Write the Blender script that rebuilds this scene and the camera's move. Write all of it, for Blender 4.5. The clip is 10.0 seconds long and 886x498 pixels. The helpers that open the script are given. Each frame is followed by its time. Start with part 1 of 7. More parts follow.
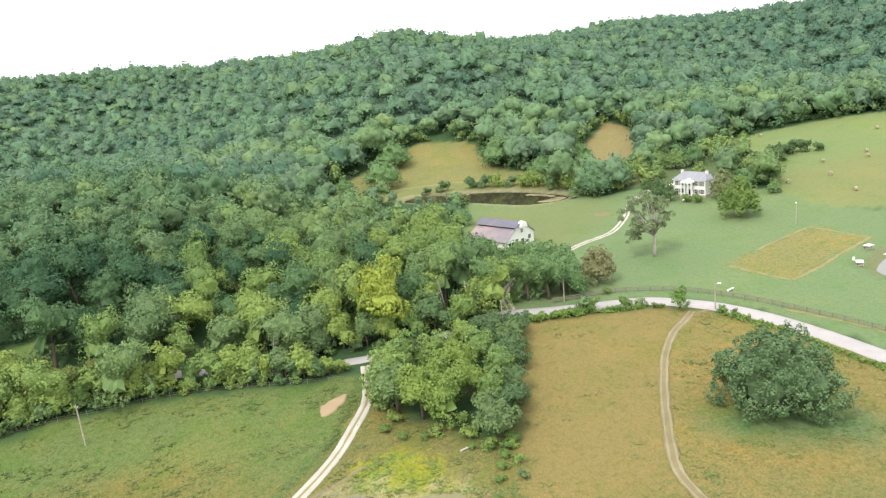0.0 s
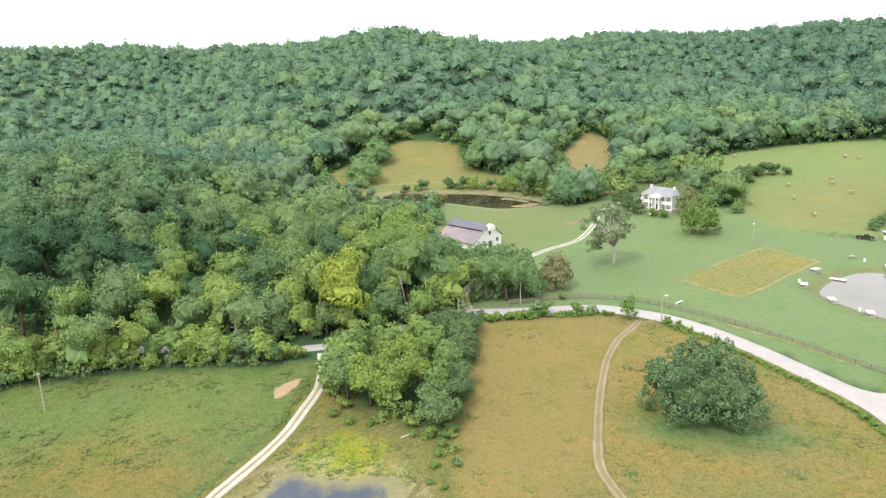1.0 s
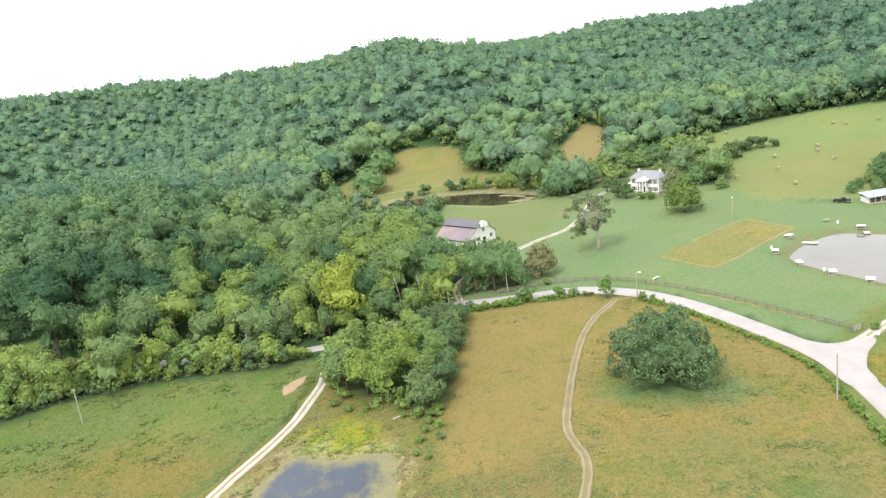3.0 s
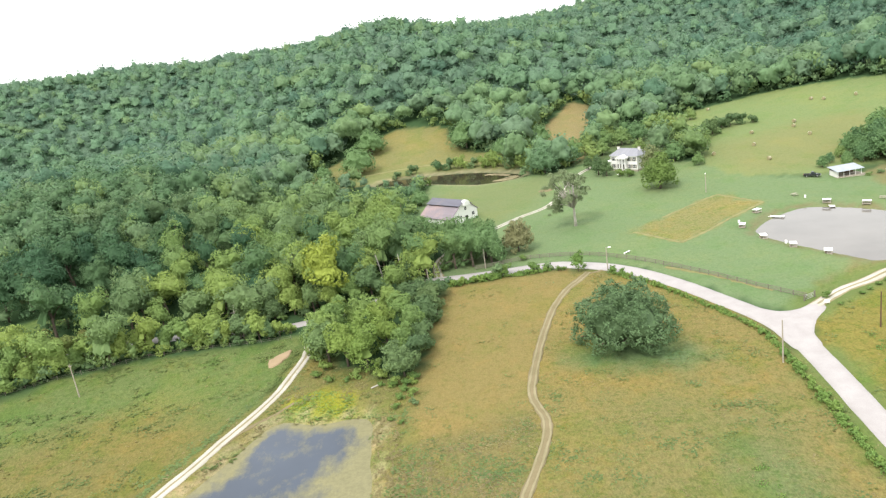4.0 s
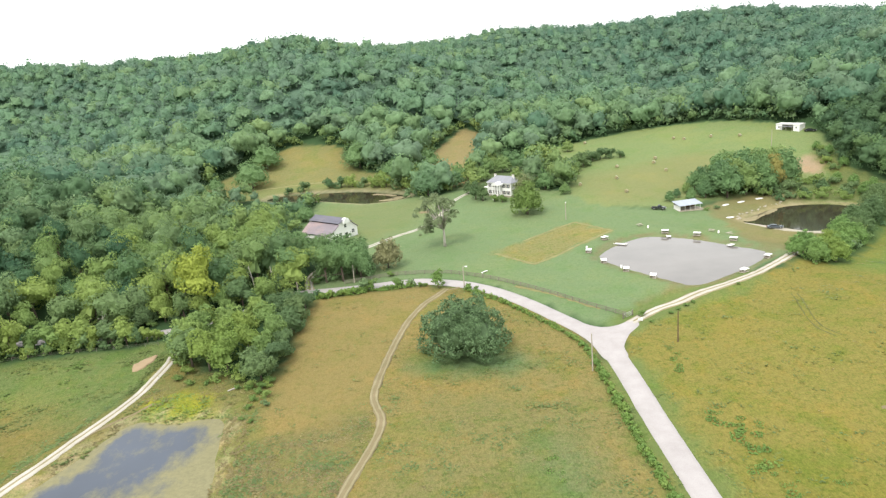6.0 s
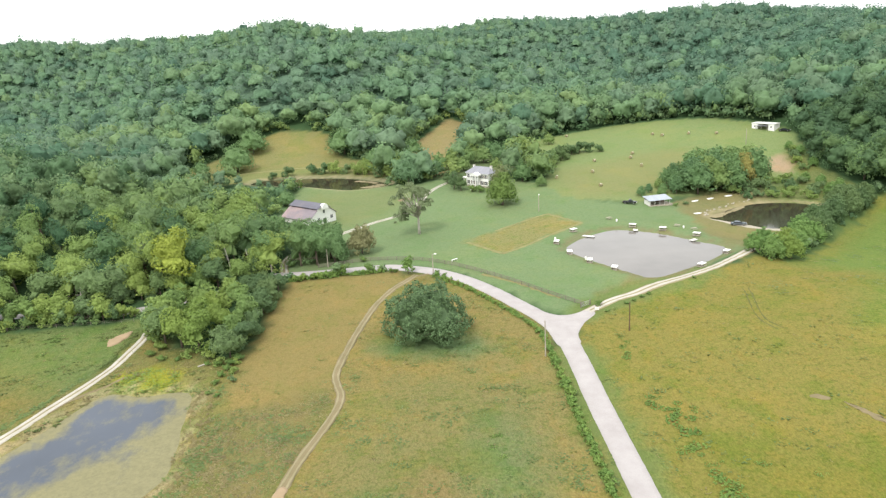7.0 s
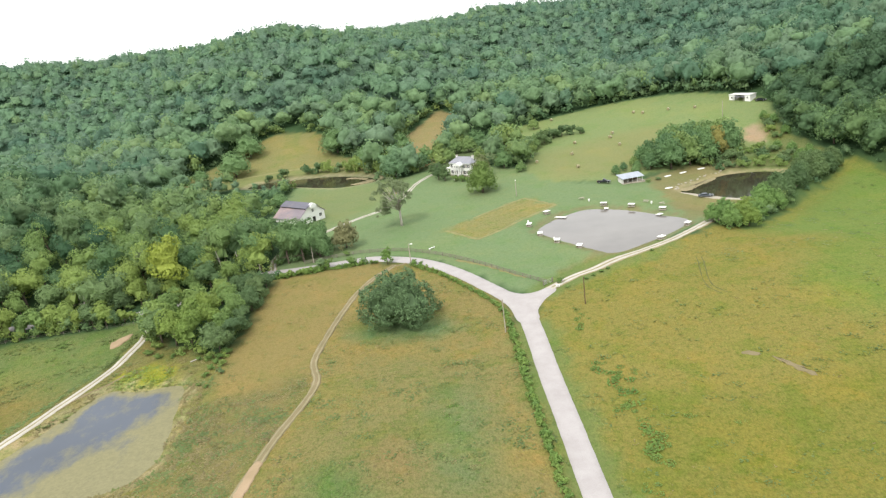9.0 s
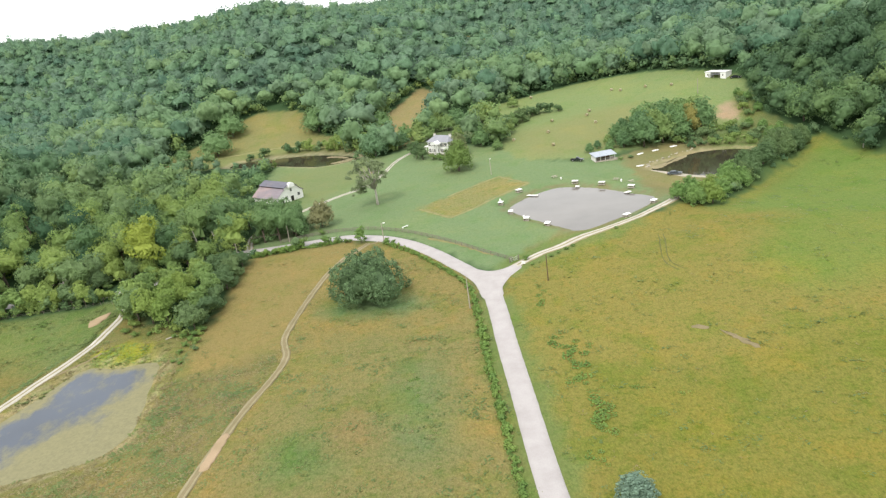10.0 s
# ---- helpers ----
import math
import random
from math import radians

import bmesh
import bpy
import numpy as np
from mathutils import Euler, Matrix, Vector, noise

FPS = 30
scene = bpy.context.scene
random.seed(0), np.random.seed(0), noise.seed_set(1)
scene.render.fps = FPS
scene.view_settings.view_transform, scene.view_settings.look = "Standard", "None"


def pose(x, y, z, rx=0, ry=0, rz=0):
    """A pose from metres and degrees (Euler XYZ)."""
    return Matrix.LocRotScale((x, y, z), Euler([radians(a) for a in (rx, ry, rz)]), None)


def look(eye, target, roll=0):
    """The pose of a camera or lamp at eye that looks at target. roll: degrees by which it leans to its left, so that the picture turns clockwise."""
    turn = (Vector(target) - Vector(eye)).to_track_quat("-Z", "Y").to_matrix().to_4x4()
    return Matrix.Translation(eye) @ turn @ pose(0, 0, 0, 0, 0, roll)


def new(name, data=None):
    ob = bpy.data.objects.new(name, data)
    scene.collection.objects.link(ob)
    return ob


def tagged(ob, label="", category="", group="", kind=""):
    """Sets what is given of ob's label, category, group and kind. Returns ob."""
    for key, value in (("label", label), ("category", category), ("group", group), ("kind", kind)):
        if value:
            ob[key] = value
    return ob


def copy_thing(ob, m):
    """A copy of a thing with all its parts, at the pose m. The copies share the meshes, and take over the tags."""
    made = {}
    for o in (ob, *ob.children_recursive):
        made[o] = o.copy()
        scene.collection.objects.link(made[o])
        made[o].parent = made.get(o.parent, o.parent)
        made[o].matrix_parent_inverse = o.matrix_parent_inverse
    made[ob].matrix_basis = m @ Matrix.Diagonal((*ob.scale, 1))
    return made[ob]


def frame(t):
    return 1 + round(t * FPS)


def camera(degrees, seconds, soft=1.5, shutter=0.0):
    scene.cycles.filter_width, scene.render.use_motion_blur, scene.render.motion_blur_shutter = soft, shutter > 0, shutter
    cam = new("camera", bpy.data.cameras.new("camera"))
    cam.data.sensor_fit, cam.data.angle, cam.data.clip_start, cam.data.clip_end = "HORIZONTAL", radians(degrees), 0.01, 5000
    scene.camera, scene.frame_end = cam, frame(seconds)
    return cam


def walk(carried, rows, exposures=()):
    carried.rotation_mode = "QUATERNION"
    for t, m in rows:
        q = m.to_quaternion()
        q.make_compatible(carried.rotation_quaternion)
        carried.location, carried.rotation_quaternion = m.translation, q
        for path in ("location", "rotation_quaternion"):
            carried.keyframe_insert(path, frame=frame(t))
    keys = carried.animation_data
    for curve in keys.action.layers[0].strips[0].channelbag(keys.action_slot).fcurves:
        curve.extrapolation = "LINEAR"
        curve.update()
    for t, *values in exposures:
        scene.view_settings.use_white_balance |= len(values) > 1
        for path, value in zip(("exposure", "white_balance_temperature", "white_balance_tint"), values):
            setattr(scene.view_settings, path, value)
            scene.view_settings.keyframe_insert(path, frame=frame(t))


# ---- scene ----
cam = camera(63.2, 10.0, soft=1.3)
METRES, EYE, TILT, LEAN, TURN = 100.0, 68.0, -14.4, 5.9, 0.0
ROWS = [
    (0.0, 0.0, 0.0, 0.0, 0.0, 0.0, -0.0),
    (0.5, 0.0308, -0.0347, 0.002, -0.41, 0.1, -0.63),
    (1.0, 0.0614, -0.0703, 0.0021, -1.01, -0.12, -3.73),
    (1.2, 0.0752, -0.0848, 0.0012, -0.76, 0.22, -4.31),
    (1.5, 0.0928, -0.107, 0.0013, -0.11, 0.52, -5.56),
    (2.0, 0.1227, -0.1453, -0.0006, 2.88, 1.59, -4.34),
    (2.2, 0.1346, -0.1609, -0.0011, 2.82, 1.69, -3.08),
    (2.5, 0.1522, -0.1846, -0.0024, 2.38, 1.07, -1.27),
    (2.7, 0.1637, -0.2004, -0.0036, 1.73, 0.6, 0.26),
    (3.8, 0.2299, -0.2908, -0.0092, 1.61, -1.29, 2.57),
    (4.0, 0.2424, -0.3064, -0.0101, 1.44, -1.64, 2.31),
    (4.5, 0.2716, -0.3433, -0.0111, 1.21, -2.05, 2.4),
    (5.0, 0.3085, -0.3811, -0.0138, -0.8, -1.13, 2.11),
    (5.2, 0.3218, -0.398, -0.0136, -1.93, -0.94, 1.76),
    (5.5, 0.3433, -0.4225, -0.013, -3.82, -0.53, 1.48),
    (5.7, 0.356, -0.439, -0.0128, -5.01, -0.34, 0.74),
    (6.8, 0.4305, -0.5304, -0.0146, -5.47, -1.04, -0.81),
    (7.0, 0.4409, -0.5454, -0.0131, -5.9, -1.31, -1.25),
    (7.5, 0.4783, -0.5863, -0.0106, -5.05, -2.34, 0.62),
    (8.0, 0.5091, -0.6266, -0.0105, -5.79, -3.0, 0.07),
    (8.2, 0.5234, -0.6417, -0.0108, -5.08, -3.19, 1.28),
    (8.5, 0.5434, -0.6638, -0.0106, -4.84, -3.28, 1.73),
    (9.0, 0.5759, -0.6981, -0.0088, -4.37, -2.23, 2.6),
    (9.5, 0.6123, -0.7296, -0.002, -3.26, -2.52, 3.64),
    (9.7, 0.6245, -0.7423, -0.002, -4.05, -3.19, 2.9),
    (10.0, 0.6444, -0.76, -0.0005, -4.91, -4.19, 2.94),
]
walk(cam, [(t, pose(0, 0, EYE, TILT, LEAN, TURN) @ pose(METRES * x, METRES * y, METRES * z, 90 + pitch, roll, yaw)) for t, x, y, z, yaw, pitch, roll in ROWS],
     exposures=[(0.0, 1.08), (3.0, 1.12), (5.0, 1.06), (7.0, 0.95), (10.0, 0.86)])

# ---- sky, sun and exposure: a bright, thinly overcast day ----
SUN_UP, SUN_ROUND = 52.0, 215.0
world = bpy.data.worlds.new("sky")
scene.world = world
world.use_nodes = True
wn, wl = world.node_tree.nodes, world.node_tree.links
wn.clear()
sky = wn.new("ShaderNodeTexSky")
sky.sky_type, sky.sun_disc = "NISHITA", False
sky.sun_elevation, sky.sun_rotation = radians(SUN_UP), radians(SUN_ROUND)
sky.air_density, sky.dust_density, sky.ozone_density = 1.0, 4.0, 1.0
sky_bg = wn.new("ShaderNodeBackground")
sky_bg.inputs["Strength"].default_value = 0.07
cloud_bg = wn.new("ShaderNodeBackground")
cloud_bg.inputs["Color"].default_value = (0.97, 1.0, 1.0, 1)
cloud_bg.inputs["Strength"].default_value = 1.05
cloud_noise = wn.new("ShaderNodeTexNoise")
cloud_noise.inputs["Scale"].default_value = 1.6
cloud_noise.inputs["Detail"].default_value = 5.0
cloud_co = wn.new("ShaderNodeTexCoord")
cloud_map = wn.new("ShaderNodeMapping")
cloud_map.inputs["Scale"].default_value = (1, 1, 3)
cloud_ramp = wn.new("ShaderNodeMapRange")
cloud_ramp.inputs["From Min"].default_value, cloud_ramp.inputs["From Max"].default_value = 0.3, 0.5
cloud_ramp.inputs["To Min"].default_value, cloud_ramp.inputs["To Max"].default_value = 0.45, 0.95
sky_mix, sky_out = wn.new("ShaderNodeMixShader"), wn.new("ShaderNodeOutputWorld")
wl.new(cloud_co.outputs["Generated"], cloud_map.inputs["Vector"])
wl.new(cloud_map.outputs["Vector"], cloud_noise.inputs["Vector"])
wl.new(cloud_noise.outputs["Fac"], cloud_ramp.inputs["Value"])
wl.new(sky.outputs["Color"], sky_bg.inputs["Color"])
wl.new(cloud_ramp.outputs["Result"], sky_mix.inputs["Fac"])
wl.new(sky_bg.outputs["Background"], sky_mix.inputs[1])
wl.new(cloud_bg.outputs["Background"], sky_mix.inputs[2])
wl.new(sky_mix.outputs["Shader"], sky_out.inputs["Surface"])

sun = new("sun", bpy.data.lights.new("sun", "SUN"))
sun.data.energy, sun.data.angle, sun.data.color = 1.3, radians(12), (1.0, 0.96, 0.88)
_az = radians(SUN_ROUND)
sun.matrix_world = look((0, 0, 300), Vector((0, 0, 300)) - Vector((math.sin(_az) * math.cos(radians(SUN_UP)), math.cos(_az) * math.cos(radians(SUN_UP)), math.sin(radians(SUN_UP)))))
scene.view_settings.exposure = 0.95

# ---- materials ----
def material(name):
    m = bpy.data.materials.new(name)
    m.use_nodes = True
    m.node_tree.nodes.clear()
    return m, m.node_tree.nodes, m.node_tree.links


def finish(n, l, shader):
    out = n.new("ShaderNodeOutputMaterial")
    l.new(shader, out.inputs["Surface"])


def value_noise(n, l, scale, detail=3.0, rough=0.55, where="Object", stretch=None):
    co = n.new("ShaderNodeTexCoord")
    tex = n.new("ShaderNodeTexNoise")
    tex.inputs["Scale"].default_value = scale
    tex.inputs["Detail"].default_value = detail
    tex.inputs["Roughness"].default_value = rough
    src = co.outputs[where]
    if stretch:
        mp = n.new("ShaderNodeMapping")
        mp.inputs["Scale"].default_value = stretch
        l.new(src, mp.inputs["Vector"])
        src = mp.outputs["Vector"]
    l.new(src, tex.inputs["Vector"])
    return tex.outputs["Fac"]


def spread(n, l, fac, lo, hi, a=0.0, b=1.0):
    r = n.new("ShaderNodeMapRange")
    for key, v in (("From Min", lo), ("From Max", hi), ("To Min", a), ("To Max", b)):
        r.inputs[key].default_value = v
    l.new(fac, r.inputs["Value"])
    return r.outputs["Result"]


def blend(n, l, fac, a, b, kind="MIX"):
    """Mix two colours, each a socket or a plain tuple; fac is a socket or a number."""
    m = n.new("ShaderNodeMix")
    m.data_type, m.blend_type = "RGBA", kind
    for key, v in ((0, fac), (6, a), (7, b)):
        if hasattr(v, "links"):
            l.new(v, m.inputs[key])
        elif key == 0:
            m.inputs[0].default_value = v
        else:
            m.inputs[key].default_value = (*v, 1)
    return m.outputs[2]


def principled(n, l, colour, rough=0.8, metal=0.0, bump=None, depth=0.05, spec=0.3):
    p = n.new("ShaderNodeBsdfPrincipled")
    p.inputs["Roughness"].default_value, p.inputs["Metallic"].default_value = rough, metal
    p.inputs["Specular IOR Level"].default_value = spec
    if hasattr(colour, "links"):
        l.new(colour, p.inputs["Base Color"])
    else:
        p.inputs["Base Color"].default_value = (*colour, 1)
    if bump is not None:
        bp = n.new("ShaderNodeBump")
        bp.inputs["Distance"].default_value = depth
        bp.inputs["Strength"].default_value = 0.6
        l.new(bump, bp.inputs["Height"])
        l.new(bp.outputs["Normal"], p.inputs["Normal"])
    return p.outputs["BSDF"]


def plain(name, colour, rough=0.7, metal=0.0, vary=0.25, scale=1.5, spec=0.3):
    m, n, l = material(name)
    big = spread(n, l, value_noise(n, l, scale, 4), 0.3, 0.7)
    fine = value_noise(n, l, scale * 9, 3)
    dark = tuple(c * (1 - vary) for c in colour)
    c = blend(n, l, big, dark, colour)
    c = blend(n, l, spread(n, l, fine, 0.3, 0.7, 0.0, 0.35), c, dark)
    finish(n, l, principled(n, l, c, rough, metal, fine, 0.01, spec))
    return m


def leaf_material(name, dark, mid, light, tint="object", thin=0.25, grey=None, flicker=0.13, clumps=0.45):
    """Foliage: hue by tree, lighter and darker clumps, some light passing through the leaves."""
    m, n, l = material(name)
    if tint == "object":
        info = n.new("ShaderNodeObjectInfo")
        fac = info.outputs["Random"]
    else:
        at = n.new("ShaderNodeAttribute")
        at.attribute_name = "tint"
        fac = at.outputs["Fac"]
    ramp = n.new("ShaderNodeValToRGB")
    ramp.color_ramp.elements[0].color = (*dark, 1)
    ramp.color_ramp.elements[1].color = (*light, 1)
    ramp.color_ramp.elements.new(0.5).color = (*mid, 1)
    if grey:
        ramp.color_ramp.elements.new(0.28).color = (*grey, 1)
    l.new(fac, ramp.inputs["Fac"])
    geo = n.new("ShaderNodeNewGeometry")
    leaf = spread(n, l, geo.outputs["Random Per Island"], 0, 1, 1 - flicker, 1 + flicker)
    mass = value_noise(n, l, clumps, 2 if clumps < 0.5 else 4, 0.6)
    clump = spread(n, l, mass, 0.3, 0.7, 0.86 if clumps < 0.5 else 0.82, 1.12 if clumps < 0.5 else 1.16)
    mul = n.new("ShaderNodeMath")
    mul.operation = "MULTIPLY"
    l.new(leaf, mul.inputs[0])
    l.new(clump, mul.inputs[1])
    sc = n.new("ShaderNodeVectorMath")
    sc.operation = "SCALE"
    l.new(ramp.outputs["Color"], sc.inputs[0])
    l.new(mul.outputs[0], sc.inputs["Scale"])
    body = principled(n, l, sc.outputs[0], 0.65, 0, mass if clumps > 0.5 else None, 0.35, spec=0.2)
    tr = n.new("ShaderNodeBsdfTranslucent")
    l.new(sc.outputs[0], tr.inputs["Color"])
    mx = n.new("ShaderNodeMixShader")
    mx.inputs["Fac"].default_value = thin
    l.new(body, mx.inputs[1])
    l.new(tr.outputs["BSDF"], mx.inputs[2])
    finish(n, l, mx.outputs["Shader"])
    return m


def ground_material():
    m, n, l = material("grass_and_soil")
    at = n.new("ShaderNodeAttribute")
    at.attribute_name = "cover"
    rough_at = n.new("ShaderNodeAttribute")
    rough_at.attribute_name = "wild"
    base = at.outputs["Color"]
    wild = rough_at.outputs["Fac"]
    broad = value_noise(n, l, 0.03, 5, 0.62)
    patch = value_noise(n, l, 0.09, 6, 0.66)
    mottle = value_noise(n, l, 0.23, 6, 0.7, stretch=(1.0, 0.75, 1.0))
    tuft = value_noise(n, l, 0.8, 6, 0.78)
    blade = value_noise(n, l, 2.6, 4, 0.8, stretch=(1.0, 0.6, 1.0))

    def layer(under, fac, lo, hi, most, tone):
        k = n.new("ShaderNodeMath")
        k.operation = "MULTIPLY"
        l.new(spread(n, l, fac, lo, hi, 0, most), k.inputs[0])
        l.new(wild, k.inputs[1])
        return blend(n, l, k.outputs[0], under, blend(n, l, 1.0, under, tone, "MULTIPLY"))

    c = layer(base, broad, 0.5, 0.66, 0.9, (1.24, 1.08, 0.95))
    c = layer(c, patch, 0.5, 0.62, 0.85, (0.78, 0.95, 0.72))
    c = layer(c, mottle, 0.52, 0.66, 0.8, (1.12, 1.0, 0.9))
    c = layer(c, tuft, 0.5, 0.62, 0.9, (0.64, 0.8, 0.6))
    sc = n.new("ShaderNodeVectorMath")
    sc.operation = "SCALE"
    l.new(c, sc.inputs[0])
    grain = n.new("ShaderNodeMath")
    grain.operation = "MULTIPLY_ADD"
    l.new(spread(n, l, blade, 0.3, 0.7, -0.33, 0.33), grain.inputs[0])
    l.new(wild, grain.inputs[1])
    grain.inputs[2].default_value = 1.0
    l.new(grain.outputs[0], sc.inputs["Scale"])
    hgt = n.new("ShaderNodeMath")
    hgt.operation = "MULTIPLY_ADD"
    l.new(tuft, hgt.inputs[0])
    hgt.inputs[1].default_value = 2.0
    l.new(blade, hgt.inputs[2])
    finish(n, l, principled(n, l, sc.outputs[0], 0.95, 0, hgt.outputs[0], 0.22, 0.1))
    return m


def gravel_material(name, light, dark, wheel=True):
    m, n, l = material(name)
    stones = value_noise(n, l, 6.0, 4, 0.7)
    stain = value_noise(n, l, 0.25, 5, 0.6)
    c = blend(n, l, spread(n, l, stain, 0.35, 0.7), light, dark)
    c = blend(n, l, spread(n, l, stones, 0.45, 0.8, 0, 0.5), c, tuple(v * 0.6 for v in light))
    finish(n, l, principled(n, l, c, 0.95, 0, stones, 0.03, 0.15))
    return m


def water_material(name, deep, scum=None, cover=0.5, rough=0.06, scale=0.09):
    m, n, l = material(name)
    ripple = value_noise(n, l, 1.2, 3)
    deep_c = blend(n, l, spread(n, l, value_noise(n, l, 0.06, 4), 0.35, 0.65), deep, tuple(v * 1.25 for v in deep))
    w = principled(n, l, deep_c, rough, 0, ripple, 0.006, 0.5)
    w.node.inputs["IOR"].default_value = 1.33
    if scum:
        at = n.new("ShaderNodeAttribute")
        at.attribute_name = "scum"
        mats = n.new("ShaderNodeMath")
        mats.operation = "ADD"
        l.new(at.outputs["Fac"], mats.inputs[0])
        l.new(value_noise(n, l, scale, 8, 0.72, stretch=(1.0, 0.62, 1.0)), mats.inputs[1])
        k = spread(n, l, mats.outputs[0], cover - 0.06, cover + 0.18, 0.0, 0.93)
        spots = value_noise(n, l, 1.3, 4, 0.7)
        sc = blend(n, l, spread(n, l, spots, 0.35, 0.7), scum, tuple(v * 0.72 for v in scum))
        mat_sh = principled(n, l, sc, 0.75, 0, spots, 0.03, 0.25)
        mx = n.new("ShaderNodeMixShader")
        l.new(k, mx.inputs["Fac"])
        l.new(w, mx.inputs[1])
        l.new(mat_sh, mx.inputs[2])
        w = mx.outputs["Shader"]
    finish(n, l, w)
    return m


def metal_roof_material(name, colour, rust, rusty):
    """Standing sheets with streaks of weathering down the slope."""
    m, n, l = material(name)
    streak = value_noise(n, l, 0.5, 5, 0.6, stretch=(2.2, 0.25, 0.25))
    blot = value_noise(n, l, 0.16, 3, 0.6)
    c = blend(n, l, spread(n, l, streak, 0.35, 0.7), colour, tuple(v * 0.8 for v in colour))
    c = blend(n, l, spread(n, l, blot, 0.62 - rusty, 0.8 - rusty, 0, 0.85), c, rust)
    finish(n, l, principled(n, l, c, 0.55, 0.15, streak, 0.01, 0.4))
    return m


M_GROUND = ground_material()
M_GRAVEL = gravel_material("pale_gravel", (0.395, 0.366, 0.36), (0.335, 0.306, 0.3))
M_WHEEL = gravel_material("white_gravel", (0.47, 0.44, 0.39), (0.37, 0.335, 0.27))
M_RUT = gravel_material("pale_dry_ruts", (0.28, 0.24, 0.145), (0.22, 0.19, 0.105))
M_DIRT = gravel_material("bare_earth", (0.225, 0.18, 0.105), (0.18, 0.15, 0.08))
M_CLAY = gravel_material("pink_clay", (0.36, 0.262, 0.17), (0.28, 0.21, 0.125))
M_LEAF = leaf_material("leaves_green", (0.098, 0.178, 0.074), (0.178, 0.27, 0.084), (0.252, 0.328, 0.084), grey=(0.16, 0.235, 0.1))
# Far leaves are bluer and paler: the distance haze is put into their colour.
M_LEAF_HAZED = leaf_material("leaves_far_wood_hazed", (0.1, 0.19, 0.126), (0.15, 0.262, 0.15), (0.2, 0.3, 0.14), tint="attr", thin=0.34, grey=(0.15, 0.238, 0.155), flicker=0.06, clumps=0.8)
# Nearer hill trees carry a weaker share of that haze in their colour.
M_LEAF_FOOT_HAZED = leaf_material("leaves_hill_foot_hazed", (0.09, 0.178, 0.105), (0.15, 0.25, 0.122), (0.205, 0.295, 0.118), tint="attr", thin=0.3, grey=(0.152, 0.232, 0.138), flicker=0.08)
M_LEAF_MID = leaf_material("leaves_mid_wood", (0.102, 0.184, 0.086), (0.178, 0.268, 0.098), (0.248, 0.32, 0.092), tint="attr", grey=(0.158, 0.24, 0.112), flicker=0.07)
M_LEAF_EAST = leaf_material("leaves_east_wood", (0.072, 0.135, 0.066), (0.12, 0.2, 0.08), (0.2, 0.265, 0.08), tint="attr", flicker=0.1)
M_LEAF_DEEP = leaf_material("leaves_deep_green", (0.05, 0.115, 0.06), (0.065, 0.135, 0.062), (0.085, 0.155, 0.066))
M_LEAF_DARK = leaf_material("leaves_dark", (0.1, 0.165, 0.072), (0.115, 0.182, 0.074), (0.14, 0.205, 0.08))
M_LEAF_OAK = leaf_material("leaves_oak", (0.112, 0.182, 0.084), (0.115, 0.186, 0.084), (0.118, 0.19, 0.086), flicker=0.25)
M_LEAF_FRESH = leaf_material("leaves_fresh", (0.15, 0.26, 0.08), (0.16, 0.27, 0.08), (0.18, 0.285, 0.085))
M_LEAF_SOFT = leaf_material("leaves_soft_green", (0.135, 0.235, 0.12), (0.145, 0.245, 0.122), (0.16, 0.26, 0.125))
M_LEAF_YELLOW = leaf_material("leaves_yellow_green", (0.175, 0.265, 0.068), (0.195, 0.28, 0.068), (0.235, 0.305, 0.068))
M_LEAF_GOLD = leaf_material("leaves_bright_yellow", (0.27, 0.33, 0.06), (0.28, 0.335, 0.06), (0.29, 0.34, 0.062))
M_LEAF_OLIVE = leaf_material("leaves_olive_yellow", (0.15, 0.19, 0.055), (0.165, 0.19, 0.055), (0.2, 0.19, 0.06))
M_LEAF_RUSSET = leaf_material("leaves_russet", (0.235, 0.235, 0.115), (0.24, 0.24, 0.115), (0.245, 0.245, 0.12))
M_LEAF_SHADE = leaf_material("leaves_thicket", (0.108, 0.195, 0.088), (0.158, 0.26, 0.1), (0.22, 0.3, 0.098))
M_LEAF_LAWN = leaf_material("leaves_lone_tree", (0.14, 0.235, 0.095), (0.15, 0.245, 0.097), (0.165, 0.26, 0.1))
M_LEAF_AMBER = leaf_material("leaves_amber", (0.27, 0.25, 0.075), (0.31, 0.25, 0.075), (0.3, 0.24, 0.075))
M_LEAF_BROWN = leaf_material("leaves_olive_brown", (0.18, 0.225, 0.1), (0.19, 0.23, 0.1), (0.205, 0.235, 0.105))
M_LEAF_GREY = leaf_material("leaves_grey_green", (0.2, 0.25, 0.13), (0.205, 0.255, 0.13), (0.21, 0.26, 0.135))
M_LEAF_BLUE = leaf_material("leaves_blue_green", (0.135, 0.212, 0.155), (0.147, 0.224, 0.162), (0.158, 0.236, 0.17))
M_HEDGE = leaf_material("leaves_hedge", (0.15, 0.25, 0.065), (0.175, 0.275, 0.068), (0.21, 0.3, 0.075))
M_WEED_BUSH = leaf_material("weed_bushes", (0.13, 0.215, 0.06), (0.14, 0.225, 0.06), (0.16, 0.235, 0.065))
M_WEED = leaf_material("weeds", (0.112, 0.165, 0.054), (0.13, 0.18, 0.056), (0.16, 0.185, 0.056), tint="attr", thin=0.2)
M_STRAW = leaf_material("dry_weeds", (0.2, 0.165, 0.075), (0.24, 0.2, 0.09), (0.2, 0.195, 0.07), tint="attr", thin=0.2)
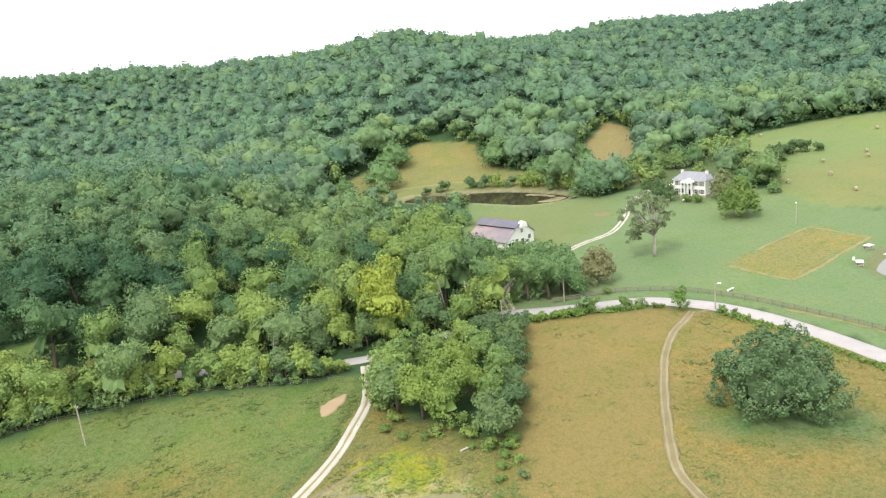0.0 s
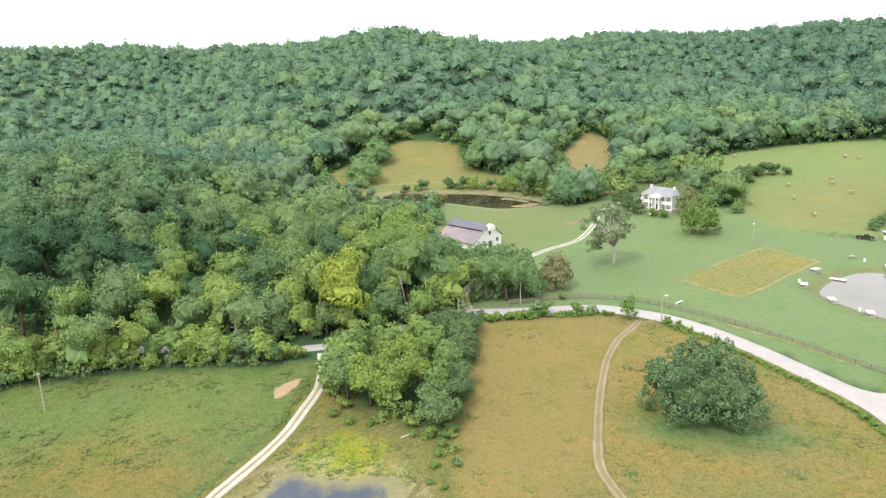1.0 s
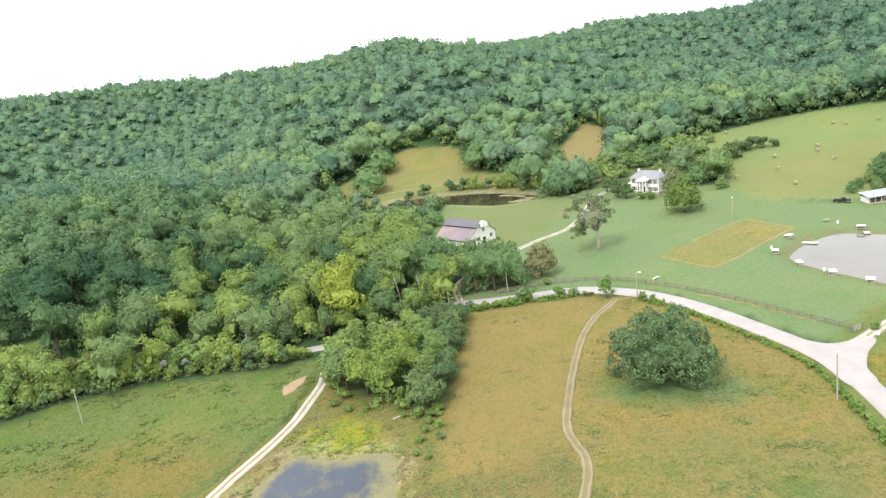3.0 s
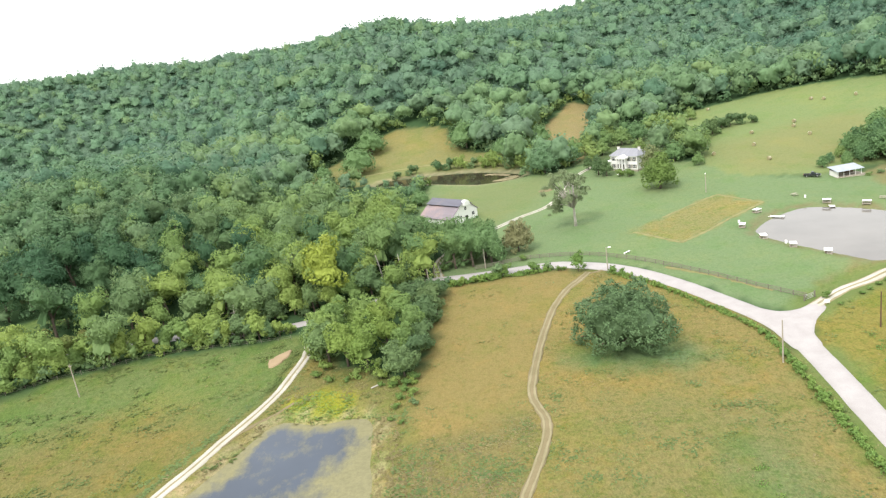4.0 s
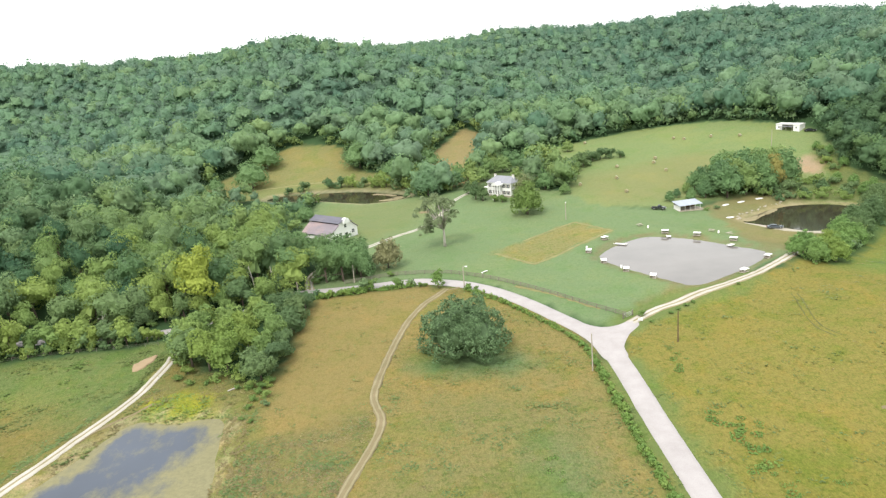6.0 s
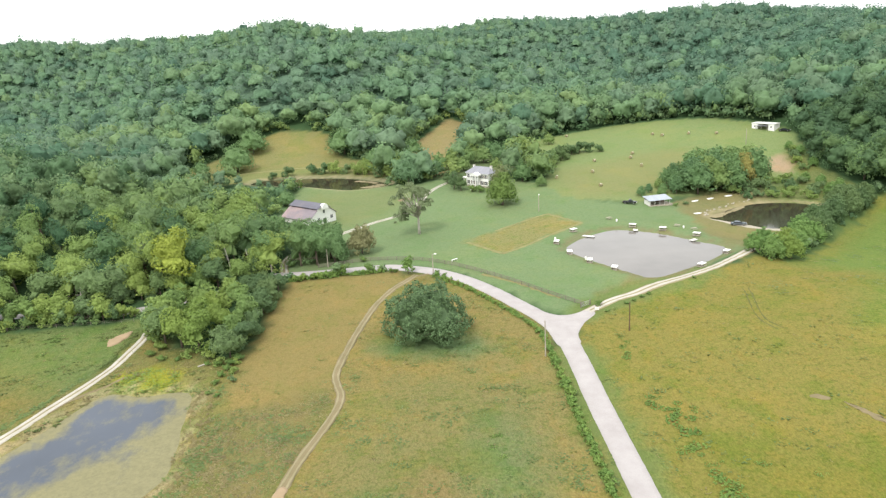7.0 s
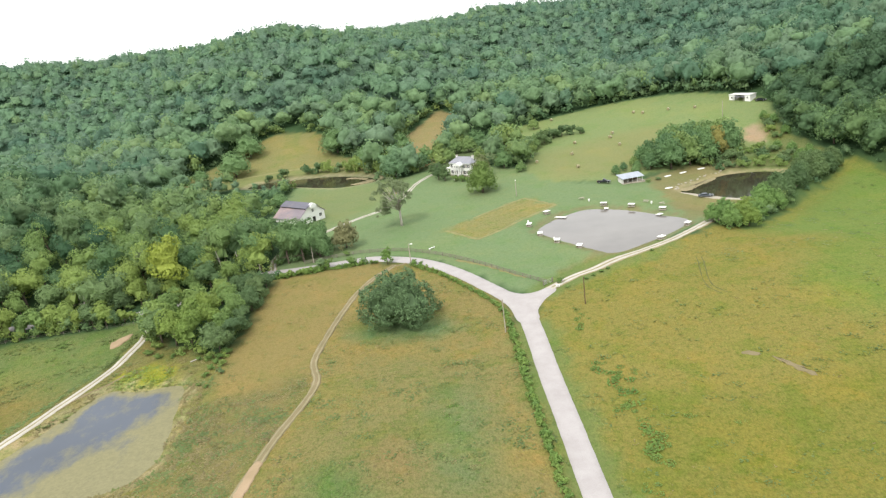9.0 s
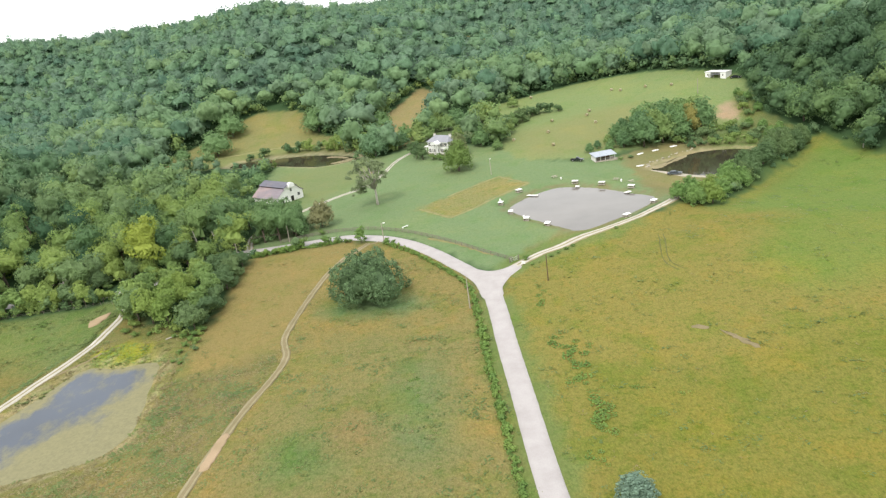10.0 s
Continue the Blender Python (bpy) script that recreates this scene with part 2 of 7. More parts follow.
M_BARK = plain("bark", (0.16, 0.125, 0.095), 0.9, vary=0.4, scale=2)
M_DEAD = plain("pale_dead_wood", (0.5, 0.46, 0.4), 0.9, vary=0.3, scale=2)
M_POLE = plain("weathered_pole_wood", (0.42, 0.37, 0.3), 0.9, vary=0.3)
M_POLE_DARK = plain("brown_pole_wood", (0.14, 0.09, 0.055), 0.9, vary=0.3)
M_FENCE = plain("dark_fence_wood", (0.23, 0.21, 0.165), 0.9, vary=0.35)
M_WHITE = plain("white_paint", (0.82, 0.81, 0.78), 0.6, vary=0.1)
M_CREAM = plain("off_white_board", (0.72, 0.7, 0.66), 0.7, vary=0.15)
M_GLASS = plain("dark_window_glass", (0.03, 0.035, 0.045), 0.12, vary=0.2, spec=0.6)
M_DARK = plain("dark_paint_and_shade", (0.03, 0.028, 0.025), 0.9, vary=0.3)
M_SLATE = metal_roof_material("grey_roof", (0.27, 0.27, 0.3), (0.22, 0.21, 0.22), 0.0)
M_BARNROOF = metal_roof_material("weathered_barn_roof", (0.27, 0.23, 0.255), (0.4, 0.29, 0.275), 0.16)
M_BARN_UPPER = metal_roof_material("dark_barn_roof", (0.165, 0.16, 0.195), (0.2, 0.175, 0.19), 0.05)
M_TIN = metal_roof_material("bright_tin_roof", (0.4, 0.43, 0.48), (0.34, 0.36, 0.39), 0.0)
M_STONE = plain("pale_stone", (0.42, 0.38, 0.3), 0.9, vary=0.3)
M_HAY = plain("hay", (0.34, 0.3, 0.165), 0.95, vary=0.35, scale=3)
M_CARBLACK = plain("black_car_paint", (0.025, 0.027, 0.03), 0.2, vary=0.1, spec=0.6)
M_CARGREY = plain("grey_car_paint", (0.13, 0.15, 0.18), 0.25, 0.3, vary=0.1, spec=0.6)
M_TYRE = plain("tyre_rubber", (0.02, 0.02, 0.02), 0.85)
M_CHROME = plain("pale_metal", (0.6, 0.6, 0.6), 0.35, 0.7)
M_RED = plain("red_lens", (0.4, 0.02, 0.02), 0.3)
M_POND = water_material("grey_pond_water", (0.127, 0.114, 0.104), rough=0.08)
M_SCUM = water_material("pond_with_algae", (0.045, 0.056, 0.078), (0.228, 0.208, 0.105), 0.5, 0.14, 0.15)
M_TARN = water_material("dark_pond_water", (0.035, 0.03, 0.02), rough=0.05)

# ---- the lie of the land ----
# Smooth swells of the valley floor and of the wooded hills round it, on two coarse lattices.
BASE = 31.9
HILLS = [
    (-19.4, -18, -13.5, -8.5, -8.7, -13.6, -18.1, -20.6, -12.1),
    (-0.2, 14.6, 3, -12.1, -7.2, -2.3, 16, 12, -1.2),
    (-4.8, -14.6, -20.6, -10.9, 1.5, -14.5, -14.1, -14.6, -5),
    (-4.6, -1.4, 23.1, 2.1, -12.6, -6.9, 17.1, 0, -2.7),
    (8, 6.3, -16, -17.3, 0.7, -9.6, 17.1, 6.4, -0.3),
    (16.8, 3.1, -59.8, 53.7, 15.5, -24.4, 9.9, 1.9, -1.9),
    (-5.2, 46.6, 16, 18.5, -16.6, 14.3, 23.3, 12, -0.8),
    (-16.6, -4.7, 13.8, -7.1, 25.3, 20, -11.7, 9.5, 2.2),
    (25.7, 10.9, 8.9, 14.3, 4.6, 6.4, 13.3, 15.8, 4.7),
]
VALLEY = [
    (2.5, -0.3, 5.3, -2.4, -4.5, 1.7, -1.9),
    (0.7, -3.6, -1.8, 0, 5.3, 1, -0.4),
    (0.2, -1.7, 2.9, -0.6, 1.7, -8, 0.9),
    (6.4, 1.8, -2.3, 1.3, 2.9, -6.3, 1.6),
    (5.1, -4.3, -2.2, 1.7, 2.1, 1.1, 0.5),
    (0.2, -7.1, -4, -2.3, -2, 4.2, 2.5),
]
# single knolls and dips along the crest: x, y, breadth, height
KNOLLS = [(-50, 652, 42, 7), (-120, 716, 30, 2.5), (-217, 796, 30, 3.5), (-268, 800, 28, -4), (-392, 736, 40, 4), (-460, 684, 45, 9), (-325, 776, 32, 4), (120, 890, 58, -5), (207, 868, 26, 5), (360, 766, 40, 2), (418, 720, 40, 7), (100, 560, 55, 5), (160, 630, 46, -13), (88, 474, 30, -4), (190, 536, 34, -3), (238, 408, 30, -3), (290, 640, 60, 5), (-170, 600, 45, 5), (-260, 640, 40, -4), (-20, 540, 45, -4)]
HILL_X, HILL_Y, HILL_WIDE = np.arange(-560, 721, 160.0), np.arange(-240, 1041, 160.0), 140.0
VALLEY_X, VALLEY_Y, VALLEY_WIDE = np.arange(-120, 301, 70.0), np.arange(30, 381, 70.0), 52.0


def swell(x, y):
    x, y = np.asarray(x, float), np.asarray(y, float)
    z = np.full(x.shape, BASE)
    for heights, xs, ys, wide in ((HILLS, HILL_X, HILL_Y, HILL_WIDE), (VALLEY, VALLEY_X, VALLEY_Y, VALLEY_WIDE)):
        gx = np.exp(-((x[..., None] - xs) ** 2) / (2 * wide**2))
        gy = np.exp(-((y[..., None] - ys) ** 2) / (2 * wide**2))
        z = z + np.einsum("...j,ji,...i->...", gy, np.array(heights), gx)
    for kx, ky, wide, up in KNOLLS:
        z = z + up * np.exp(-((x - kx) ** 2 + (y - ky) ** 2) / (2 * wide**2))
    return z


def rounded(points, closed=True, step=1.5):
    """A smooth line through a few points (Catmull-Rom), sampled about every step metres."""
    p = [np.array(q, float) for q in points]
    n, out = len(p), []
    for i in range(n if closed else n - 1):
        a, b = p[i], p[(i + 1) % n]
        before = p[i - 1] if closed or i else 2 * a - b
        after = p[(i + 2) % n] if closed or i + 2 < n else 2 * b - a
        count = max(2, int(np.linalg.norm(b - a) / step))
        for k in range(count):
            t = k / count
            out.append(0.5 * (2 * a + (b - before) * t + (2 * before - 5 * a + 4 * b - after) * t**2 + (3 * a - before - 3 * b + after) * t**3))
    if not closed:
        out.append(p[-1])
    return np.array(out)


def inside(x, y, ring):
    """How deep points lie inside a ring, in metres; negative outside."""
    x, y = np.asarray(x, float), np.asarray(y, float)
    a, b = ring, np.roll(ring, -1, 0)
    near, odd = np.full(x.shape, 1e9), np.zeros(x.shape, bool)
    for (ax, ay), (bx, by) in zip(a, b):
        dx, dy = bx - ax, by - ay
        t = np.clip(((x - ax) * dx + (y - ay) * dy) / (dx * dx + dy * dy + 1e-9), 0, 1)
        near = np.minimum(near, (x - ax - t * dx) ** 2 + (y - ay - t * dy) ** 2)
        cross = (ay > y) != (by > y)
        if cross.any():
            odd ^= cross & (x < (bx - ax) * (y - ay) / (by - ay + 1e-12) + ax)
    return np.sqrt(near) * np.where(odd, 1, -1)


def ring_of(points, step=3.0):
    return rounded(points, True, step)


PONDS = {
    "fishing_pond": (ring_of([(105.3, 177), (107, 166.6), (112, 155.5), (117.5, 144.9), (121.6, 140), (131, 144.2), (145.6, 153), (154.3, 163), (149.6, 170.6), (141, 184.4), (132.4, 192), (126, 194), (115, 187.8)]), 5.6),
    "algae_pond": (ring_of([(-22.6, 106.4), (-15.4, 103.2), (-4.1, 103.6), (-1.9, 92.4), (-0.4, 79.6), (0.3, 69.6), (-1.8, 63.2), (-6, 59.6), (-14.1, 58), (-23, 56.4), (-32, 57.5), (-41, 65), (-40.6, 71), (-36.9, 78.4), (-33.2, 86.4), (-29.6, 92.9), (-26.9, 100.2)]), 0.4),
    "dark_pond": (ring_of([(169.8, 207.4), (177.4, 212.9), (189.2, 220.3), (200, 222.7), (213, 217), (214, 203), (200, 192), (184.1, 184.6), (179, 191), (173.5, 199)]), 3.9),
    "upper_pond": (ring_of([(-24, 327), (-18, 336), (-4, 333.7), (8.4, 332), (23.9, 325.7), (35, 317), (47.6, 302.1), (43.2, 295.3), (36.2, 293), (27.9, 293.1), (16.3, 301.4), (4, 312), (-8, 317)]), 8.3),
}


def ground(x, y):
    """The height of the ground: the swells, with the basins of the ponds sunk into them."""
    x, y = np.asarray(x, float), np.asarray(y, float)
    z = swell(x, y)
    for ring, level in PONDS.values():
        lo, hi = ring.min(0) - 16, ring.max(0) + 16
        near = (x > lo[0]) & (x < hi[0]) & (y > lo[1]) & (y < hi[1])
        if near.any():
            d = inside(x[near], y[near], ring)
            bank = level + np.where(d > 0, -np.minimum(d * 0.35, 1.3), np.minimum(-d * 0.22, 6))
            k = np.clip((d + 15) / 13, 0, 1)
            k = k * k * (3 - 2 * k)
            z[near] = z[near] * (1 - k) + bank * k
    return z


def height(x, y):
    return float(ground(np.array([x]), np.array([y]))[0])


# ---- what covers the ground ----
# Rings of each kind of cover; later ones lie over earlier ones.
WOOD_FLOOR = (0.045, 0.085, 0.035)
MEADOW = ring_of([(-22.1, 134.4), (-25.2, 146.6), (-36.2, 143.6), (-53.3, 143.1), (-65.3, 141.1), (-75.4, 136.6), (-85.5, 132.7), (-93.5, 126.7), (-125.8, 112.7), (-220, 60), (-420, -160), (-420, -420), (-20, -420), (-20, -60), (-46.7, 69.6), (-40.9, 89.8), (-30.9, 112.8)], 6)
TAN_FIELD = ring_of([(49, 165.5), (30.9, 164.9), (14.8, 164.4), (11.8, 149.3), (7.9, 122.5), (5.1, 96.8), (3, 80), (10.6, 38.4), (6, -120), (2, -420), (82, -420), (82, -80), (82.3, 55.1), (83.7, 87.6), (83.8, 113.6), (77.6, 132.7), (65.3, 156.1)], 6)
MEADOW_DRY = ring_of([(-43.9, 79.8), (-39.8, 93.7), (-34.9, 105.7), (-41.9, 111.8), (-56, 116), (-72.2, 112.2), (-88.2, 100.3), (-110.4, 84.3), (-120, 50), (-58.7, 38.8)], 5)
TAN_GREEN = ring_of([(37.9, 95.1), (50.1, 101), (66.4, 99.8), (75.5, 82.2), (75.1, 40.4), (60, 10), (36, 10), (31.1, 49.1), (34, 78)], 5)
STUBBLE = ring_of([(49, 164.5), (30.9, 164.4), (13.8, 163.4), (10.8, 149.2), (7.9, 121.5), (6, 99.8), (14.1, 85.4), (28, 92.4), (30.9, 111.3), (35.9, 125.9), (44, 150.5)], 6)
GOLD_FIELD = ring_of([(86, -420), (86, -80), (87.4, 54.1), (89.4, 98.1), (92, 114.5), (102.1, 122.4), (120.5, 130.2), (143.1, 141.3), (159.8, 151.7), (168, 147), (178, 153.5), (200, 175.4), (212, 186), (231.6, 203.2), (243, 214), (248, 213), (247, 202), (247, 190), (255, 176), (300, 150), (380, 60), (480, -160), (480, -420)], 6)
SCRUB = ring_of([(-22.1, 133.3), (-12.1, 127.2), (3, 116.2), (7.9, 121.5), (6.1, 96.8), (4, 82), (10.6, 38.4), (6, -120), (0, -420), (-18, -420), (-18, -60), (-32.6, 38.3), (-45.8, 71.7), (-37.9, 95.8), (-30.9, 110.8)], 5)
LAWN = ring_of([(11.8, 167.4), (29.9, 172.8), (48, 171.3), (62.2, 164.8), (76.6, 143.6), (89.9, 121.7), (101, 127.5), (120.3, 133.8), (159.9, 157.8), (166, 172), (165, 205), (160, 225), (140, 226), (122, 238), (116, 262), (98, 282), (80, 293), (56, 290), (46, 291), (38, 290), (22, 296), (6, 306), (2, 280), (2, 245), (20, 212), (14, 190)], 5)
HAY_FIELD = ring_of([(108, 238), (118, 262), (128, 300), (121, 345), (132, 362), (163, 372), (192, 371), (224, 350), (243, 322), (252, 298), (246, 272), (232, 248), (210, 240), (170, 233), (150, 226), (128, 232)], 5)
PONDSIDE = ring_of([(159.9, 159.9), (176, 172), (196, 184), (220, 204), (222, 235), (200, 240), (172, 232), (162, 222), (160, 200), (154.9, 174.8)], 5)
CLEARING_A = ring_of([(-66, 340), (-66, 356), (-52, 380), (-37, 400), (-17, 415), (10, 408), (16, 385), (26, 364), (46, 350), (66, 336), (58, 317), (44, 316), (24, 331), (8, 337), (-18, 338), (-30, 326), (-48, 330)], 5)
CLEARING_LOW = ring_of([(-48, 331), (-40, 350), (-20, 358), (4, 356), (16, 350), (44, 322), (24, 331), (8, 337), (-18, 338), (-30, 327)], 4)
CLEARING_B = ring_of([(58, 362), (76, 396), (92, 424), (102, 400), (92, 362), (84, 332), (75, 302), (62, 314)], 5)
FAR_CLEARING = ring_of([(130, 622), (142, 592), (162, 590), (176, 618), (166, 652), (142, 655)], 6)
MARSH = ring_of([(-22.6, 108), (-22, 112.5), (-18.6, 116.5), (-12.6, 116.8), (-7.4, 112.6), (-5, 106), (-6, 103.8), (-11.3, 103.4), (-17.9, 104.9)], 2)
POND_RIM = ring_of([(-5, 105), (-3.6, 102.4), (-1.9, 93), (-0.4, 84.8), (0.6, 76.7), (0.8, 68), (2.6, 68), (2.8, 77), (1.6, 86), (0.2, 94), (-1.8, 103.6)], 2)
POND_SCRUB = ring_of([(205, 236), (212, 214), (222, 214), (234, 222), (242, 229), (243, 246), (241, 260), (246, 276), (238, 276), (231, 252), (222, 243)], 4)
GREEN_SLOPE = ring_of([(166, 143), (180, 154), (201, 175), (213, 186), (232, 203), (244, 214), (248, 200), (256, 174), (300, 148), (310, 90), (240, 112), (196, 128)], 5)
GLADE = ring_of([(-120.5, 152.6), (-109.3, 162.5), (-101.3, 167.4), (-91.2, 172.4), (-88.3, 168.5), (-98.4, 161.5), (-106.4, 154.6), (-113.5, 149.7)], 3)
BARE_CUT = ring_of([(222.5, 260), (225.5, 266), (230, 272.5), (235, 273.4), (238, 268), (236.5, 261), (231, 255.4), (226.4, 253.6)], 2)
UNMOWN = ring_of([(72.5, 192.6), (73.4, 191), (78, 184), (82.6, 177), (84.2, 176.6), (92, 182), (100, 188), (108, 194.4), (116.4, 201), (117, 203), (113, 210), (109, 216), (107, 217), (98, 211.4), (85, 202)], 2)
HOUSE_GROVE = ring_of([(62, 300), (78, 294), (98, 290), (124, 284), (130, 300), (122, 346), (108, 350), (98, 338), (86, 322), (76, 306)], 5)
LAWN_DRY = ring_of([(24, 218), (40, 234), (52, 250), (60, 272), (56, 288), (40, 288), (20, 292), (8, 298), (6, 262), (12, 246), (22, 236)], 5)
GREEN_RUN = ring_of([(39.9, 111.8), (48, 106.1), (64.3, 104.9), (66.4, 111.2), (60.3, 119.1), (46, 120.4)], 3)
ROUGH = ring_of([(3, 90), (5, 88.2), (14.9, 91.7), (23.7, 93.6), (29.4, 95.9), (30.6, 91), (29.4, 79.2), (26.2, 68.4), (22.8, 58.8), (20.5, 47.5), (17, 30), (12, -20), (8, -120), (-10, -120), (-12, 30), (-4.3, 55), (1.3, 62.5), (2.8, 70.6), (1.2, 82.9)], 4)
GREEN_LOW = ring_of([(60.8, 74.2), (67.2, 74.9), (69.4, 62.5), (68.5, 50.6), (64.8, 39.3), (60, 40.2), (56.6, 49.4), (58.2, 63.1)], 3)
GREEN_FOOT = ring_of([(34.1, 49.1), (39.6, 52.3), (45, 49.2), (46.9, 43.5), (44.2, 38), (34, 40)], 3)
RUST = ring_of([(44.4, 56), (49.3, 57.2), (53.4, 53.9), (52.5, 47), (47.1, 46.9)], 2)
GOLD_LOW = ring_of([(96, 52), (112, 60), (130, 56), (150, 64), (176, 60), (210, 74), (260, 66), (320, 80), (360, 30), (420, -160), (420, -380), (94, -380), (94, -60)], 5)
GOLD_GREEN = ring_of([(172, 118), (196, 140), (216, 151), (240, 130), (220, 90), (166, 76), (158, 85), (158, 99)], 4)
HAY_DRY = ring_of([(130, 280), (152.5, 292), (176, 300), (200, 300), (203, 276), (170, 244), (150, 236), (132, 236), (124, 246)], 5)
LANE_VERGE = ring_of([(97, 126), (108, 132), (122, 137.4), (136, 144.6), (130, 143.6), (117, 140), (104, 135)], 3)
COVER = [
    (MEADOW, (0.116, 0.148, 0.051), 1.0),
    (MEADOW_DRY, (0.155, 0.138, 0.048), 1.0),
    (TAN_FIELD, (0.193, 0.157, 0.058), 1.0),
    (TAN_GREEN, (0.164, 0.15, 0.058), 1.0),
    (STUBBLE, (0.2, 0.158, 0.06), 0.65),
    (GREEN_RUN, (0.1, 0.155, 0.07), 0.8),
    (GREEN_LOW, (0.12, 0.148, 0.062), 1.0),
    (GREEN_FOOT, (0.11, 0.148, 0.05), 1.0),
    (RUST, (0.19, 0.142, 0.06), 1.0),
    (GOLD_FIELD, (0.183, 0.16, 0.043), 1.0),
    (GOLD_LOW, (0.156, 0.149, 0.033), 1.0),
    (GOLD_GREEN, (0.138, 0.168, 0.039), 0.8),
    (GREEN_SLOPE, (0.125, 0.17, 0.042), 0.7),
    (SCRUB, (0.158, 0.146, 0.052), 1.0),
    (ROUGH, (0.165, 0.143, 0.056), 1.0),
    (HAY_FIELD, (0.162, 0.203, 0.082), 0.5),
    (HAY_DRY, (0.182, 0.192, 0.08), 0.5),
    (HOUSE_GROVE, (0.1, 0.13, 0.06), 0.6),
    (LAWN, (0.141, 0.194, 0.092), 0.5),
    (LANE_VERGE, (0.17, 0.158, 0.076), 0.8),
    (PONDSIDE, (0.17, 0.16, 0.075), 0.5),
    (CLEARING_A, (0.186, 0.176, 0.072), 0.7),
    (CLEARING_LOW, (0.165, 0.178, 0.07), 0.5),
    (CLEARING_B, (0.235, 0.19, 0.09), 0.6),
    (FAR_CLEARING, (0.22, 0.195, 0.09), 0.3),
    (BARE_CUT, (0.3, 0.225, 0.145), 0.4),
    (POND_SCRUB, (0.13, 0.15, 0.055), 1.0),
    (GLADE, (0.12, 0.17, 0.055), 0.8),
    (UNMOWN, (0.195, 0.182, 0.074), 1.0),
    (LAWN_DRY, (0.15, 0.18, 0.078), 0.4),
    (POND_RIM, (0.18, 0.178, 0.04), 1.0),
    (MARSH, (0.225, 0.22, 0.03), 0.8),
]
OPEN = [ring for ring, *_ in COVER if ring is not GREEN_RUN and ring is not HAY_DRY and ring is not LANE_VERGE and ring is not ROUGH and ring is not GREEN_LOW and ring is not GREEN_FOOT and ring is not RUST and ring is not GOLD_GREEN and ring is not STUBBLE and ring is not UNMOWN and ring is not MARSH and ring is not GREEN_SLOPE and ring is not MEADOW_DRY and ring is not CLEARING_LOW and ring is not LAWN_DRY and ring is not HOUSE_GROVE and ring is not TAN_GREEN and ring is not BARE_CUT and ring is not POND_RIM and ring is not GOLD_LOW]


def wooded(x, y):
    """True where the woods stand."""
    out = np.ones(np.shape(x), bool)
    for ring in OPEN:
        out &= inside(x, y, ring) < -1.5
    for ring, _ in PONDS.values():
        out &= inside(x, y, ring) < -4
    return out


def wander(x, y, size, seed):
    """A cheap smooth noise between -1 and 1."""
    r = np.random.RandomState(seed)
    z = np.zeros(np.shape(x))
    for k in range(6):
        a, f, ph = r.uniform(0, 6.28), (0.6 + 0.35 * k) / size, r.uniform(0, 6.28)
        z = z + np.sin((x * np.cos(a) + y * np.sin(a)) * f * 6.28 + ph) / (1 + 0.5 * k)
    return z / 2.2


def steps(lo, hi, fine, far, grow=1.22):
    core = list(np.arange(lo, hi + 0.1, fine))
    s, v, left, right = fine, lo, [], []
    while v > -far:
        s *= grow
        v -= s
        left.append(v)
    s, v = fine, hi
    while v < far:
        s *= grow
        v += s
        right.append(v)
    return np.array(left[::-1] + core + right)


def mesh_object(name, verts, faces, mat, parent=None, smooth=False, normals=None):
    me = bpy.data.meshes.new(name)
    me.from_pydata([tuple(map(float, v)) for v in verts] if not isinstance(verts, np.ndarray) else verts.tolist(), [], faces if isinstance(faces, list) else faces.tolist())
    me.materials.append(mat)
    if smooth:
        me.shade_smooth()
    if normals is not None:
        me.attributes.new("custom_normal", "FLOAT_VECTOR", "POINT").data.foreach_set("vector", np.asarray(normals, np.float32).ravel())
    ob = new(name, me)
    ob.parent = parent
    return ob


def lattice(lo, hi, fine, wide_lo, wide_hi):
    mid = np.arange(lo, hi + 0.1, fine)
    outer = steps(wide_lo, wide_hi, 8.0, 3600, 1.3)
    return np.concatenate([outer[outer < lo - 4], mid, outer[outer > mid[-1] + 4]])


gx, gy = lattice(-130, 262, 2.3, -570, 760), lattice(14, 430, 2.3, -40, 960)
GX, GY = np.meshgrid(gx, gy)
GZ = ground(GX, GY)
fade = np.clip((np.hypot(GX - 60, GY - 250) - 750) / 900, 0, 1)
GZ = GZ * (1 - fade) + 20 * fade + 0.05 * wander(GX, GY, 9, 3) * (fade < 0.5)
nx, ny = len(gx), len(gy)
idx = np.arange(nx * ny).reshape(ny, nx)
quads = np.stack([idx[:-1, :-1], idx[:-1, 1:], idx[1:, 1:], idx[1:, :-1]], -1).reshape(-1, 4)
land = mesh_object("ground", np.stack([GX, GY, GZ], -1).reshape(-1, 3), quads, M_GROUND, smooth=True)
wx = GX + 1.6 * wander(GX, GY, 7, 11) + 0.8 * wander(GX, GY, 2.6, 12)
wy = GY + 1.6 * wander(GX, GY, 7, 13) + 0.8 * wander(GX, GY, 2.6, 14)
colour = np.empty((ny, nx, 4))
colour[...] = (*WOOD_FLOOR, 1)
wild = np.full((ny, nx), 0.0)
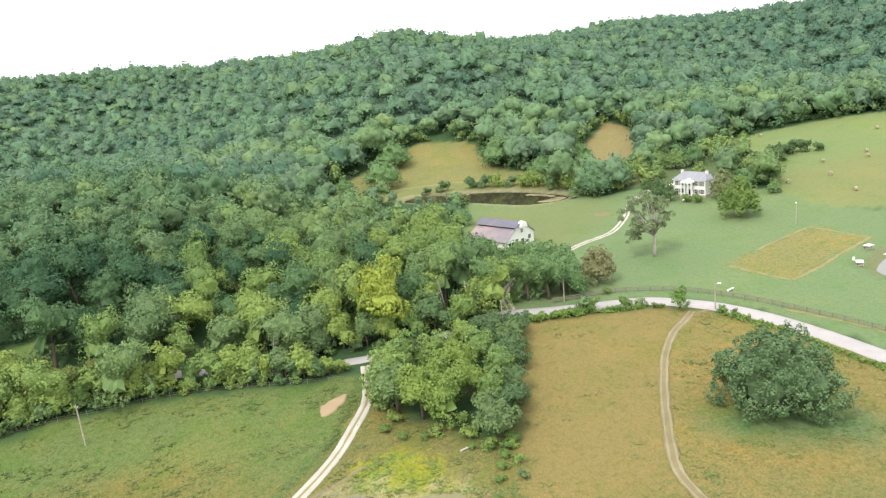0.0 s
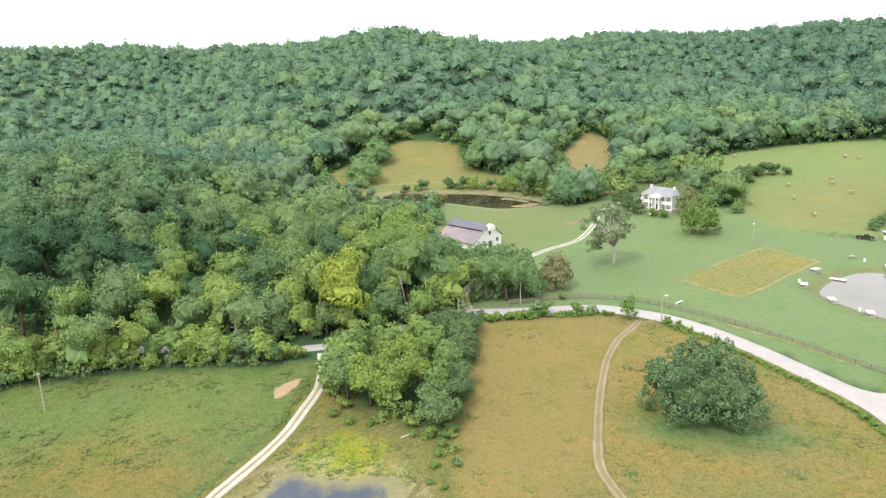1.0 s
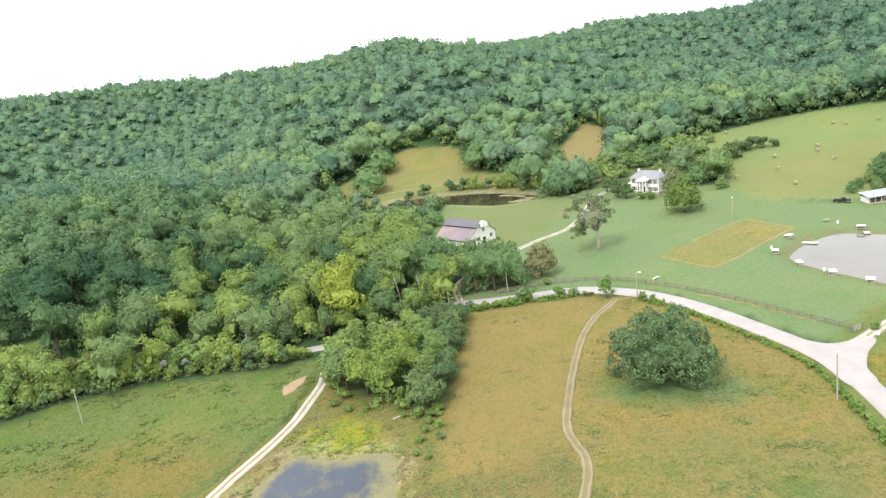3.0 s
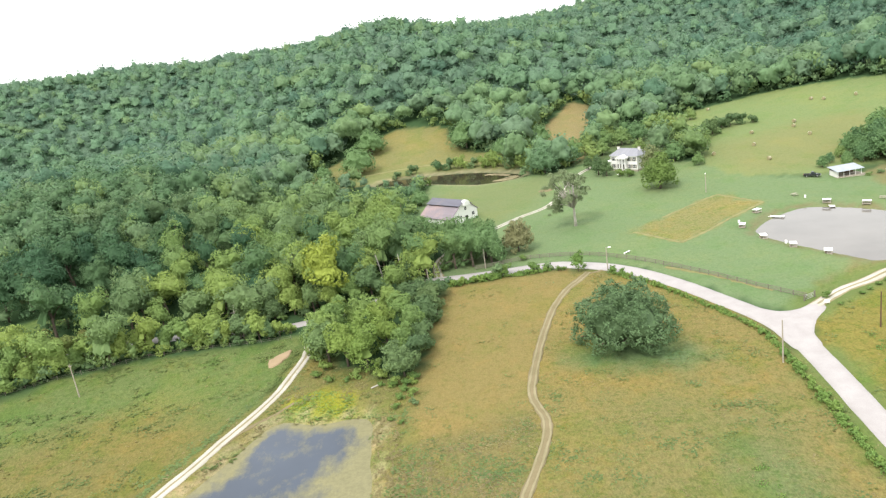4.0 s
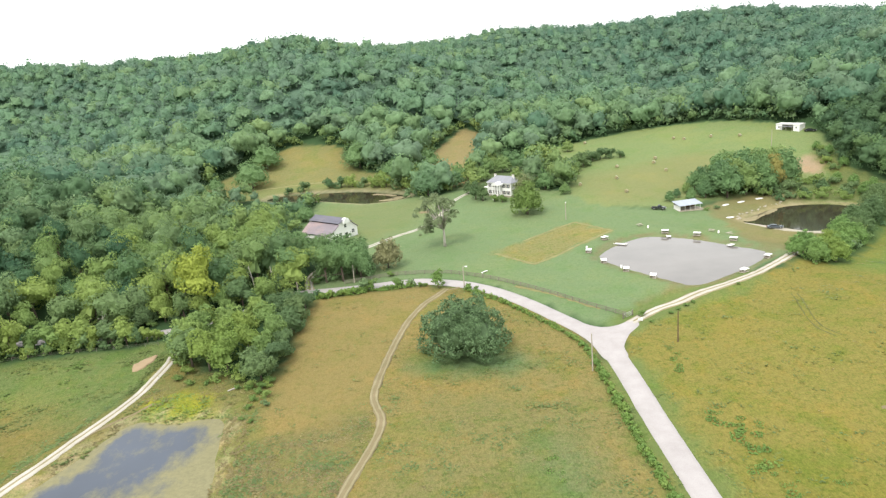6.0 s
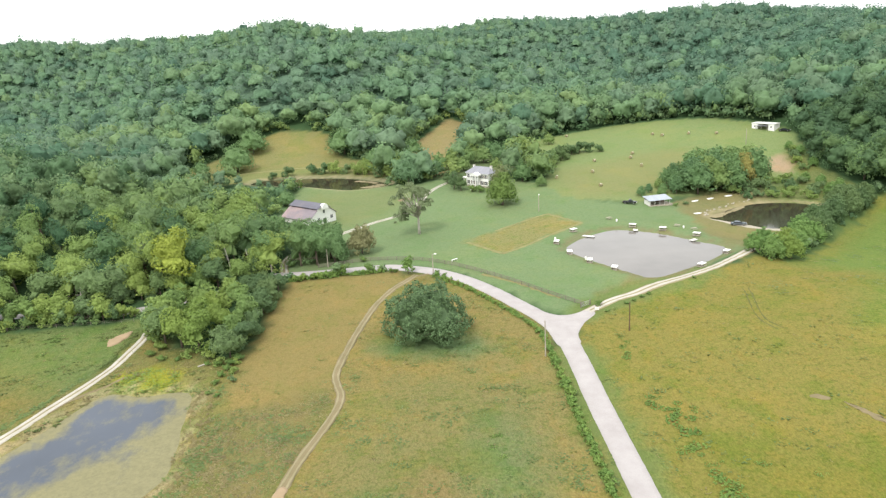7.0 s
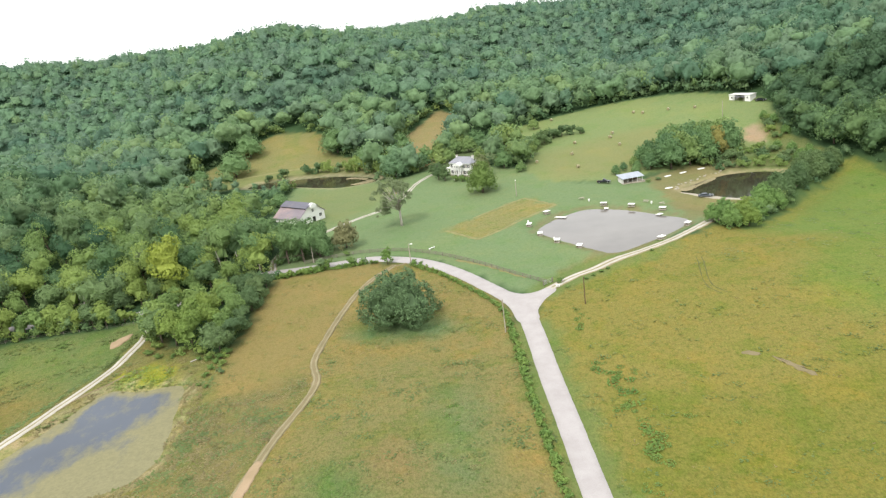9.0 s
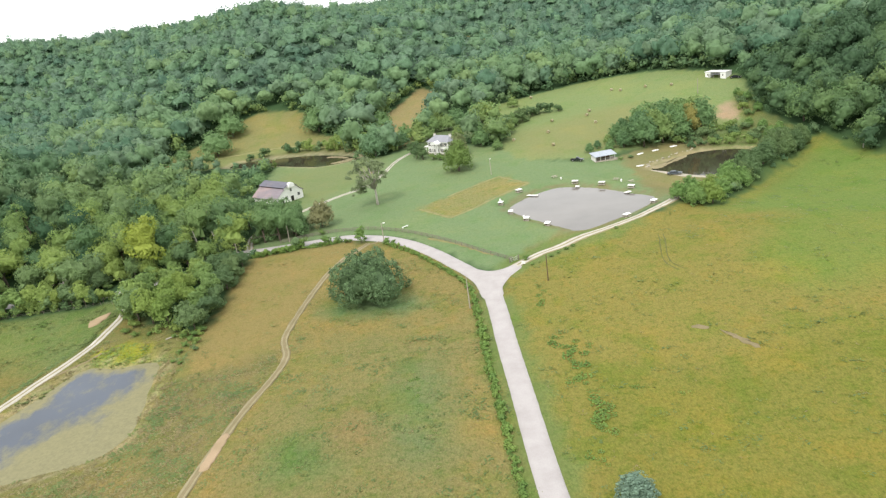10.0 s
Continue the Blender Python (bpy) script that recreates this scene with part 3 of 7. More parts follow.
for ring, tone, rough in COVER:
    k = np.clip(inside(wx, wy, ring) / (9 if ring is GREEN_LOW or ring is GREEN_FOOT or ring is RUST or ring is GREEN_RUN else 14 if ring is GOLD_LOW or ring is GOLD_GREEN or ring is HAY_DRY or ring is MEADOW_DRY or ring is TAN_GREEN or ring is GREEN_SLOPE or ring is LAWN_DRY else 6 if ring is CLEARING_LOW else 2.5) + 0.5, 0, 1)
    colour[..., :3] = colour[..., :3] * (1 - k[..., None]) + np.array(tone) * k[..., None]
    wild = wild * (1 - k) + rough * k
VERGE = np.concatenate([rounded([(84.2, -60), (83.9, -10), (83.9, 25.2), (85, 55.1), (85.8, 77.1), (86.8, 98.1)], False, 4), rounded([(95.5, 121.2), (106.1, 127.9), (120.4, 132.4), (136.2, 139.6)], False, 4)])
near = (GX > 60) & (GX < 150) & (GY > -70) & (GY < 150)
off = np.full(GX.shape, 1e9)
off[near] = np.sqrt(np.min((wx[near][:, None] - VERGE[:, 0]) ** 2 + (wy[near][:, None] - VERGE[:, 1]) ** 2, 1))
k = np.clip((7.2 - off) / 2.4, 0, 1)[..., None] * 0.85
colour[..., :3] = colour[..., :3] * (1 - k) + np.array((0.125, 0.16, 0.05)) * k
for ring, _ in PONDS.values():
    d = inside(wx, wy, ring)
    k = np.clip(1 - np.abs(d + (2.2 if ring is PONDS["upper_pond"][0] else 1.4)) / (3.6 if ring is PONDS["upper_pond"][0] else 2.4), 0, 1) * 0.85
    colour[..., :3] = colour[..., :3] * (1 - k[..., None]) + np.array((0.17, 0.145, 0.08) if ring is PONDS["fishing_pond"][0] else (0.3, 0.255, 0.155)) * k[..., None]
cover = land.data.color_attributes.new("cover", "FLOAT_COLOR", "POINT")
cover.data.foreach_set("color", colour.ravel())
wild_at = land.data.attributes.new("wild", "FLOAT", "POINT")
wild_at.data.foreach_set("value", wild.ravel())
tagged(land, "rolling grass fields, mown lawn and wooded hillsides of a farm valley", "ground", kind="structure")


# ---- water ----
def pond(name, label, mat, scummy=False):
    ring, level = PONDS[name]
    mid = ring.mean(0)
    shore = mid + (ring - mid) * 1.035
    rings = [mid + (shore - mid) * k for k in (0.08, 0.2, 0.35, 0.5, 0.65, 0.78, 0.88, 0.95, 1.0)]
    n = len(ring)
    verts = np.concatenate([np.c_[r, np.full(n, level)] for r in rings])
    faces = [[a * n + i, a * n + (i + 1) % n, (a + 1) * n + (i + 1) % n, (a + 1) * n + i] for a in range(len(rings) - 1) for i in range(n)]
    faces.append(list(range(n)))
    ob = mesh_object("water", verts, faces, mat)
    if scummy:
        x, y = verts[:, 0], verts[:, 1]
        edge = np.clip(1 - inside(x, y, ring) / 5.5, 0, 1.1)
        drift = np.clip((0.75 * (x + 21) - 0.66 * (y - 74)) / 8, -0.22, 0.7)
        at = ob.data.attributes.new("scum", "FLOAT", "POINT")
        at.data.foreach_set("value", 0.3 * edge + 0.34 * drift)
    return tagged(ob, label, "pond", kind="structure")


pond("fishing_pond", "pale grey still water of a fishing pond", M_POND)
pond("algae_pond", "blue-grey pond water with mats of olive algae", M_SCUM, True)
pond("dark_pond", "dark brown still water of a small pond", M_TARN)
pond("upper_pond", "dark weedy water of a shallow pond", M_TARN)


# ---- roads and tracks ----
def strip(name, points, wide, mat, lift=0.1, step=1.6, ragged=0.12, taper=0.0, parent=None):
    """A surface of the given width laid along a line over the ground."""
    mid = rounded(points, False, step)
    along = np.gradient(mid, axis=0)
    along /= np.linalg.norm(along, axis=1, keepdims=True)
    side = np.c_[along[:, 1], -along[:, 0]]
    n, across = len(mid), np.array([-1, -0.9, -0.5, 0, 0.5, 0.9, 1])
    w = np.full(n, wide / 2)
    if taper:
        w *= np.clip(np.minimum(np.arange(n), np.arange(n)[::-1]) / taper, 0.05, 1)
    verts = []
    for j, k in enumerate(across):
        rag = ragged * (wander(mid[:, 0], mid[:, 1], 3.1, 20 + j) + wander(mid[:, 0], mid[:, 1], 1.1, 30 + j)) * abs(k)
        p = mid + side * (k * w + rag * np.sign(k))[:, None]
        up = lift * (1.0 if abs(k) < 0.95 else -1.5) + 0.05 * (1 - k * k) * min(1, wide / 3)
        verts.append(np.c_[p, ground(p[:, 0], p[:, 1]) + up])
    verts = np.stack(verts, 1).reshape(-1, 3)
    m = len(across)
    faces = [[i * m + j, i * m + j + 1, (i + 1) * m + j + 1, (i + 1) * m + j] for i in range(n - 1) for j in range(m - 1)]
    return mesh_object(name, verts, faces, mat, parent, smooth=True)


ROAD = [(84.2, -420), (84.4, -240), (84.2, -60), (83.9, -10), (83.9, 25.2), (85, 55.1), (85.8, 77.1), (86.8, 98.1), (86.7, 111.5), (83.8, 122.2), (79.7, 131.8), (74, 144.1), (67.3, 155.2), (59.7, 163.4), (51.6, 168.2), (44, 170.9), (29.9, 170.2), (19.8, 169.8), (8.5, 169.9), (2.8, 168.2)]
tagged(strip("road", ROAD, 5.3, M_GRAVEL, 0.14, ragged=0.04), "pale gravel farm road", "road", kind="structure")
WEST = [(11.8, 170), (2.8, 167.8), (-9.1, 159.4), (-20.2, 154.4), (-28.3, 152.3), (-38.3, 150.5), (-52.3, 151.7), (-75.4, 149.7), (-110.6, 141.7)]
tagged(strip("west_road", WEST, 3.2, M_GRAVEL, 0.11), "narrow grey gravel road into the woods", "road", kind="structure")
BRANCH = [(85.3, 110.5), (89.4, 116), (95.5, 121.2), (106.1, 127.9), (120.4, 132.4), (136.2, 139.6), (146, 146), (161.3, 158.2), (169, 168), (176, 177)]
tagged(strip("side_road", BRANCH, 3.3, M_RUT, 0.1, ragged=0.2), "narrow pale earth lane to the ponds", "road", kind="structure")
DRIVE = [(11.4, 170.4), (10.2, 178.6), (11, 187), (18.4, 203.5), (26.5, 212.6), (39.4, 227.5), (51.2, 238), (60, 255), (67.3, 274.5), (78.3, 287.4), (88, 291)]
LANE = [(-24, 150), (-22.7, 141), (-22.5, 134), (-24.4, 125.5), (-27, 114.5), (-30.1, 106.6), (-33.1, 99.6), (-36.2, 91.4), (-39.3, 84.4), (-44, 73), (-52, 55), (-60, 30), (-70, -20), (-84, -120), (-90, -300)]


def wheel_track(name, line, gauge, wide, mat, label, lift=0.1, ragged=0.16):
    mid = rounded(line, False, 3.0)
    along = np.gradient(mid, axis=0)
    along /= np.linalg.norm(along, axis=1, keepdims=True)
    side = np.c_[along[:, 1], -along[:, 0]]
    base = new(name)
    for s in (-1, 1):
        strip("wheel_rut", mid + side * s * gauge / 2, wide, mat, lift, ragged=ragged, parent=base)
    return tagged(base, label, "track", kind="structure")


wheel_track("side_road_ruts", BRANCH, 1.45, 1.05, M_WHEEL, "white gravel wheel tracks of the lane to the ponds", 0.15, 0.14)
tagged(strip("drive_entry", DRIVE[:4], 3.0, M_RUT, 0.07, ragged=0.25), "worn gravel entry of the driveway under the trees", "track", kind="structure")
wheel_track("driveway", DRIVE, 1.35, 0.85, M_WHEEL, "white gravel wheel tracks of the driveway across the lawn", 0.11, 0.1)
tagged(strip("lane_bed", LANE, 2.3, M_RUT, 0.06, ragged=0.15), "thin worn grass and earth between the lane's wheel tracks", "track", kind="structure")
wheel_track("gravel_lane", LANE, 1.4, 1.05, M_WHEEL, "two white gravel wheel tracks with worn grass between", ragged=0.08)
TRACK = [(53, 162), (49.6, 157), (45.8, 152.2), (40.8, 142.1), (36.7, 129.6), (33.2, 115.8), (30.7, 103.2), (31.1, 97), (32.2, 91), (31.2, 83.8), (28.6, 75.4), (25.8, 67), (23.3, 57.2), (21.4, 49.5), (19.4, 39.7), (16, 20), (10, -40), (12, -140), (14, -300)]
tagged(strip("dirt_track", TRACK, 2.1, M_DIRT, 0.12, ragged=0.22), "worn brown earth track through the field", "track", kind="structure")
wheel_track("field_ruts", TRACK[:-2], 1.15, 0.5, M_RUT, "pale dry wheel ruts of the field track", 0.17, 0.14)
SPUR = [(44.5, 151.5), (50.6, 159.4), (57.1, 162.2)]
tagged(strip("dirt_spur", SPUR, 0.9, M_DIRT, 0.05, ragged=0.25), "faint earth spur of the field track", "track", kind="structure")


M_TRODDEN = gravel_material("trodden_grass", (0.13, 0.125, 0.045), (0.1, 0.105, 0.035))
wheel_track("tyre_marks", [(141.4, 125), (140, 120), (138.4, 115.4), (136.6, 110), (135.6, 104), (137, 99)], 1.5, 0.28, M_TRODDEN, "faint dark tyre marks curving through the pasture", 0.04, 0.1)


def patch(name, points, mat, label, lift=0.06, rough=0.25):
    """A thin irregular spread of bare earth or gravel."""
    ring = ring_of(points, 0.9)
    mid = ring.mean(0)
    ring = ring + rough * np.c_[wander(ring[:, 0], ring[:, 1], 1.7, 5), wander(ring[:, 0], ring[:, 1], 1.7, 6)]
    n = len(ring)
    verts = [np.array([[*mid, height(*mid) + lift]])]
    for k, up in ((0.3, 1), (0.6, 1), (0.85, 1), (0.98, 0.8), (1.06, -2.0)):
        p = mid + (ring - mid) * k
        verts.append(np.c_[p, ground(p[:, 0], p[:, 1]) + lift * up])
    verts = np.concatenate(verts)
    faces = [[0, 1 + i, 1 + (i + 1) % n] for i in range(n)]
    faces += [[1 + a * n + i, 1 + (a + 1) * n + i, 1 + (a + 1) * n + (i + 1) % n, 1 + a * n + (i + 1) % n] for a in range(4) for i in range(n)]
    return tagged(mesh_object(name, verts, faces, mat, smooth=True), label, "bare ground", kind="structure")


patch("clay_patch", [(-32, 134), (-30.6, 136.6), (-28.6, 138.3), (-26.9, 138.8), (-27.2, 136.2), (-29, 132.2), (-31, 131.3)], M_CLAY, "bare pink clay bank in the meadow", 0.24, 0.35)
patch("clay_patch", [(20.6, 46), (22.2, 46), (23.6, 52), (24.3, 57.4), (23.2, 58.4), (22.2, 56.4), (21.2, 51)], M_CLAY, "bare pinkish earth on the field track", 0.24, 0.2)
patch("garden_walk", [(84.2, 266.4), (84.9, 265.9), (87.4, 267.9), (87.0, 268.6)], M_CREAM, "short pale paved walk before the house", 0.1, 0.04)
patch("gravel_beach", [(168, 203), (172, 190), (178, 183.5), (184.5, 178.5), (187, 182), (180, 188), (175, 195), (171.5, 202)], M_STONE, "pale gravel shore beside the dark pond", 0.12)
patch("earth_ring", [(51.4, 262), (54.9, 261), (56.9, 263.5), (54.4, 266), (51.4, 265)], M_DIRT, "small ring of bare earth on the lawn", 0.07)
patch("earth_scar", [(133, 68.6), (134.3, 66.8), (136, 63.6), (137.6, 59.6), (137, 59.2), (135.4, 61.8), (133.9, 65.2)], M_DIRT, "pale washed-out scar in the pasture", 0.16, 0.4)
patch("earth_scar", [(127.6, 71.4), (129, 70), (131, 69.6), (130.6, 71), (128.6, 72.2)], M_DIRT, "small bare spot in the pasture", 0.12, 0.35)
patch("road_flare", [(84.4, 104.3), (89.3, 104.3), (90.5, 109.9), (93.8, 115.7), (98, 120.3), (97, 123.4), (93, 121.6), (89.5, 121.5), (86.9, 123.1), (83.8, 126.8), (80.5, 128.4), (81.3, 122.3), (83.4, 114.6)], M_GRAVEL, "gravel flare where two roads meet", 0.17, 0.04)

M_RIM = gravel_material("dry_grass_edge", (0.25, 0.23, 0.105), (0.19, 0.185, 0.08))


def mud_flat(points, level, label):
    """Mud left bare by low water, a hand's breadth above the surface."""
    ring = ring_of(points, 0.7)
    mid = ring.mean(0)
    ring = ring + 0.45 * np.c_[wander(ring[:, 0], ring[:, 1], 1.9, 8), wander(ring[:, 0], ring[:, 1], 1.9, 9)]
    n = len(ring)
    rings = [(mid + (ring - mid) * k, level + up) for k, up in ((0.15, 0.16), (0.7, 0.12), (0.93, 0.05), (1.0, -0.2))]
    verts = np.concatenate([np.c_[r, np.full(n, z)] for r, z in rings])
    faces = [[a * n + i, a * n + (i + 1) % n, (a + 1) * n + (i + 1) % n, (a + 1) * n + i] for a in range(3) for i in range(n)] + [list(range(n))]
    return tagged(mesh_object("mud_flat", verts, faces, M_RUT, smooth=True), label, "bare ground", kind="structure")


mud_flat([(33, 297), (38, 294.6), (44, 296.4), (46.6, 301), (43, 304), (39, 300.4)], 8.3, "pale mud flat at the shallow end of the upper pond")
mud_flat([(30, 315), (36, 310.6), (41, 305), (43, 306.4), (39, 312.6), (33, 317)], 8.3, "pale mud flat at the shallow end of the upper pond")
mud_flat([(169, 208.5), (175.5, 214), (182.5, 218.4), (190, 222), (189.4, 218.4), (181, 212.6), (173.5, 206.6)], 3.9, "pale mud flat on the shore of the dark pond")
tagged(strip("mown_line", [(-44, 347), (-30, 352.5), (-14, 355), (2, 354.4), (16, 350)], 2.0, M_RIM, 0.08, ragged=0.4), "pale mown line across the hillside clearing", "grass edge", kind="structure")
rim = rounded(np.concatenate([UNMOWN, UNMOWN[:1]]), False, 1.5)
tagged(strip("dry_grass_edge", rim[3:-14], 1.1, M_RIM, 0.05, ragged=0.35), "pale dry edge of an unmown patch in the lawn", "grass edge", kind="structure")
tagged(strip("dry_grass_edge", [(73.4, 158.2), (78.5, 152.9), (83.7, 146.6), (87.8, 139.7), (91.9, 133.2)], 1.3, M_RIM, 0.05, ragged=0.4), "pale strip of dry grass along the fence", "grass edge", kind="structure")
tagged(strip("earth_bank", [(-20.8, 112.4), (-24, 109.6), (-28.6, 104.8), (-33.4, 96.8), (-37, 88.2), (-41, 79), (-44, 68)], 0.6, M_DIRT, 0.06, ragged=0.3), "eroded brown earth bank between the lane and the pond", "bank", kind="structure")


# ---- trees ----
def tube(path, radii, sides=7):
    """A tapered round limb along a path, as vertices and faces."""
    path = [Vector(p) for p in path]
    verts, faces = [], []
    for i, p in enumerate(path):
        d = (path[min(i + 1, len(path) - 1)] - path[max(i - 1, 0)]).normalized()
        a = d.orthogonal().normalized()
        b = d.cross(a)
        for k in range(sides):
            t = 2 * math.pi * k / sides
            verts.append(p + (a * math.cos(t) + b * math.sin(t)) * radii[i])
    for i in range(len(path) - 1):
        for k in range(sides):
            faces.append([i * sides + k, i * sides + (k + 1) % sides, (i + 1) * sides + (k + 1) % sides, (i + 1) * sides + k])
    faces.append(list(range(sides))[::-1])
    faces.append([(len(path) - 1) * sides + k for k in range(sides)])
    return verts, faces


def joined(pieces):
    verts, faces = [], []
    for v, f in pieces:
        n = len(verts)
        verts += [tuple(p) for p in v]
        faces += [[i + n for i in q] for q in f]
    return verts, faces


ICO = (1 + 5**0.5) / 2
ICO_V = np.array([(-1, ICO, 0), (1, ICO, 0), (-1, -ICO, 0), (1, -ICO, 0), (0, -1, ICO), (0, 1, ICO), (0, -1, -ICO), (0, 1, -ICO), (ICO, 0, -1), (ICO, 0, 1), (-ICO, 0, -1), (-ICO, 0, 1)]) / math.hypot(1, ICO)
ICO_F = [(0, 11, 5), (0, 5, 1), (0, 1, 7), (0, 7, 10), (0, 10, 11), (1, 5, 9), (5, 11, 4), (11, 10, 2), (10, 7, 6), (7, 1, 8), (3, 9, 4), (3, 4, 2), (3, 2, 6), (3, 6, 8), (3, 8, 9), (4, 9, 5), (2, 4, 11), (6, 2, 10), (8, 6, 7), (9, 8, 1)]


def lobes_of(r, wide, low, top, count):
    """Centres and radii of the clumps that make up a crown."""
    mid, half = (low + top) / 2, (top - low) / 2
    out = [((r.uniform(-0.1, 0.1) * wide, r.uniform(-0.1, 0.1) * wide, mid + half * 0.1), 0.62 * min(wide, half))]
    for k in range(count - 1):
        turn = k * 2.399 + r.uniform(-0.5, 0.5)
        up = -0.98 + 1.8 * ((k * 0.618 + r.uniform(0, 0.2)) % 1.0)
        reach = math.sqrt(max(0.05, 1 - max(up, 0) ** 2.2)) * (1 - 0.25 * max(-up, 0) ** 2) * r.uniform(0.5, 0.8)
        size = r.uniform(0.26, 0.44) * min(wide, half * 1.25)
        out.append(((wide * reach * math.cos(turn), wide * reach * math.sin(turn), mid + up * half * 0.82), size))
    return out


def broad_dome(seed, wide, tall, count):
    """The clumps of one broad rounded crown that reaches down to the grass."""
    r = np.random.RandomState(seed)
    out = [((0, 0, tall * 0.45), wide * 0.55)]
    for k in range(7):
        a = k * 0.9
        out.append(((wide * 0.48 * math.cos(a), wide * 0.48 * math.sin(a), tall * 0.36), wide * 0.4))
    for k in range(count):
        up, a = 0.08 + 0.9 * (k + 0.5) / count, k * 2.399
        flat = math.sqrt(1 - up**2) * r.uniform(0.7, 0.84)
        out.append(((wide * flat * math.cos(a), wide * flat * math.sin(a), tall * (0.06 + 0.74 * up * r.uniform(0.95, 1.06))), wide * r.uniform(0.17, 0.27)))
    return out


def tiers(seed, wide, tall, count=64):
    """The clumps of an old spreading crown: uneven sprays of leaf over a broad dome, with hollows between them."""
    r = np.random.RandomState(seed)
    out = [((0, 0, tall * 0.44), wide * 0.46)] + [((wide * 0.5 * math.cos(a), wide * 0.5 * math.sin(a), tall * 0.3), wide * 0.36) for a in np.arange(7) * 0.9]
    for k in range(count):
        up, a = 0.02 + 0.96 * (k + 0.5) / count, k * 2.399 + r.uniform(-0.25, 0.25)
        flat = math.sqrt(1 - up**1.9) * r.uniform(0.68, 0.95)
        out.append(((wide * flat * math.cos(a), wide * flat * math.sin(a), tall * (0.1 + 0.75 * up * r.uniform(0.94, 1.06))), wide * r.uniform(0.14, 0.24)))
    return out


def drooping(seed, tall):
    """Loose clumps of a thin old tree that leans over to one side, with sprays hanging below them."""
    r = np.random.RandomState(seed)
    out = []
    while len(out) < 74:
        p = r.uniform(-1, 1, 3)
        if 0.25 < p @ p < 1:
            x, y, z = -0.13 * tall + p[0] * 0.42 * tall, p[1] * 0.3 * tall, 0.68 * tall + p[2] * 0.29 * tall
            out.append(((x, y, z), r.uniform(0.65, 1.25)))
    for k in range(9):
        x, y = -r.uniform(0.2, 0.46) * tall, r.uniform(-0.16, 0.16) * tall
        for j in range(3):
            out.append(((x, y, tall * r.uniform(0.26, 0.36) + j * 1.3), r.uniform(0.5, 0.85)))
    return out


def ball(level):
    """The directions and faces of a round ball of triangles, each level four times finer."""
    v, f = [tuple(p) for p in ICO_V], list(ICO_F)
    for _ in range(level):
        mids, out = {}, []
        for a, b, c in f:
            m = []
            for p, q in ((a, b), (b, c), (c, a)):
                key = (min(p, q), max(p, q))
                if key not in mids:
                    w = np.array(v[p]) + np.array(v[q])
                    mids[key] = len(v)
                    v.append(tuple(w / np.linalg.norm(w)))
                m.append(mids[key])
            out += [(a, m[0], m[2]), (m[0], b, m[1]), (m[2], m[1], c), tuple(m)]
        f = out
    return np.array(v), np.array(f)


BALLS = [ball(k) for k in range(4)]


def knobs(r, lobes, share=(0.32, 0.48), count=6):
    """Each clump broken up into smaller knobs that stand out from it."""
    out = []
    for (x, y, z), rad in lobes:
        out.append(((x, y, z), rad * 0.74))
        d = r.normal(size=(count, 3))
        d[:, 2] = np.abs(d[:, 2]) * 0.9 - 0.25
        d /= np.linalg.norm(d, axis=1, keepdims=True)
        for k in range(count):
            q = r.uniform(*share) * rad
            out.append(((x + d[k, 0] * rad * 0.78, y + d[k, 1] * rad * 0.78, z + d[k, 2] * rad * 0.78), q))
    return out


def outline(d, mid, c, rad):
    """How far the mass reaches from its middle along each direction, and the way its surface faces there."""
    rel = c - mid
    b = d @ rel.T
    disc = rad**2 - (rel**2).sum(1) + b**2
    t = np.where(disc > 0, b + np.sqrt(np.maximum(disc, 0)), 0)
    which, reach = t.argmax(1), t.max(1)
    least = 0.3 * np.median(reach)
    n = mid + d * reach[:, None] - c[which]
    n = np.where((reach > least)[:, None], n / (np.linalg.norm(n, axis=1, keepdims=True) + 1e-9), d)
    return np.maximum(reach, least), n


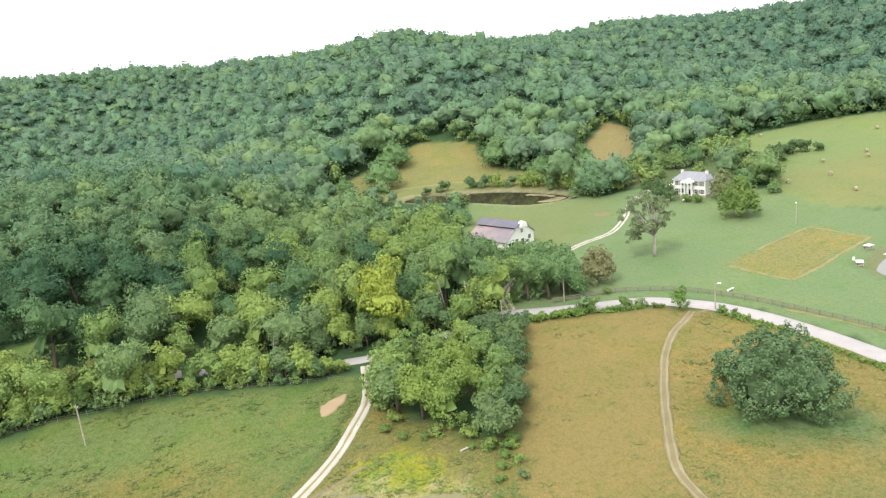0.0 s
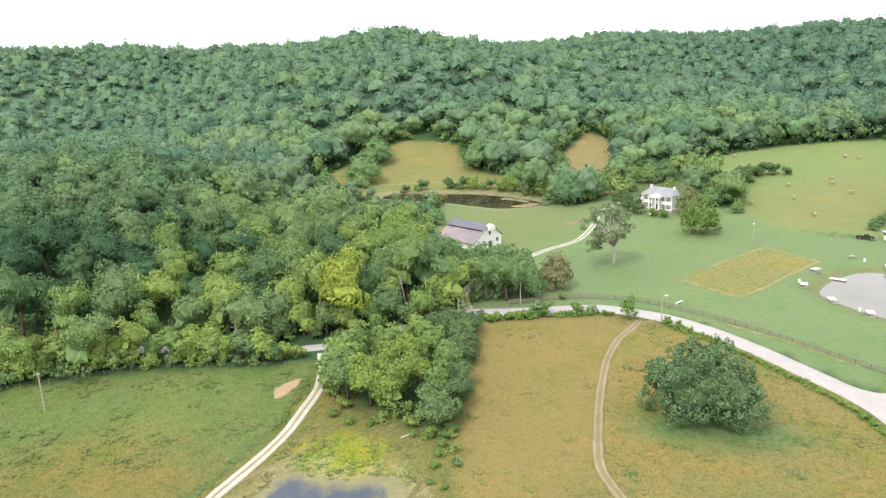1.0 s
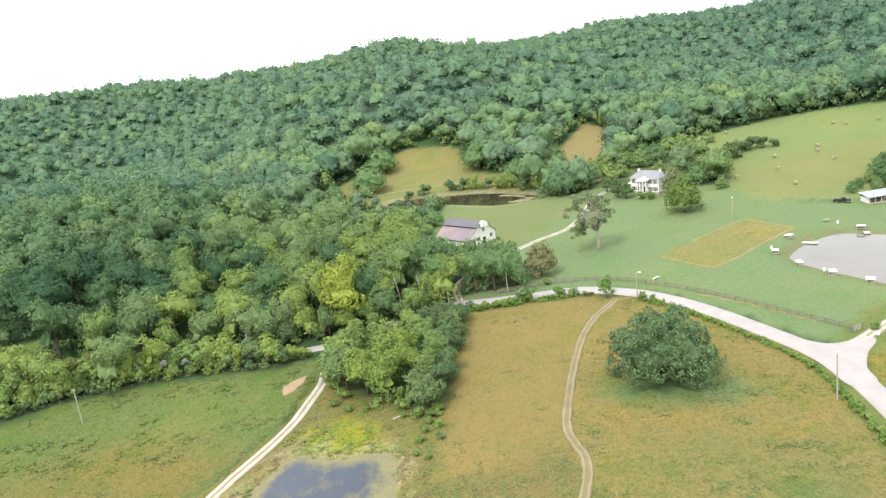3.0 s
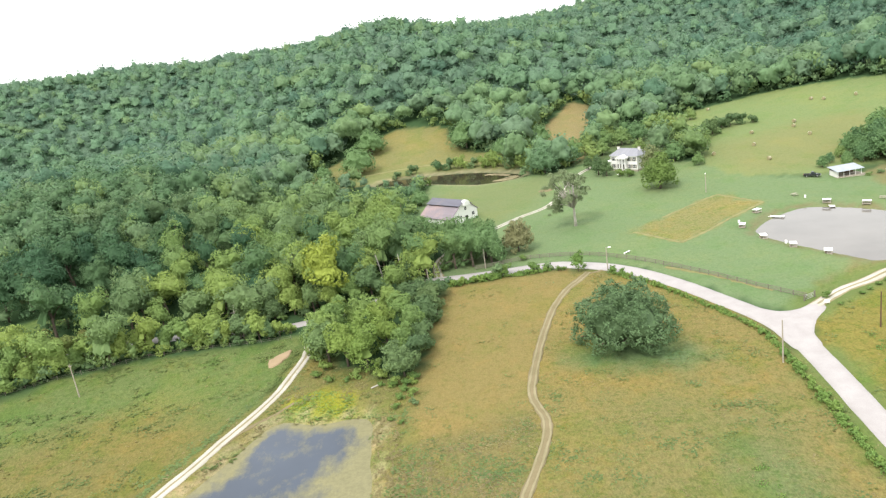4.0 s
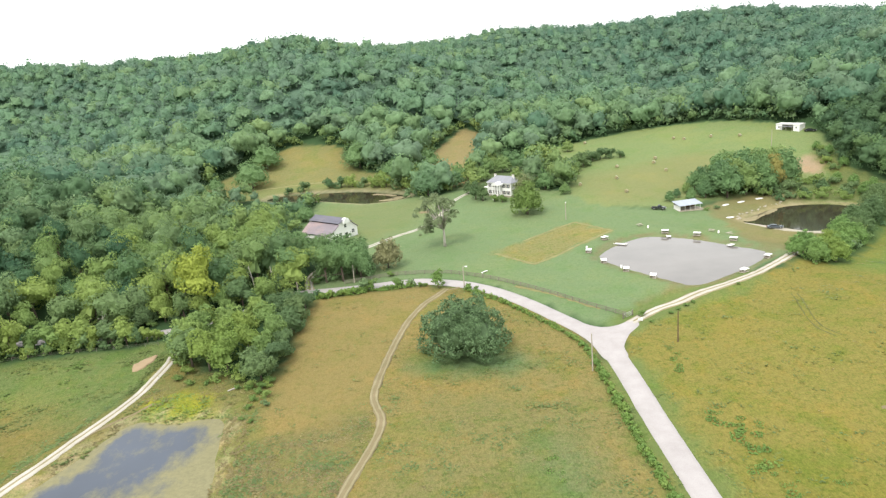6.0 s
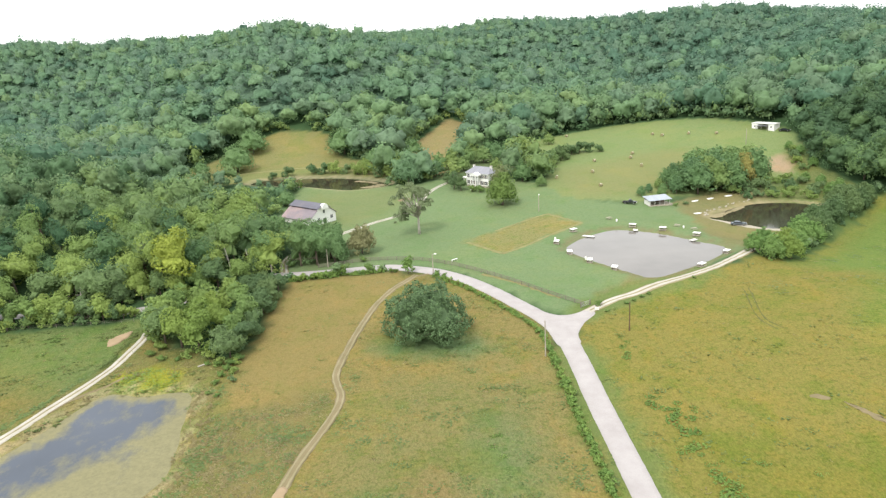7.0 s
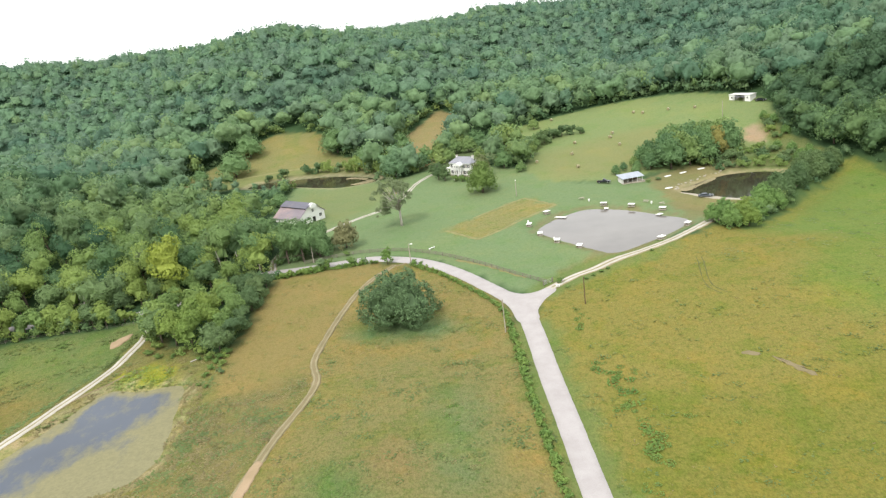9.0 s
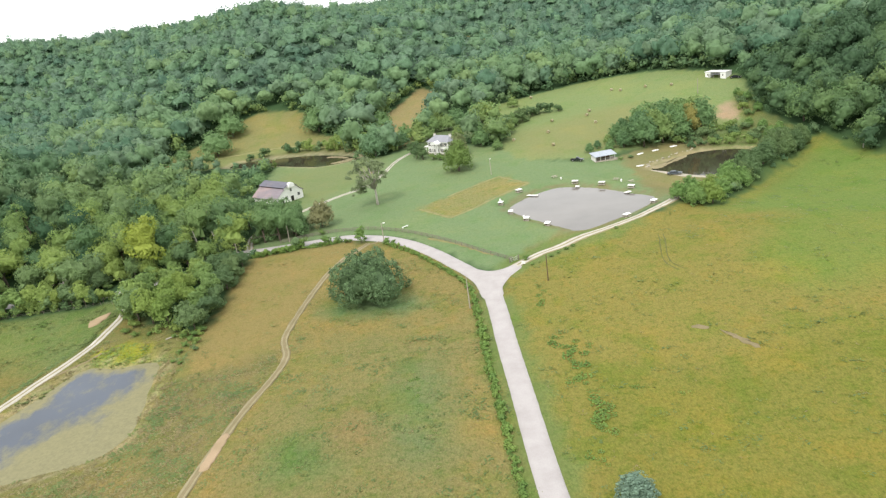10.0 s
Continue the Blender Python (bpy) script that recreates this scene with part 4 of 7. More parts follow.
def leafy(r, lobes, level, leaves, size, floor=-0.6, loose=0.5, inner=0.84, round_off=0.45, shag=0.12, lift=0.0, count=6):
    """A knobbly leafy mass with sprays of leaves standing off all over it, as arrays of vertices, of four-cornered and three-cornered faces, and of soft normals."""
    lobes = knobs(r, lobes, count=count)
    c, rad = np.array([p for p, _ in lobes]), np.array([q for _, q in lobes])
    mid = (c * rad[:, None]).sum(0) / rad.sum()
    d, f = BALLS[level]
    f = f[(d[f][:, :, 2] > floor).all(1)]
    reach, n = outline(d, mid, c, rad)
    v = mid + d * (np.minimum(reach, 1.5 * np.median(reach)) * inner * r.uniform(0.95, 1.03, len(d)))[:, None]
    w = r.normal(size=(leaves * 5, 3))
    w /= np.linalg.norm(w, axis=1, keepdims=True)
    w[:, 2] = np.where(w[:, 2] < floor, -w[:, 2], w[:, 2])
    reach, soft = outline(w, mid, c, rad)
    near = r.choice(len(w), leaves, False, reach**2 / (reach**2).sum())
    w, reach, soft = w[near], reach[near], soft[near]
    p = mid + w * (reach * r.uniform(1.03 - shag, 1.03, leaves))[:, None] + soft * (size * r.uniform(-0.2, 0.6, leaves))[:, None]
    way = soft + r.normal(size=soft.shape) * loose
    way[:, 2] += 0.3
    way /= np.linalg.norm(way, axis=1, keepdims=True)
    t = np.cross(way, r.normal(size=way.shape))
    t /= np.linalg.norm(t, axis=1, keepdims=True) + 1e-9
    b = np.cross(way, t)
    s = size * r.uniform(0.55, 1.4, leaves)[:, None]
    quad = np.stack([p - t * s * 0.6, p - b * s * 0.42 - way * s * 0.15, p + t * s * 0.6 - way * s * 0.1, p + b * s * 0.42 - way * s * 0.15], 1)
    allv = np.concatenate([quad.reshape(-1, 3), v])
    round_n = allv - mid
    round_n /= np.linalg.norm(round_n, axis=1, keepdims=True) + 1e-9
    turn = np.concatenate([np.repeat(soft * 0.75 + way * 0.35, 4, 0), n]) + round_n * round_off + (0, 0, lift)
    turn /= np.linalg.norm(turn, axis=1, keepdims=True) + 1e-9
    return allv, np.arange(leaves * 4).reshape(-1, 4), f + leaves * 4, turn


def open_crown(r, lobes, leaves, size, sag=0.0, loose=0.5):
    """Leaf sprays set all over loose clumps with daylight between them, as arrays of vertices, of four-cornered and three-cornered faces, and of soft normals."""
    c = np.array([p for p, _ in lobes])
    rad = np.array([q for _, q in lobes])
    pick = r.choice(len(lobes), leaves * 4, p=rad**1.7 / (rad**1.7).sum())
    d = r.normal(size=(leaves * 4, 3))
    d /= np.linalg.norm(d, axis=1, keepdims=True)
    d[:, 2] = np.where(d[:, 2] < -0.3, -d[:, 2], d[:, 2])
    knob = np.zeros(len(d))
    for f in (2.6, 4.3, 6.5):
        way, ph = r.normal(size=(len(lobes), 3)), r.uniform(0, 6.28, len(lobes))
        way /= np.linalg.norm(way, axis=1, keepdims=True)
        knob += np.cos((d * way[pick]).sum(1) * f * 1.7 + ph[pick]) * 0.9 / f**0.6
    out = 1 + 0.17 * knob
    p = c[pick] + d * (rad[pick] * out * r.uniform(0.84, 1.1, len(d)))[:, None]
    hidden = np.zeros(len(p), bool)
    for cc, rr in zip(c, rad):
        hidden |= np.linalg.norm(p - cc, axis=1) < rr * 0.74
    keep = np.flatnonzero(~hidden)[:leaves]
    p, d = p[keep], d[keep]
    n = d + r.normal(size=d.shape) * loose
    n[:, 2] += 0.4
    n /= np.linalg.norm(n, axis=1, keepdims=True)
    t = np.cross(n, r.normal(size=n.shape))
    t /= np.linalg.norm(t, axis=1, keepdims=True) + 1e-9
    b = np.cross(n, t)
    s = size * r.uniform(0.55, 1.45, len(p))[:, None]
    quad = np.stack([p - t * s * 0.62, p - b * s * 0.4 - n * s * 0.16, p + t * s * 0.62 - n * s * 0.12, p + b * s * 0.4 - n * s * 0.16], 1)
    if sag:
        quad[:, 2, 2] -= size * sag
    verts = quad.reshape(-1, 3)
    q = np.arange(len(verts)).reshape(-1, 4)
    mid = c.mean(0)
    around = p - mid
    around /= np.linalg.norm(around, axis=1, keepdims=True) + 1e-9
    soft = d * 0.8 + around * 0.5 + n * 0.15
    soft /= np.linalg.norm(soft, axis=1, keepdims=True) + 1e-9
    return verts, q, np.zeros((0, 3), int), np.repeat(soft, 4, 0)


def trunk_pieces(r, tall, low, thick, lobes, lean=0.0, limbs=5):
    sway = [(r.uniform(-0.03, 0.03) * tall, r.uniform(-0.03, 0.03) * tall) for _ in range(4)]
    path = [(0, 0, -0.6), (0, 0, 0.15 * tall), (sway[0][0] + lean * 0.3, sway[0][1], 0.4 * tall), (sway[1][0] + lean, sway[1][1], 0.72 * tall)]
    pieces = [tube(path, [thick * 1.35, thick, thick * 0.75, thick * 0.3], 8)]
    for (x, y, z), rad in lobes[1 : 1 + limbs]:
        start = Vector(path[2]) * 0.8
        start.z = min(start.z, z - 0.1 * tall) if z > low else start.z
        start.z = max(start.z, 0.16 * tall)
        m = start.lerp(Vector((x, y, z)), 0.5) + Vector((0, 0, 0.03 * tall))
        pieces.append(tube([start, m, (x, y, z)], [thick * 0.5, thick * 0.33, thick * 0.12], 5))
    return joined(pieces)


def make_tree(name, seed, tall, wide, low, leaves, size, count, leaf, bark=None, label="", thick=None, limbs=5, sag=0.0, category="tree", cores=4, lobes=None, shag=0.12, inner=0.82, loose=0.46, knob=6):
    """A tree at the origin: a tapered trunk with limbs, and a crown of leaf sprays in clumps."""
    r = np.random.RandomState(seed)
    lobes = lobes or lobes_of(r, wide, low, tall, count)
    base = new(name)
    tv, tf = trunk_pieces(r, tall, low, thick or 0.018 * tall + 0.05, lobes, limbs=limbs)
    mesh_object("trunk", tv, tf, bark or M_BARK, base, smooth=True)
    if cores:
        v, q, t, soft = leafy(r, lobes, 2, leaves, size * 0.82, -0.9, loose, inner, shag=shag, count=knob)
    else:
        v, q, t, soft = open_crown(r, lobes, leaves, size, sag)
    mesh_object("crown", v, q.tolist() + t.tolist(), leaf, base, normals=soft)
    return tagged(base, label, category)


rng = np.random.RandomState(7)
# The kinds of tree along the edge of the woods; the first of each kind stands at its own place below.
WOOD = [make_tree("tree", 100 + k, tall, wide * 1.3, low, 1700, 0.58, count, M_LEAF, label=label, loose=0.36, knob=8, inner=0.76)
        for k, (tall, wide, low, count, label) in enumerate([
            (15, 5.2, 1.0, 13, "broad green leafy tree at the edge of the wood"),
            (17, 4.6, 1.2, 14, "tall green leafy tree at the edge of the wood"),
            (13, 4.7, 0.6, 12, "rounded green leafy tree at the edge of the wood"),
            (16, 5.8, 1.2, 15, "spreading green leafy tree at the edge of the wood"),
            (12, 3.9, 0.5, 11, "small green leafy tree at the edge of the wood"),
            (18.5, 4.2, 1.5, 13, "slender tall green tree at the edge of the wood")])]
# Deep green kinds: the darkness of the western wood is put into their leaves.
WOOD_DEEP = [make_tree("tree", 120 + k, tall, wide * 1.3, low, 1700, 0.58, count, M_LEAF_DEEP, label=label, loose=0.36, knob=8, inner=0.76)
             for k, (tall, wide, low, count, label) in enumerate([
                 (16, 5.2, 1.0, 14, "deep green broad tree in the western part of the wood"),
                 (18, 4.6, 1.2, 14, "deep green tall tree in the western part of the wood")])]
used = set()


def plant(proto, x, y, size=1.0, turn=None, high=1.0, label=""):
    """Set a tree of a kind: the first time the kind's own one, afterwards copies of it."""
    turn = rng.uniform(0, 6.28) if turn is None else turn
    if proto.name not in used:
        used.add(proto.name)
        proto.matrix_basis = Matrix.LocRotScale((x, y, height(x, y) - 0.1), Euler((0, 0, turn)), (size, size, size * high))
        ob = proto
    else:
        ob = copy_thing(proto, Matrix.LocRotScale((x, y, height(x, y) - 0.1), Euler((0, 0, turn)), (size / proto.scale[0], size / proto.scale[0], size * high / proto.scale[2])))
    if label:
        tagged(ob, label)
    return ob


def scatter(ring, gap, seed, margin=0.0):
    r = np.random.RandomState(seed)
    lo, hi = ring.min(0), ring.max(0)
    out, tries = [], 0
    while tries < 4000:
        tries += 1
        p = r.uniform(lo, hi)
        if inside(p[:1], p[1:], ring)[0] < margin:
            continue
        if all((p[0] - q[0]) ** 2 + (p[1] - q[1]) ** 2 > gap**2 for q in out):
            out.append(p)
    return out


# the wood, from its near edge back up the hills
def wood_points():
    r = np.random.RandomState(21)
    out = []
    y = 120.0
    while y < 930:
        gap = 8.0 if y < 300 else (9.9 if y < 450 else 11.6)
        x0, x1 = -0.9 * y - 45, 95 + 0.88 * (y + 74)
        xs = np.arange(x0, x1, gap)
        out.append(np.c_[xs + r.uniform(-0.42, 0.42, len(xs)) * gap, y + r.uniform(-0.42, 0.42, len(xs)) * gap])
        y += gap * 0.92
    p = np.concatenate(out)
    far = np.arange(480, 941, 20.0)
    crest = far[np.argmax(swell(p[:, :1] + 0 * far, p[:, :1] * 0 + far), 1)]
    top = np.abs(p[:, 1] - crest) < 46
    more = p[top] + r.uniform(3.5, 6.5, (top.sum(), 2))
    p = np.concatenate([p[p[:, 1] < crest + 80], more])
    # leave out the far slopes that the ridges hide from the valley
    seen = np.zeros(len(p), bool)
    t = np.linspace(0.3, 0.985, 70)
    for ex, ey in ((0, 0), (65, -76)):
        x, y = ex + (p[:, :1] - ex) * t, ey + (p[:, 1:] - ey) * t
        z = 68 + (swell(p[:, 0], p[:, 1]) + 18 - 68)[:, None] * t
        seen |= (swell(x, y) + 4 < z).all(1)
    p = p[seen]
    return p[wooded(p[:, 0], p[:, 1])]


LINE = np.concatenate([rounded(ROAD, False, 3), rounded(WEST, False, 3)])
DRIVE_LINE = rounded(DRIVE, False, 3)
BARN_AT, HOUSE_AT = np.array((15.0, 242.0)), np.array((91.0, 285.0))
spots = wood_points()
clear = np.min(np.linalg.norm(spots[:, None] - LINE[None], axis=2), 1) > 3.4
clear &= np.min(np.linalg.norm(spots[:, None] - DRIVE_LINE[None], axis=2), 1) > 3.6
clear &= np.min(np.linalg.norm(spots[:, None] - rounded(BRANCH, False, 3)[None], axis=2), 1) > 9
clear &= ~((spots[:, 0] > 86) & (spots[:, 0] < 168) & (spots[:, 1] < 232))
clear &= inside(spots[:, 0], spots[:, 1], ring_of([(-6, 226), (2, 206), (14, 198), (30, 198), (34, 214), (28, 236), (6, 240)], 4)) < 0
clear &= ~((spots[:, 0] > 11) & (spots[:, 0] < 60) & (spots[:, 1] > 158) & (spots[:, 1] < 202))
clear &= np.linalg.norm(spots - BARN_AT, axis=1) > 17.5
clear &= np.linalg.norm(spots - HOUSE_AT, axis=1) > 14
clear &= inside(spots[:, 0], spots[:, 1], HOUSE_GROVE) < 0
GROVE_RING = ring_of([(-25.2, 147.6), (-24.1, 134.4), (-15, 124), (4, 113), (9.9, 122.6), (13.8, 149.3), (15.8, 164.5), (-9.2, 155.9)], 4)
clear &= inside(spots[:, 0], spots[:, 1], GROVE_RING) < 0
clear &= ~((spots[:, 0] > -40) & (spots[:, 0] < -16) & (spots[:, 1] > 136) & (spots[:, 1] < 157))
spots = spots[clear]
spots = spots[~((spots[:, 0] > 150) & (spots[:, 0] < 246) & (spots[:, 1] < 226))]
closest = (spots[:, 1] < 235) & (spots[:, 0] > -120) & (spots[:, 0] < 60)
rank = np.argsort(np.where(closest, spots[:, 1] + 0.4 * np.abs(spots[:, 0]), 9999))[: min(116, closest.sum())]
is_near = np.zeros(len(spots), bool)
is_near[rank] = True
for x, y in spots[is_near]:
    k = rng.choice(len(WOOD), p=[0.22, 0.2, 0.2, 0.18, 0.1, 0.1])
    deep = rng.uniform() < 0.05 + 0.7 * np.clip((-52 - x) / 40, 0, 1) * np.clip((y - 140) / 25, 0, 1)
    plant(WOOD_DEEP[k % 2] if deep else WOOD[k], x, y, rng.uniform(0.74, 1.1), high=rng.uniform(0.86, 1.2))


def wood_mesh(name, points, kinds, mat, label, lo, hi, squat=None):
    """Many trees joined into one mesh: copies of a few crowns, each with its own tint."""
    all_v, all_q, all_t, all_n, tint, at = [], [], [], [], [], 0
    r = np.random.RandomState(len(points))
    z = ground(points[:, 0], points[:, 1])
    hue = np.clip(0.45 + 0.28 * wander(points[:, 0], points[:, 1], 60, 41) + r.normal(0, 0.2, len(points)), 0, 1)
    # Darker tints on both flanks: dark trees, plus dimmer light put into their colour.
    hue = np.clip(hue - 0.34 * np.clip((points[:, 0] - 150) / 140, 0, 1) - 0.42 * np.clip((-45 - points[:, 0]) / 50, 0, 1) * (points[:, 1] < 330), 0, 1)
    for (x, y), h, c in zip(points, z, hue):
        v, q, t, soft = kinds[r.randint(len(kinds))]
        s, a = r.uniform(lo, hi) * (1 if squat is None else squat(x, y)), r.uniform(0, 6.28)
        m = np.array([[math.cos(a), -math.sin(a), 0], [math.sin(a), math.cos(a), 0], [0, 0, r.uniform(0.88, 1.15)]]) * s
        all_v.append(v @ m.T + (x, y, h))
        all_n.append(soft @ (m / np.linalg.norm(m, axis=0)).T)
        all_q.append(q + at)
        all_t.append(t + at)
        tint.append(np.full(len(v), c))
        at += len(v)
    me = bpy.data.meshes.new(name)
    v, q, t = np.concatenate(all_v), np.concatenate(all_q), np.concatenate(all_t)
    me.vertices.add(len(v))
    me.vertices.foreach_set("co", v.ravel())
    loops = np.concatenate([q.ravel(), t.ravel()])
    me.loops.add(len(loops))
    me.loops.foreach_set("vertex_index", loops.astype(np.int32))
    start = np.concatenate([np.arange(len(q)) * 4, len(q) * 4 + np.arange(len(t)) * 3])
    me.polygons.add(len(start))
    me.polygons.foreach_set("loop_start", start.astype(np.int32))
    me.update(calc_edges=True)
    me.attributes.new("custom_normal", "FLOAT_VECTOR", "POINT").data.foreach_set("vector", np.concatenate(all_n).astype(np.float32).ravel())
    me.materials.append(mat)
    me.attributes.new("tint", "FLOAT", "POINT").data.foreach_set("value", np.concatenate(tint))
    return tagged(new(name, me), label, "woodland", kind="stuff")


LOW_WOOD = ring_of([(-64, 262), (-40, 248), (-14, 252), (2, 262), (2, 300), (-24, 326), (-56, 338), (-70, 320)], 6)


SCRUB_WOOD = ring_of([(-34, 272), (-12, 254), (6, 258), (8, 290), (-14, 316), (-36, 312)], 5)


def young(x, y):
    """The trees below the hillside clearing are lower than the rest."""
    a, b = (float(np.clip((inside(np.array([x]), np.array([y]), ring)[0] + 4) / 10, 0, 1)) for ring in (LOW_WOOD, SCRUB_WOOD))
    rise = 1 + (0.07 if y > 560 else 0.15) * float(wander(np.array([x]), np.array([y]), 70, 51)[0]) if y > 290 else 1.0
    return (1 - 0.45 * a) * (1 - 0.4 * b) * rise


def dome_kinds(seed, specs, leaves, size, level=2, floor=-0.35):
    """Round, knobbly crowns for the hills."""
    out = []
    for k, (tall, wide, low, count) in enumerate(specs):
        r = np.random.RandomState(seed + k)
        mid = low + (tall - low) * 0.5
        lobes = [((0, 0, mid), wide * 0.78)]
        for i in range(count):
            a, up = i * 2.4 + r.uniform(-0.5, 0.5), r.uniform(-0.85, 0.95)
            reach = math.sqrt(1 - max(up, 0) ** 2) * r.uniform(0.5, 0.78)
            lobes.append(((wide * reach * math.cos(a), wide * reach * math.sin(a), mid + up * (tall - mid) * 0.68), wide * r.uniform(0.3, 0.46)))
        out.append(leafy(r, lobes, level, leaves, size, floor, inner=0.8, lift=0.1, shag=0.1, round_off=0.28, count=7))
    return out


def crown_kinds(seed, specs, leaves, size, level=2):
    out = []
    for k, (tall, wide, low, count) in enumerate(specs):
        r = np.random.RandomState(seed + k)
        out.append(leafy(r, lobes_of(r, wide, low, tall, count), level, leaves, size, -0.8, inner=0.76, loose=0.36, round_off=0.32, count=8))
    return out


MID_SPECS = [(15, 7.0, 1.0, 12), (17, 6.5, 1.5, 12), (14, 6.8, 0.8, 11), (16, 7.6, 1.0, 13), (18.5, 6.0, 2.0, 12), (12, 5.6, 0.8, 10)]
FAR_SPECS = [(16, 7.4, 0, 6), (18, 7.0, 0, 6), (15, 8.0, 0, 6), (17, 8.4, 0, 7), (13, 6.2, 0, 5), (19, 6.8, 0, 6)]
inner_wood = ~is_near & closest
east_wood = ~is_near & ~closest & (spots[:, 1] < 300) & (spots[:, 0] > 190)
mid_wood = ~is_near & ~closest & (spots[:, 1] < 290) & ~east_wood
far_wood = ~is_near & ~mid_wood & ~inner_wood & ~east_wood
wood_mesh("woodland", spots[inner_wood], crown_kinds(330, MID_SPECS, 800, 0.58), M_LEAF_MID, "dense green broadleaf wood behind the first trees", 0.7, 1.12)
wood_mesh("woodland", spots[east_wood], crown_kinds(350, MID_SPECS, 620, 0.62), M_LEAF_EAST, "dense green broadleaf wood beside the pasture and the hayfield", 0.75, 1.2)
wood_mesh("woodland", spots[mid_wood], crown_kinds(300, MID_SPECS, 280, 0.8), M_LEAF_MID, "dense green broadleaf wood on the lower slope", 0.7, 1.15, young)
distant = far_wood & (spots[:, 1] > 540)
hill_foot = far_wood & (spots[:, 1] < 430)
wood_mesh("woodland", spots[hill_foot], dome_kinds(400, [(a, b, c, 9) for a, b, c, _ in FAR_SPECS], 150, 0.9, 2, floor=-0.75), M_LEAF_FOOT_HAZED, "dense green broadleaf wood at the foot of the hills", 0.78, 1.26, young)
wood_mesh("woodland", spots[far_wood & ~distant & ~hill_foot], dome_kinds(420, [(a, b, c, 9) for a, b, c, _ in FAR_SPECS], 84, 1.1, 1, floor=-0.5), M_LEAF_HAZED, "dense green broadleaf wood covering the hills", 0.8, 1.28, young)
wood_mesh("woodland", spots[distant], dome_kinds(450, [(a, b, c, 8) for a, b, c, _ in FAR_SPECS], 48, 1.3, 1), M_LEAF_HAZED, "green broadleaf wood along the crest of the hills", 0.8, 1.12, young)

# the closed leafy layer under the crowns, which hides the forest floor
def understory():
    xs, ys = np.arange(-600, 640, 6.0), np.arange(318, 960, 6.0)
    X, Y = np.meshgrid(xs, ys)
    r = np.random.RandomState(15)
    X, Y = X + r.uniform(-2, 2, X.shape), Y + r.uniform(-2, 2, Y.shape)
    deep = np.full(X.shape, 1e9)
    for ring in OPEN + [HOUSE_GROVE, GROVE_RING] + [q for q, _ in PONDS.values()]:
        deep = np.minimum(deep, -inside(X, Y, ring))
    for x, y, gap in ((*BARN_AT, 20), (*HOUSE_AT, 16), (16, 216, 24), (24, 184, 26)):
        deep = np.minimum(deep, np.hypot(X - x, Y - y) - gap)
    low = np.clip((inside(X, Y, LOW_WOOD) + 4) / 10, 0, 1)
    up = np.clip((deep - 11) / 8, -0.5, 1) * (8.6 - 3.4 * low) + r.uniform(-1.6, 1.6, X.shape) * (deep > 8)
    n = len(xs)
    i = np.arange(X.size).reshape(X.shape)
    faces = np.stack([i[:-1, :-1], i[:-1, 1:], i[1:, 1:], i[1:, :-1]], -1).reshape(-1, 4)
    keep = (deep > 13).ravel() & ((Y < 860) & (X > -0.95 * Y - 60) & (X < 190 + 0.9 * Y)).ravel()
    faces = faces[keep[faces].all(1)]
    used_v, back = np.unique(faces, return_inverse=True)
    v = np.stack([X, Y, ground(X, Y) + up - 3], -1).reshape(-1, 3)[used_v]
    ob = mesh_object("understory", v, back.reshape(-1, 4), M_LEAF_HAZED, smooth=True)
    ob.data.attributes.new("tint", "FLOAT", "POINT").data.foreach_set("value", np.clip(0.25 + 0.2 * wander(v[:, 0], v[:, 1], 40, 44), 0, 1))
    return tagged(ob, "closed green understory beneath the crowns of the wood", "woodland", kind="stuff")


understory()

# bushes and saplings along the foot of the woods
def fringe():
    r = np.random.RandomState(77)
    out = []
    for ring, near, far in ((MEADOW, 0.3, 4.5), (TAN_FIELD, 0.3, 4.0), (SCRUB, 0.3, 4.0), (LAWN, 0.5, 5.0), (HAY_FIELD, 0.4, 5.0), (HAY_FIELD, 1.5, 8.0), (GOLD_FIELD, 0.4, 5.0), (CLEARING_A, 0.4, 5.0), (CLEARING_B, 0.4, 4.0), (GLADE, 0.3, 3.5)):
        line = rounded(ring, True, 2.4)
        side = np.gradient(line, axis=0)
        side = np.c_[side[:, 1], -side[:, 0]] / np.linalg.norm(side, axis=1, keepdims=True)
        p = line + side * r.uniform(near, far, (len(line), 1)) * r.choice([-1, 1], (len(line), 1))
        out.append(p + r.normal(0, 0.5, p.shape))
    p = np.concatenate(out)
    keep = wooded(p[:, 0], p[:, 1]) & (p[:, 1] > 100) & (p[:, 0] > -125) & (p[:, 0] < 270)
    for line in (ROAD, DRIVE, BRANCH, LANE, WEST):
        q = rounded(line, False, 3)
        keep &= np.min(np.linalg.norm(p[:, None] - q[None], axis=2), 1) > 3.2
    keep &= np.linalg.norm(p - BARN_AT, axis=1) > 15
    keep &= np.linalg.norm(p - HOUSE_AT, axis=1) > 12
    keep &= ~((p[:, 0] > 86) & (p[:, 0] < 168) & (p[:, 1] < 232))
    keep &= ~((p[:, 0] > -38) & (p[:, 0] < -20) & (p[:, 1] > 138) & (p[:, 1] < 156))
    return p[keep]


BUSH_SPECS = [(3.6, 2.3, 0.0, 7), (2.8, 2.1, 0.0, 6), (5.0, 2.6, 0.0, 8), (2.2, 1.7, 0.0, 5)]
wood_mesh("undergrowth", fringe(), crown_kinds(500, BUSH_SPECS, 90, 0.55, 1), M_LEAF_MID, "leafy bushes and saplings along the foot of the woods", 0.7, 1.35, lambda x, y: 1.0 if y < 230 else 1.6 if y < 300 else 2.1)


